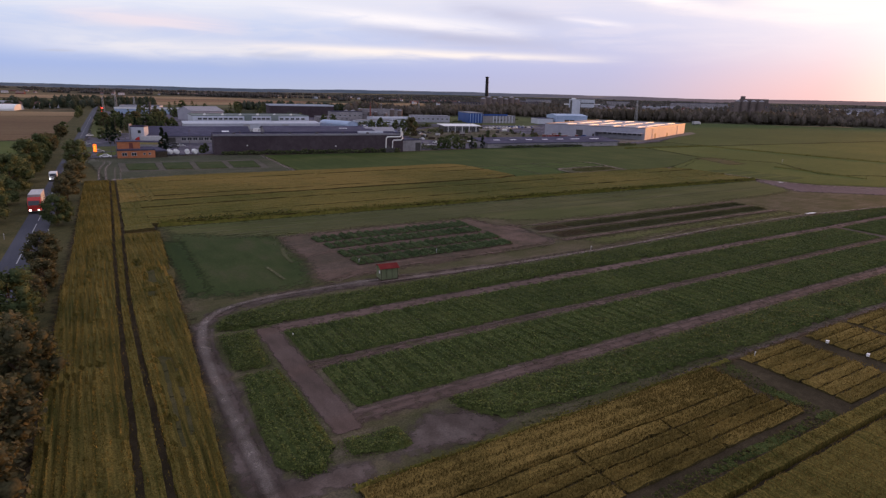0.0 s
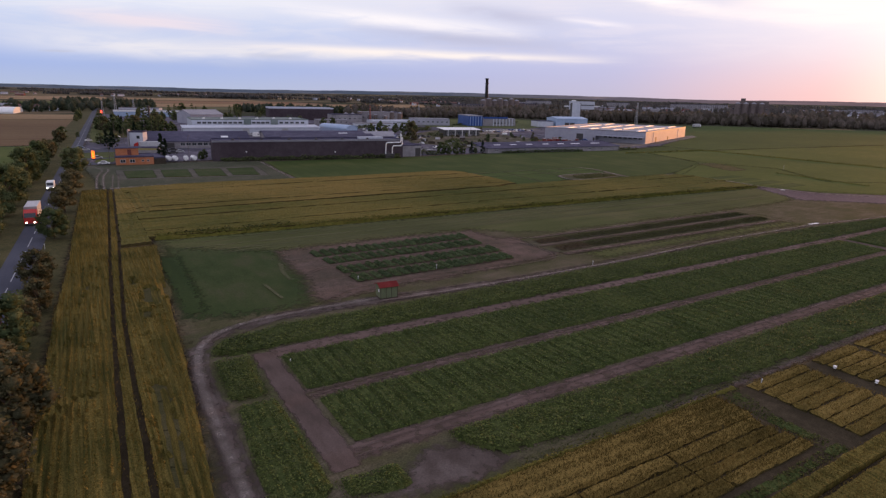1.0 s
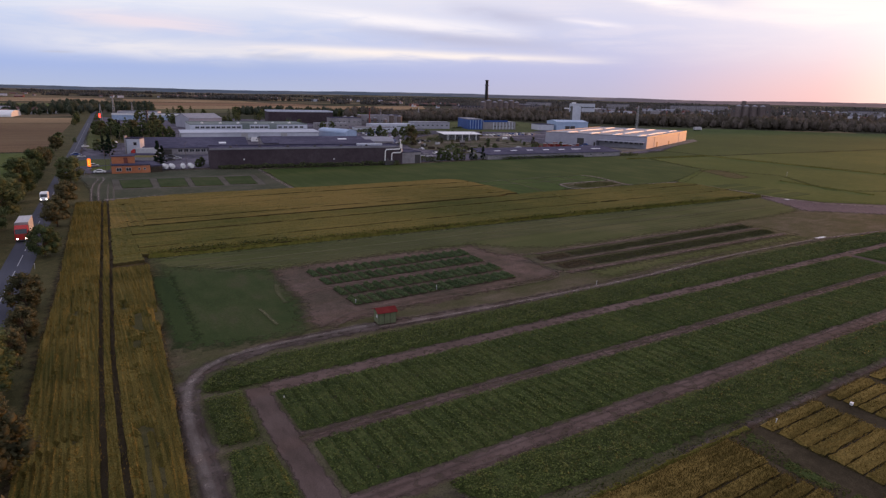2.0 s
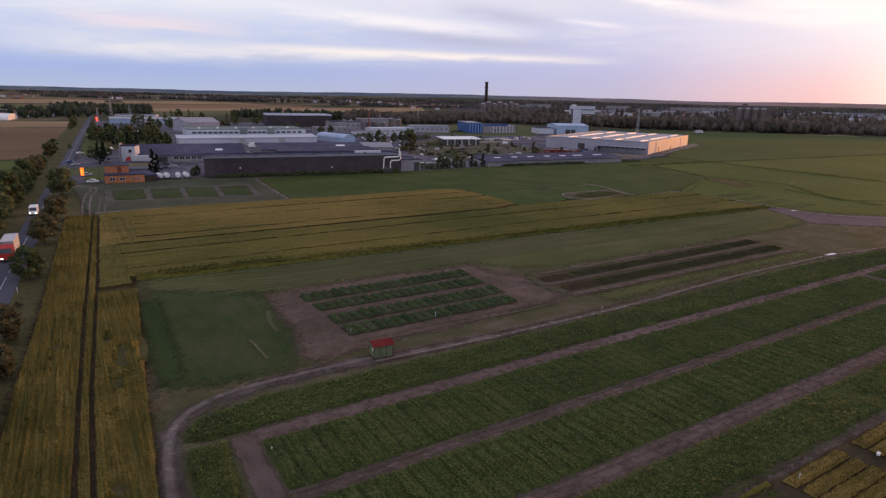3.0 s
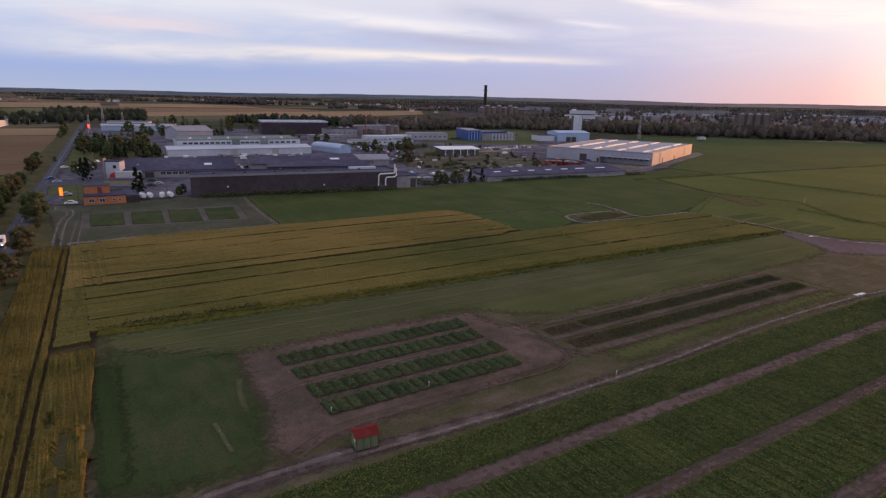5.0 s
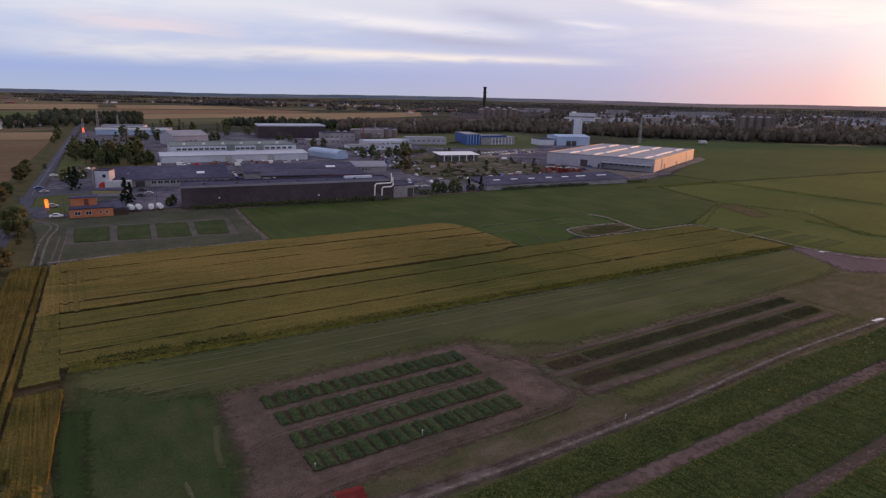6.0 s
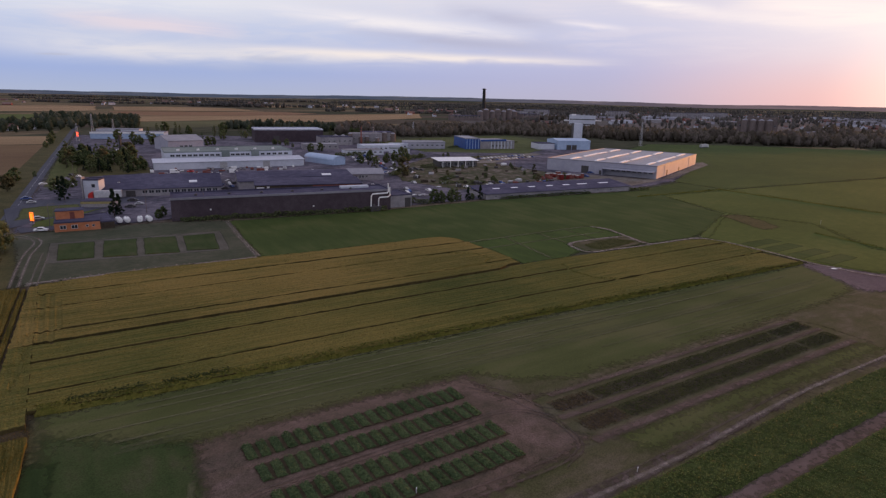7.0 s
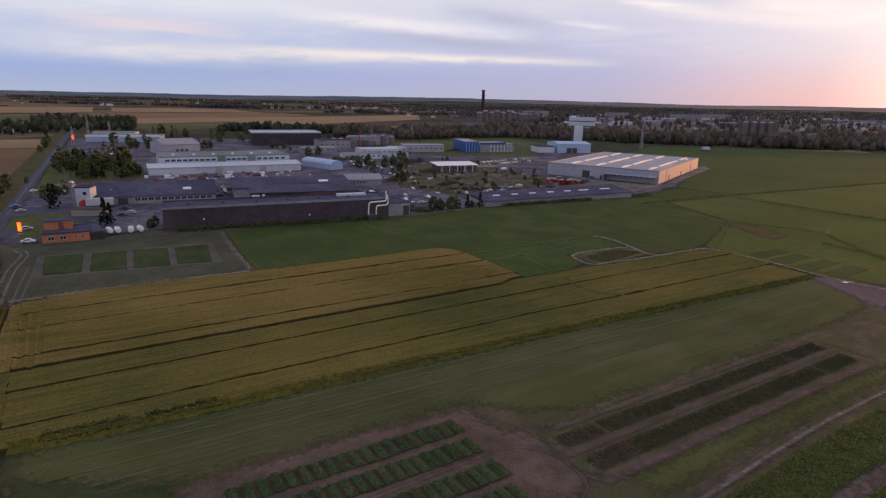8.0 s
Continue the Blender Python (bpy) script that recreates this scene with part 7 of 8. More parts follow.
b, w = building("boiler_house", "grey boiler house of the heating plant", (640, 985), (696, 975), 26, 9, "old_concrete", "tar")
windows_row(b, 3, w - 3, 6, 3, 3, 9)
b, w = building("boiler_house", "broad grey block of the heating plant", (808, 990), (850, 985), 30, 12, "old_concrete", "tar")
windows_row(b, 3, w - 3, 9, 3, 3, 7)

# blue hall on the meadow
b, w = building("blue_factory", "boxy hall in vivid blue sheet", (305, 450), (317, 446), 38, 8.6, "vivid_blue", "metal_roof", parapet=0.4)
for k in range(5):
    bm = bmesh.new()
    box(bm, 1.2 + 2.5 * k, 1.6 + 2.5 * k, -0.1, 0.0, 0.5, 8.4)
    part("pilaster", bm, M["blue_clad"], b)
b, w = building("blue_factory", "grey factory wing with white columns and blue roof edge", (317.5, 446), (350, 441), 30, 6.6, "concrete", "metal_roof", parapet=0.0)
part("blue_fascia", box(bmesh.new(), 0, w * 0.75, -0.3, 0.0, 6.6, 8.2), M["vivid_blue"], b, "vivid blue roof fascia")
for k in range(7):
    bm = bmesh.new()
    box(bm, 10 + 3.2 * k, 10.8 + 3.2 * k, -0.5, 0.0, 0, 6.4)
    part("column", bm, M["white_wall"], b)
windows_row(b, 11, 31, 2.0, 2.2, 1.6, 6)

# white canopy building
b, w = building("canopy_building", "low glazed building under a broad white roof", (214.5, 343.8), (238.5, 338.6), 13, 4.0, "dark_steel", "white", "shed", 0.8, 1.2)
windows_row(b, 1.0, w - 1.0, 0.8, 3.0, 2.4, 6, 0.0, 2)
for k in range(5):
    bm = bmesh.new()
    box(bm, 1.5 + 5 * k, 1.85 + 5 * k, -1.1, -0.75, 0, 4.2)
    part("post", bm, M["white"], b)

# tower building
b, w = building("test_hall", "pale blue sheet-clad hall with chamfered roof", (381, 420), (409, 409.5), 26, 7.6, "blue_clad", "blue_clad", "gable", 1.4, 0.2)
door(b, 8, 0, 4.4, 4.2), door(b, 13, 0, 4.4, 4.2)
b, w = building("test_hall", "small grey annex of the pale blue hall", (366, 428), (380, 423), 18, 5.0, "white_wall", "tar", parapet=0.2)
t = thing("tower", "tall white tower shaft rising behind the pale hall", "tower", "", "", pose(428, 446, 0, 0, 0, -33))
part("shaft", box(bmesh.new(), -4.0, 4.0, -4, 4, 0, 21.2, 0.1), M["white_wall"], t, "white smooth tower shaft")
bm = bmesh.new()
for x in (-4.5, 4.0):
    box(bm, x, x + 0.5, -3.6, 4.1, 0, 21.4)
part("edge_strip", bm, M["dark_steel"], t)
part("base_door", box(bmesh.new(), -3.4, 3.4, -4.1, -3.9, 4.0, 6.4, 0.02), M["dark_steel"], t)
b, w = building("white_block", "broad white block with dark window bands", (616.4, 655.5), (641.6, 630.7), 18, 20.5, "white_wall", "white_wall", parapet=0.6)
for z in (9.0, 15.5):
    windows_row(b, 1.0, w - 1.0, z, 3.6, 1.5, 9)
part("conveyor_bridge", box(bmesh.new(), -7, 0, 3, 9, 13.5, 15.0), M["white"], b)
part("conveyor_bridge", box(bmesh.new(), w, w + 8, 3, 9, 14.5, 15.5), M["white"], b)
part("roof_cabin", box(bmesh.new(), 3, 9, 4, 10, 20.8, 23.0), M["white"], b)

# big hall with the sunlit end
C = Vector((299, 250))
E2 = Vector((math.cos(radians(114.5)), math.sin(radians(114.5))))
L = C + E2 * 66
b, w = building("large_hall", "large pale grey sheet-clad hall, one end in sunlight", (L.x, L.y), (C.x, C.y), 104, 6.9, "grey_clad", "metal_roof", parapet=0.3)
for x in (58.5, 43.0, 28.0, 12.5):
    for y0, y1 in ((5, 21), (26, 70), (77, 99)):
        skylight(b, x, y0, 7.15, 1.4, y1 - y0, 0, 0, 0.7)
windows_row(b, 40, 64, 2.6, 2.2, 1.4, 8)
bm = bmesh.new()
box(bm, 36, w - 1, -5.0, 0.0, 3.9, 4.2), box(bm, 36, 36.3, -5.0, 0.0, 0, 3.9)
part("porch_roof", bm, M["grey_clad"], b)
door(b, 22, 0, 4.5, 4.4), door(b, 33, 0, 2, 2.4)
for y, hh in ((22, 3.4), (52, 2.6)):
    bm = bmesh.new()
    box(bm, w, w + 0.12, y, y + 2.8, 0.05, hh)
    part("end_door", bm, M["dark_steel"], b)
for y in (16, 80):
    part("downpipe", cyl(bmesh.new(), w + 0.3, y, 0.1, 6.6, 0.12, 0.12, 8), M["steel"], b)

# long low shed in front
b, w = building("long_shed", "long low shed with grey roof and white rooflights", (170.5, 234.6), (251, 226.8), 15, 2.2, "concrete", "tar", "shed", 1.6, 0.5)
for x, l in ((8, 3.4), (17.5, 3.4), (27, 3.4), (37, 3.4), (46.5, 3.6), (55, 5.6), (68, 5.6)):
    skylight(b, x, 7.4, 3.05, l, 1.3, 0, 6.1, 0.3)
windows_row(b, 4, 70, 0.9, 1.6, 0.8, 9)


# ---- vehicles ----
def wheels(top, spots, r=0.5, width=0.28):
    for x, y in spots:
        turn = Matrix.Translation((x, y, r)) @ pose(0, 0, 0, 0, 90, 0)
        tyre = part("wheel", cyl(bmesh.new(), 0, 0, -width / 2, width / 2, r, r, 16, turn), M["black"], top)
        part("rim", cyl(bmesh.new(), 0, 0, -width / 2 - 0.02, width / 2 + 0.02, r * 0.55, r * 0.55, 12, turn), M["steel"], tyre)


def lorry(name, label, at, cab="red_paint", length=13.0, lights=True):
    """A lorry that faces -y, its front at the origin."""
    top = thing(name, label, "lorry", "", "", at @ Matrix.Scale(1 / UNIT, 4))
    part("chassis", box(bmesh.new(), -1.0, 1.0, 0.6, length - 0.2, 0.55, 1.0, 0.03), M["dark_steel"], top)
    bm = bmesh.new()
    prism(bm, [(0.0, 0.5), (2.1, 0.5), (2.1, 3.5), (1.5, 3.6), (0.45, 3.0), (0.0, 1.9)], -1.24, 1.24)
    bmesh.ops.bevel(bm, geom=list(bm.edges), offset=0.07, segments=2, affect="EDGES")
    body = part("cab", bm, M[cab], top)
    bm = bmesh.new()
    prism(bm, [(-0.02, 1.95), (0.40, 2.92), (0.47, 2.9), (0.05, 1.95)], -1.1, 1.1)
    part("windscreen", bm, M["glass"], body)
    for x in (-1.0, 0.62):
        part("headlight", box(bmesh.new(), x, x + 0.38, -0.06, 0.06, 0.72, 0.98, 0.03), M["lamp_white"] if lights else M["white"], body)
    part("bumper", box(bmesh.new(), -1.22, 1.22, -0.1, 0.12, 0.38, 0.66, 0.04), M["dark_steel"], body)
    for x in (-1.45, 1.29):
        part("mirror", box(bmesh.new(), x, x + 0.16, 0.15, 0.3, 2.0, 2.7, 0.03), M["black"], body)
    part("box_body", box(bmesh.new(), -1.27, 1.27, 2.5, length, 1.0, 4.0, 0.04), M["tarp"], top, "pale tarpaulin box body")
    for y in (2.5, length - 0.08):
        part("box_rim", box(bmesh.new(), -1.3, 1.3, y - 0.03, y + 0.1, 0.98, 4.03), M["steel"], top)
    part("tail_lift", box(bmesh.new(), -1.2, 1.2, length, length + 0.08, 0.6, 1.0), M["dark_steel"], top)
    wheels(top, [(x, y) for x in (-1.05, 1.05) for y in (1.3, 4.2, length - 3.2, length - 1.9)])
    return top


def van(name, label, at, paint="white", lights=True):
    top = thing(name, label, "van", "", "", at @ Matrix.Scale(1 / UNIT, 4))
    bm = bmesh.new()
    prism(bm, [(0.0, 0.4), (5.4, 0.4), (5.4, 2.55), (1.9, 2.6), (1.3, 2.3), (0.75, 1.35), (0.05, 1.1)], -1.0, 1.0)
    bmesh.ops.bevel(bm, geom=list(bm.edges), offset=0.08, segments=2, affect="EDGES")
    body = part("body", bm, M[paint], top)
    part("windscreen", prism(bmesh.new(), [(0.74, 1.42), (1.27, 2.26), (1.36, 2.22), (0.84, 1.4)], -0.86, 0.86), M["glass"], body)
    for x in (-0.88, 0.56):
        part("headlight", box(bmesh.new(), x, x + 0.32, -0.05, 0.05, 0.78, 1.0, 0.03), M["lamp_white"] if lights else M["white"], body)
    part("bumper", box(bmesh.new(), -0.98, 0.98, -0.1, 0.1, 0.36, 0.6, 0.03), M["dark_steel"], body)
    part("side_window", box(bmesh.new(), -1.012, 1.012, 1.35, 2.1, 1.45, 2.1, 0.01), M["glass"], body)
    wheels(top, [(x, y) for x in (-0.85, 0.85) for y in (1.0, 4.3)], 0.36, 0.22)
    return top


lorry("lorry", "red lorry with a pale box body and lit headlights", pose(road_x(141) - 1.1, 141.0, 0.05, 0, 0, -3.2), "red_paint", 11.0)
van("van", "white box van with lit headlights on the road", pose(road_x(188) - 1.1, 188.0, 0.05, 0, 0, -3.2))
lorry("lorry", "parked red lorry with a long white trailer", pose(25.6, 300.0, 0.2, 0, 0, -100), "red_paint", 13.6, False)
lorry("lorry", "white lorry on the far field track", pose(548, 391, 0.2, 0, 0, 97), "white", 15, False)


def car(paint, at, label, group="parked cars"):
    top = thing("car", label, "car", group, "", at @ Matrix.Scale(1 / UNIT, 4))
    bm = bmesh.new()
    prism(bm, [(0, 0.3), (4.3, 0.3), (4.3, 0.8), (4.15, 0.92), (3.5, 0.95), (3.0, 1.42), (1.6, 1.45), (1.0, 0.95), (0.1, 0.82)], -0.86, 0.86)
    bmesh.ops.bevel(bm, geom=list(bm.edges), offset=0.06, segments=2, affect="EDGES")
    body = part("body", bm, M[paint], top)
    part("window_band", prism(bmesh.new(), [(1.12, 0.98), (3.38, 0.98), (2.95, 1.36), (1.65, 1.38)], -0.875, 0.875), M["glass"], body)
    for x in (-0.75, 0.45):
        part("headlight", box(bmesh.new(), x, x + 0.3, -0.03, 0.05, 0.6, 0.74, 0.02), M["white"], body)
    wheels(top, [(x, y) for x in (-0.76, 0.76) for y in (0.8, 3.4)], 0.31, 0.2)
    return top


def park():
    first = {p: car(p, pose(x, y, 0.25, 0, 0, r), label) for p, x, y, r, label in (
        ("white", 12.8, 243.6, 80, "white car parked beside the orange building"),
        ("silver", 11.6, 263.9, 95, "silver car on the drive"),
        ("red_paint", 118, 326, 20, "red car parked between workshops"),
        ("blue_paint", 6.8, 310, 97, "dark blue car at the side road"),
        ("dark_steel", 30.3, 262, 60, "dark car parked in the yard"))}
    rng = random.Random(21)
    spots = [("white", 11.4, 352, 100), ("silver", 43.1, 280, 80), ("silver", 8.5, 300, 95), ("white", 15, 340, 10), ("dark_steel", 18, 345, 20), ("white", 21, 342, 10), ("white", 25, 372, 30), ("dark_steel", 22, 380, 30)]
    for k in range(26):
        spots.append((rng.choice(("white", "silver", "dark_steel", "blue_paint", "silver", "white")), 268 + 3.1 * (k % 13) * 1.25 + rng.uniform(-0.4, 0.4), 363 + 12 * (k // 13) + 0.55 * (k % 13) * 1.4, 20 + rng.uniform(-4, 4)))
    for k in range(34):
        spots.append((rng.choice(("silver", "dark_steel", "blue_paint", "dark_steel", "dark_steel")), 172 + rng.uniform(0, 26), 322 + rng.uniform(0, 40), rng.choice((15, 105)) + rng.uniform(-6, 6)))
    for k in range(22):
        spots.append((rng.choice(("blue_paint", "silver", "dark_steel", "white", "blue_paint")), 78 + rng.uniform(0, 16), 302 + rng.uniform(0, 34) * 0.9, rng.choice((10, 100)) + rng.uniform(-6, 6)))
    for k in range(30):
        spots.append((rng.choice(("blue_paint", "silver", "dark_steel", "white", "dark_steel")), 182 + 2.9 * (k % 20) + rng.uniform(-0.3, 0.3), 258 + 7 * (k // 20) - 0.2 * (k % 20), 5 + rng.uniform(-5, 5)))
    kept = []
    for p, x, y, r in spots:
        if all(math.hypot(x - a, y - c) > 3.0 for a, c in kept):
            kept.append((x, y))
            copy_thing(first[p], pose(x, y, 0.25, 0, 0, r) @ Matrix.Scale(1 / UNIT, 4))


park()


def yard_vehicles():
    """Cars and vans about the yards of the works."""
    rng = random.Random(63)
    for x0, x1, y0, y1, count, way in ((60, 118, 352, 382, 9, 82), (134, 166, 258, 298, 7, 0), (172, 215, 372, 400, 8, -10), (36, 46, 268, 292, 2, 70), (262, 296, 262, 300, 5, 20)):
        for k in range(count):
            paint = rng.choice(("white", "silver", "silver", "dark_steel", "blue_paint", "red_paint"))
            car(paint, pose(rng.uniform(x0, x1), rng.uniform(y0, y1), 0.16, 0, 0, way + rng.choice((0, 180)) + rng.uniform(-6, 6)), {"white": "white", "silver": "silver", "dark_steel": "dark", "blue_paint": "blue", "red_paint": "red"}[paint] + " car parked in the works yard", "cars in the yards")
    for x, y, r in ((70, 372, 80), (98, 362, 78), (140, 276, 10), (186, 388, 60), (284, 290, 30), (120, 392, 75)):
        van("van", "white box van parked in the works yard", pose(x, y, 0.16, 0, 0, r), "white", False)


yard_vehicles()

# white tank bodies standing in the yard
def tank(x, y, r):
    t = thing("tank", "white rounded tank trailer parked at the yard's edge", "tank", "white tanks", "", pose(x, y, 0.2, 0, 0, r) @ Matrix.Scale(0.82, 4))
    m = pose(0, 0, 1.55, 90, 0, 0)
    bm = bmesh.new()
    cyl(bm, 0, 0, -2.2, 2.2, 1.05, 1.05, 20, m)
    bmesh.ops.bevel(bm, geom=[e for e in bm.edges if len(e.link_faces) == 2 and max(len(f.verts) for f in e.link_faces) > 4], offset=0.35, segments=3, affect="EDGES")
    part("barrel", bm, M["white"], t)
    part("hatch", cyl(bmesh.new(), 0, 0.2, 2.5, 2.85, 0.4, 0.35, 12), M["steel"], t)
    bm = bmesh.new()
    for a in (-0.8, 0.7):
        for c in (-1.6, 1.4):
            box(bm, a, a + 0.14, c, c + 0.14, 0, 1.0)
    part("stand", bm, M["dark_steel"], t)


for x, y, r in ((256.5, 334.2, 75), (32.2, 246.6, 8), (34.5, 246.2, 4), (38.2, 245.4, -6), (40.9, 245.2, 5)):
    tank(x, y, r)


# ---- the shed on the trial ground ----
def field_shed():
    t = thing("garden_shed", "pale green board shed with red roof on bare soil", "shed", "", "", pose(34.2, 70.1, 0.12, 0, 0, -6) @ Matrix.Scale(0.76, 4))
    w, d, h = 3.2, 2.4, 2.15
    part("floor_frame", box(bmesh.new(), -0.05, w + 0.05, -0.05, d + 0.05, 0.0, 0.14, 0.02), M["dark_wood"], t)
    me = mesh_of("board", box(bmesh.new(), 0, 0.385, 0, 0.03, 0.14, h, 0.006), M["shed_wood"])
    for k in range(8):
        part("board", me, None, t, "", pose(0.01 + 0.4 * k, 0, 0)), part("board", me, None, t, "", pose(0.01 + 0.4 * k, d - 0.03, 0))
    for k in range(6):
        part("board", me, None, t, "", pose(0.0, 0.39 + 0.4 * k, 0, 0, 0, -90)), part("board", me, None, t, "", pose(w - 0.03, 0.39 + 0.4 * k, 0, 0, 0, -90))
    for x in (0.0, 1.02, 2.04, 3.12):
        part("batten", box(bmesh.new(), x, x + 0.09, -0.04, 0.0, 0.14, h, 0.005), M["dark_wood"], t)
    part("inner_wall", box(bmesh.new(), 0.04, w - 0.04, 0.04, d - 0.04, 0.14, h - 0.02), M["dark_wood"], t)
    part("roof", prism(bmesh.new(), [(-0.28, h - 0.04), (d / 2, h + 0.52), (d + 0.28, h - 0.04), (d + 0.28, h + 0.03), (d / 2, h + 0.6), (-0.28, h + 0.03)], -0.25, w + 0.25), M["red_roof"], t, "red corrugated sheet roof")
    part("gable", prism(bmesh.new(), [(0, h), (d, h), (d / 2, h + 0.46)], 0.0, w), M["shed_wood"], t)
    part("notice", box(bmesh.new(), -0.06, -0.03, 0.5, 0.95, 1.15, 1.65), M["white"], t, "small white notice")


field_shed()


def post(x, y, h, label="slim pale marker post", material="white"):
    t = thing("marker_post", label, "post", "marker posts", "", pose(x, y, 0.0))
    bm = bmesh.new()
    box(bm, -0.035, 0.035, -0.035, 0.035, 0, h, 0.008)
    part("stake", bm, M["casing"], t)
    part("plate", box(bmesh.new(), -0.05, 0.05, -0.065, -0.035, h - 0.2, h, 0.008), M[material], t)


for x, y, h in ((17.7, 56.9, 0.6), (72.7, 69.4, 0.75), (249, 137, 2.0), (34.9, 79.0, 0.9), (48.3, 79.0, 0.9), (55.4, 30.0, 1.0), (-4.3, 119.6, 1.0), (-10.5, 119.0, 1.0), (-2.2, 163, 1.0), (-8.2, 163, 1.0)):
    post(x, y, h)


def white_box(x, y, r):
    t = thing("instrument_box", "small white instrument box among wheat plots", "box", "instrument boxes", "", pose(x, y, 0.3, 0, 0, r) @ Matrix.Scale(0.5, 4))
    part("case", box(bmesh.new(), -0.35, 0.35, -0.25, 0.25, 0.35, 0.8, 0.04), M["white"], t)
    part("lid", box(bmesh.new(), -0.4, 0.4, -0.3, 0.3, 0.8, 0.86, 0.02), M["white"], t)
    bm = bmesh.new()
    for a in (-0.3, 0.22):
        for c in (-0.2, 0.14):
            box(bm, a, a + 0.06, c, c + 0.06, -0.5, 0.36)
    part("stand", bm, M["dark_wood"], t)


white_box(65.5, 28.2, 10), white_box(65.6, 24.4, 12)
patch("sheet", [(189, 104.8), (191.5, 104.2), (192.5, 103.2), (189.6, 103.5)], 0, M["white"], "crumpled white fleece sheet on soil", "sheet", 0.15, 0.5, "", 90)
patch("sheet", [(141.6, 70.9), (145, 70.6), (145.2, 70.0), (142, 70.1)], 0, M["white"], "crumpled white fleece sheet beside the track", "sheet", 0.12, 0.5, "", 91)


# ---- lit signs, masts and lamps ----
def pylon(x, y, h, w, material, label):
    t = thing("pylon_sign", label, "sign", "", "", pose(x, y, 0.1, 0, 0, -35))
    part("post", box(bmesh.new(), -0.12, 0.12, -0.12, 0.12, 0, h * 0.35, 0.02), M["dark_steel"], t)
    part("panel", box(bmesh.new(), -w / 2, w / 2, -0.18, 0.18, h * 0.25, h, 0.05), M[material], t)
    bm = bmesh.new()
    for k in range(3):
        box(bm, -w * 0.28, w * 0.28, -0.2, -0.185, h * (0.4 + 0.17 * k), h * (0.46 + 0.17 * k))
    part("price_bar", bm, M["lamp_yellow"], t)
    part("plinth", box(bmesh.new(), -0.6, 0.6, -0.4, 0.4, 0, 0.25, 0.04), M["concrete"], t)


pylon(8.4, 258.6, 3.7, 1.1, "lamp_orange", "glowing orange pylon sign beside the road")
pylon(31, 664, 5, 1.8, "lamp_red", "glowing red pylon sign far along the road")


def street_lamp(x, y, h, r=0, glow=False):
    t = thing("street_lamp", "slim grey lamp post", "lamp post", "lamp posts", "", pose(x, y, 0, 0, 0, r))
    part("pole", tube(bmesh.new(), [(0, 0, 0), (0, 0, h * 0.5), (0, 0, h), (0.5, 0, h + 0.35), (1.4, 0, h + 0.45)], 0.09, 6, 0.5), M["old_concrete"], t)
    part("lantern", box(bmesh.new(), 1.2, 1.9, -0.12, 0.12, h + 0.36, h + 0.48, 0.04), M["old_concrete"], t)


for x, y, h, r in ((14.6, 247, 6.5, 0), (16.2, 252, 6.5, 0), (13.2, 250.5, 7, 0), (24, 330, 9, 0), (22, 360, 9, 0), (42, 262, 8, 60), (59, 248.5, 8, 90), (205, 300, 8, 0), (262, 330, 9, 0), (300, 430, 9, 0), (345, 455, 9, 0), (30, 520, 9, 180), (26, 590, 9, 180)):
    street_lamp(x, y, h, r)


def mast(x, y, h, label):
    t = thing("lattice_mast", label, "mast", "", "", pose(x, y, 0))
    bm = bmesh.new()
    for a, c in ((-1, -1), (1, -1), (1, 1), (-1, 1)):
        tube(bm, [(a * 1.1, c * 1.1, 0), (a * 0.35, c * 0.35, h)], 0.16, 5, 0.6)
    part("leg_set", bm, M["steel"], t)
    bm = bmesh.new()
    n = int(h / 2)
    for k in range(n):
        s0, s1 = 1.1 - 0.75 * k / n, 1.1 - 0.75 * (k + 1) / n
        z0, z1 = h * k / n, h * (k + 1) / n
        for a, c in ((1, 1), (1, -1), (-1, -1), (-1, 1)):
            p, q = (a * s0, c * s0, z0), (-c * s1, a * s1, z1)
            tube(bm, [p, q], 0.09, 4)
    tagged(part("bracing", bm, M["steel"], t), kind="stuff")


mast(43, 661, 21, "thin lattice radio mast"), mast(491, 424, 23, "lattice power pylon before the woods")
for x, y in ((30, 618), (62, 700), (350, 620)):
    mast(x, y, 15, "thin grey lattice radio mast")

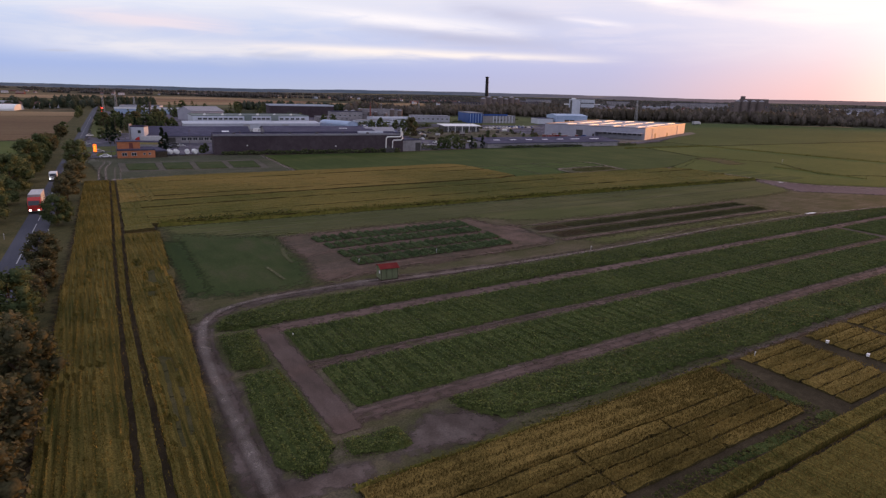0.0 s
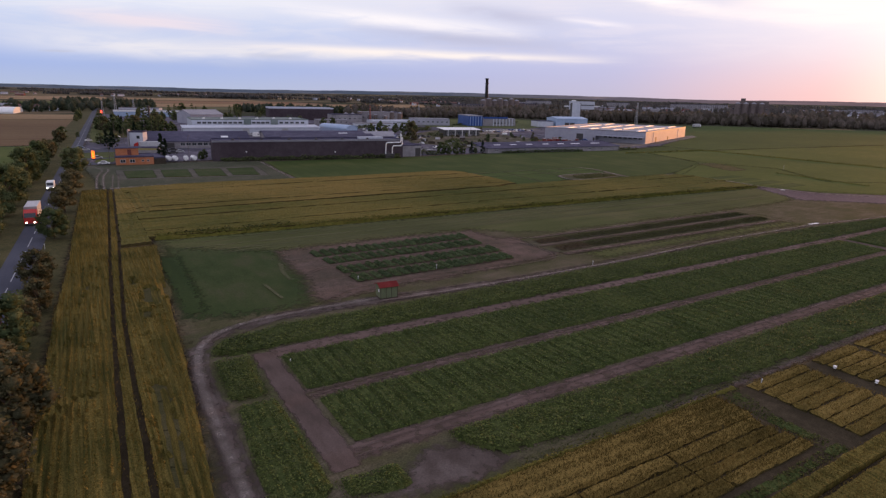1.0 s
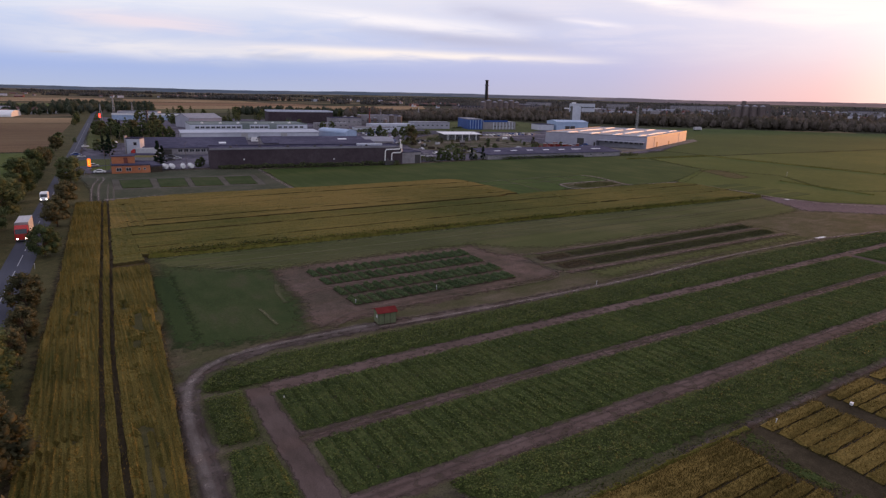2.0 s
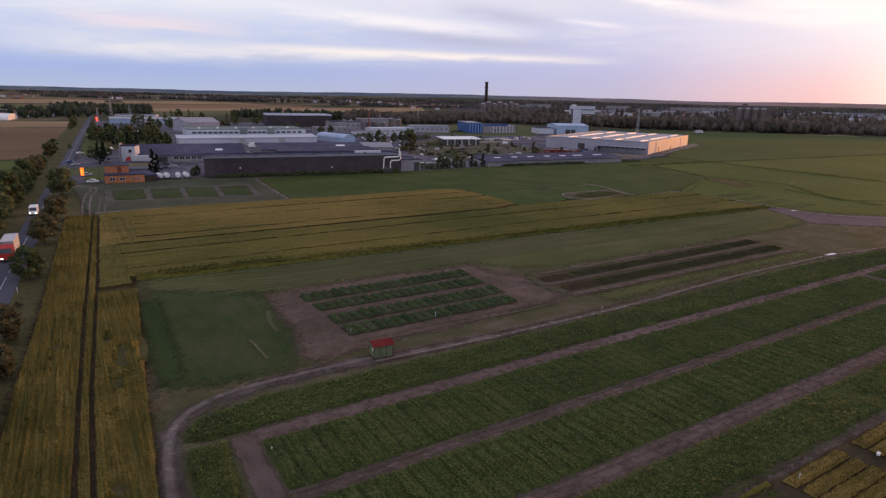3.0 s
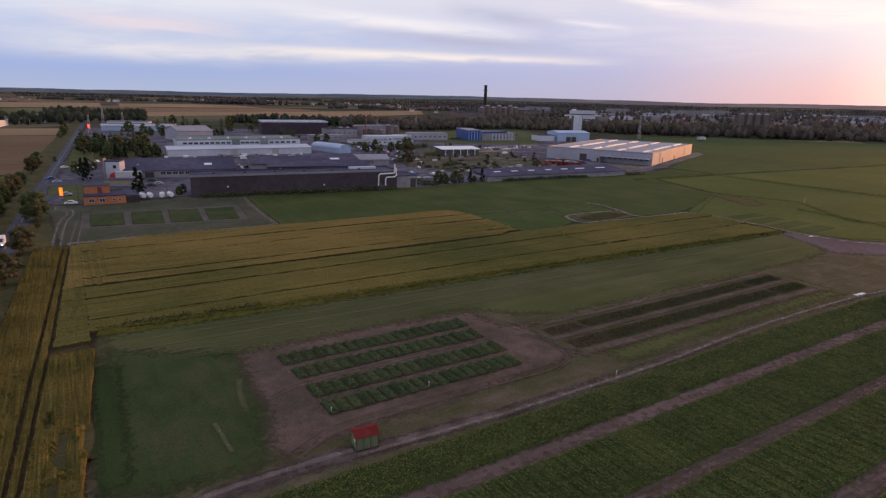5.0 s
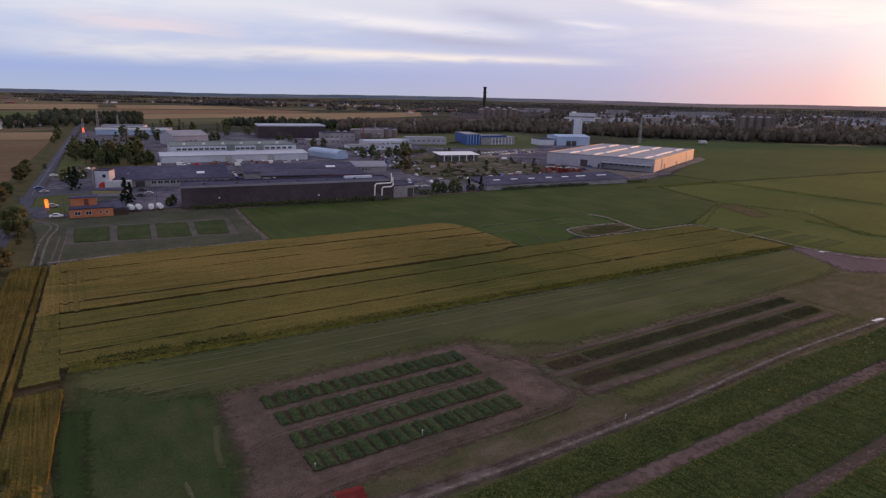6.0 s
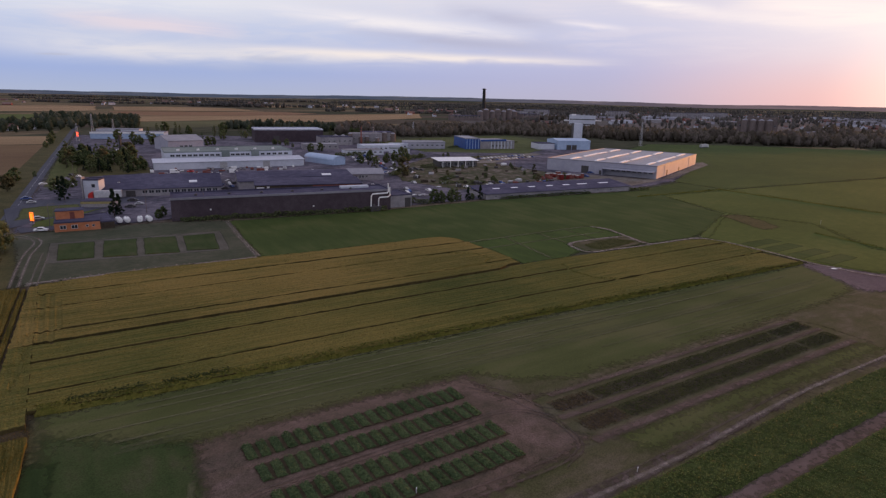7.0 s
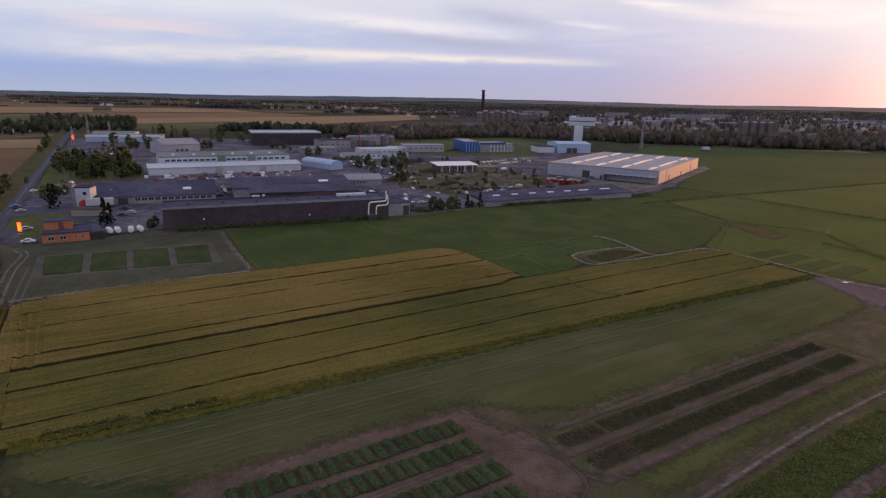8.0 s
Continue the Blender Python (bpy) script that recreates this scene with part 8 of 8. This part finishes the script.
# ---- stacked goods in the yards ----
def goods():
    rng = random.Random(31)
    for n, (x0, x1, y0, y1, count, choice) in enumerate(((238, 262, 268, 282, 26, ("redwall", "red_roof", "redwall")), (178, 236, 252, 274, 34, ("vivid_blue", "dark_steel", "tarp", "dark_steel", "redwall", "concrete", "silver")), (104, 140, 344, 376, 22, ("redwall", "concrete", "white", "tarp")), (58, 118, 360, 384, 26, ("redwall", "concrete", "redwall", "white")), (128, 150, 252, 300, 24, ("concrete", "dark_steel", "tarp", "white")), (168, 200, 270, 318, 22, ("dark_wood", "tarp", "dark_wood", "dark_steel")), (195, 262, 290, 345, 16, ("dark_wood", "dark_steel", "dark_wood", "concrete")), (120, 128, 262, 280, 8, ("silver", "white")), (40, 60, 440, 540, 16, ("concrete", "white", "dark_steel")), (180, 230, 400, 425, 14, ("white", "concrete", "blue_paint")))):
        for k in range(count):
            w, d, h = rng.uniform(0.9, 3.4), rng.uniform(0.8, 2.0), rng.uniform(0.5, 1.6) * (1.8 if n == 0 else 1.0)
            t = thing("stacked_goods", "crate or container standing in the works yard", "container", "goods in the yards", "", pose(rng.uniform(x0, x1), rng.uniform(y0, y1), 0.2, 0, 0, rng.choice((-8, 82)) + rng.uniform(-4, 4)))
            m = rng.choice(choice)
            part("body", box(bmesh.new(), 0, w, 0, d, 0.15, h, 0.05), M[m], t)
            part("skid", box(bmesh.new(), 0.1, w - 0.1, 0.1, d - 0.1, 0, 0.15), M["dark_wood"], t)
            if h > 1.6:
                part("lid", box(bmesh.new(), -0.05, w + 0.05, -0.05, d + 0.05, h, h + 0.1, 0.02), M["steel"], t)


goods()


# ---- town and villages ----
def house(name, label, w, d, h, rise, wall, roof, group, seed):
    top = thing(name, label, "house", group)
    bm = bmesh.new()
    box(bm, 0, w, 0, d, 0, h)
    prism(bm, [(0.02, h), (d - 0.02, h), (d / 2, h + rise - 0.1)], 0.02, w - 0.02)
    part("wall", bm, M[wall], top)
    k = rise / (d / 2)
    r = part("roof", prism(bmesh.new(), [(-0.5, h - 0.5 * k), (d / 2, h + rise), (d + 0.5, h - 0.5 * k), (d + 0.5, h - 0.5 * k + 0.25), (d / 2, h + rise + 0.3), (-0.5, h - 0.5 * k + 0.25)], -0.4, w + 0.4), M[roof], top)
    part("flue", box(bmesh.new(), w * 0.6, w * 0.6 + 0.7, d / 2 - 0.35, d / 2 + 0.35, h + rise - 0.5, h + rise + 1.0), M["redwall"], r)
    for j in range(2):
        window(top, pose(w * (0.2 + 0.4 * j), 0, 1.0), 1.8, 1.6)
    return top


def town():
    kinds = [
        house("house", "pale rendered house with a tiled roof", 12, 9, 5.2, 3.6, "white_wall", "tile", "houses of the town", 1),
        house("house", "grey house with a brown tiled roof", 10, 9, 3.4, 3.8, "concrete", "tile", "houses of the town", 2),
        house("house", "long pale house with a grey roof", 22, 10, 5.6, 2.4, "white_wall", "metal_roof", "houses of the town", 3),
        house("house", "low farm building with a tiled roof", 26, 11, 3.6, 4.0, "redwall", "tile", "houses of the town", 4),
    ]
    rng = random.Random(41)
    spots = []
    while len(spots) < 260:
        x, y = rng.uniform(700, 2300), rng.uniform(250, 1700)
        if 620 < 0.5 * x + 0.5 * y and y < 2300 - 0.4 * x and y > 620 - 0.28 * (x - 700) + 60 and not (620 < x < 880 and 940 < y < 1060) and not (1150 < x < 1420 and 700 < y < 880):
            spots.append((x, y))
    for k in range(10):
        spots.append((rng.uniform(-260, 0), rng.uniform(745, 850)))
    for k in range(40):
        spots.append((rng.uniform(-600, 1100), rng.uniform(1900, 2700)))
    used = set()
    for x, y in spots:
        k = rng.choice((0, 0, 1, 2, 3, 1))
        m = pose(x, y, 0, 0, 0, rng.uniform(-70, 20)) @ Matrix.Scale(rng.uniform(0.62, 0.85), 4)
        ob = copy_thing(kinds[k], m) if k in used else kinds[k]
        ob.matrix_basis = m
        used.add(k)


town()


def warehouses():
    """Low pale sheds of the town's yards."""
    rng = random.Random(52)
    for k in range(64):
        x, y = rng.uniform(760, 2300), rng.uniform(420, 1500)
        if y < 700 - 0.28 * (x - 700) or y > 2200 - 0.5 * x or 660 < x < 880:
            continue
        w, d, h = rng.uniform(25, 90), rng.uniform(14, 30), rng.uniform(4, 8)
        a = math.radians(rng.choice((-32, -28, -36, 58)))
        building("warehouse", "low pale flat-roofed shed in the town", (x, y), (x + w * math.cos(a), y + w * math.sin(a)), d, h, rng.choice(("white_wall", "grey_clad", "concrete")), rng.choice(("metal_roof", "white_wall", "concrete", "tile")), parapet=0.3, category="warehouse", group="sheds of the town")


warehouses()


def apartment(p0, p1, h, label):
    b, w = building("apartment_block", label, p0, p1, 13, h, "concrete", "tar", category="apartment block", group="apartment blocks")
    for f in range(int(h / 3)):
        windows_row(b, 2, w - 2, 1 + 3 * f, 2.2, 1.5, max(4, int(w / 6)))


for p0, p1, h in (((1350, 1050), (1420, 1015), 15), ((1500, 1080), (1570, 1040), 15), ((1250, 1180), (1300, 1150), 15), ((980, 1230), (1030, 1210), 12), ((1060, 1290), (1120, 1260), 15), ((1650, 760), (1720, 720), 12)):
    apartment(p0, p1, h, "grey slab apartment block in the town")
# grain elevator, its backlit face put into the dark concrete colour, and hall before the town
b, w = building("grain_elevator", "massive grey grain elevator block", (680, 447), (701.5, 411.6), 16, 22, "old_concrete", "old_concrete")
windows_row(b, 2, w - 2, 17, 2.0, 2.0, 6)
bm = bmesh.new()
box(bm, 9, 40, 3, 12, 22.2, 27.0), box(bm, 10, 15, 4, 11, 27.0, 30.0)
part("head_house", bm, M["old_concrete"], b)
for k in range(4):
    silo(683 + 4.4 * k, 440 - 7.2 * k, 3.3, 24, "old_concrete", "silo", "tall brownish concrete grain silo")
b, w = building("white_house", "long white two-storey building before the woods", (838, 445), (874, 434), 12, 6.5, "white_wall", "metal_roof", "gable", 2.2)
windows_row(b, 2, w - 2, 1.2, 1.6, 1.4, 9), windows_row(b, 2, w - 2, 4.0, 1.6, 1.4, 9)
b, w = building("glasshouse", "white rounded tunnel greenhouse", (-60, 715), (-40, 712), 40, 1.2, "white", "white", "barrel", 4.2, 0.1)
# church with a spire far off in the town
b, w = building("church", "far white church with a slim spire", (2330, 890), (2350, 870), 40, 12, "white_wall", "tile", "gable", 8, 0.4)
bm = bmesh.new()
box(bm, -4, 4, 10, 18, 0, 34)
part("bell_tower", bm, M["white_wall"], b)
part("spire", cyl(bmesh.new(), 0, 14, 34, 58, 5, 0.3, 8), M["tile"], b)

# ---- from plan units to metres ----
for ob in list(scene.objects):
    if ob.parent is None and ob.type != "CAMERA" and ob.type != "LIGHT":
        ob.matrix_basis = Matrix.Scale(UNIT, 4) @ ob.matrix_basis
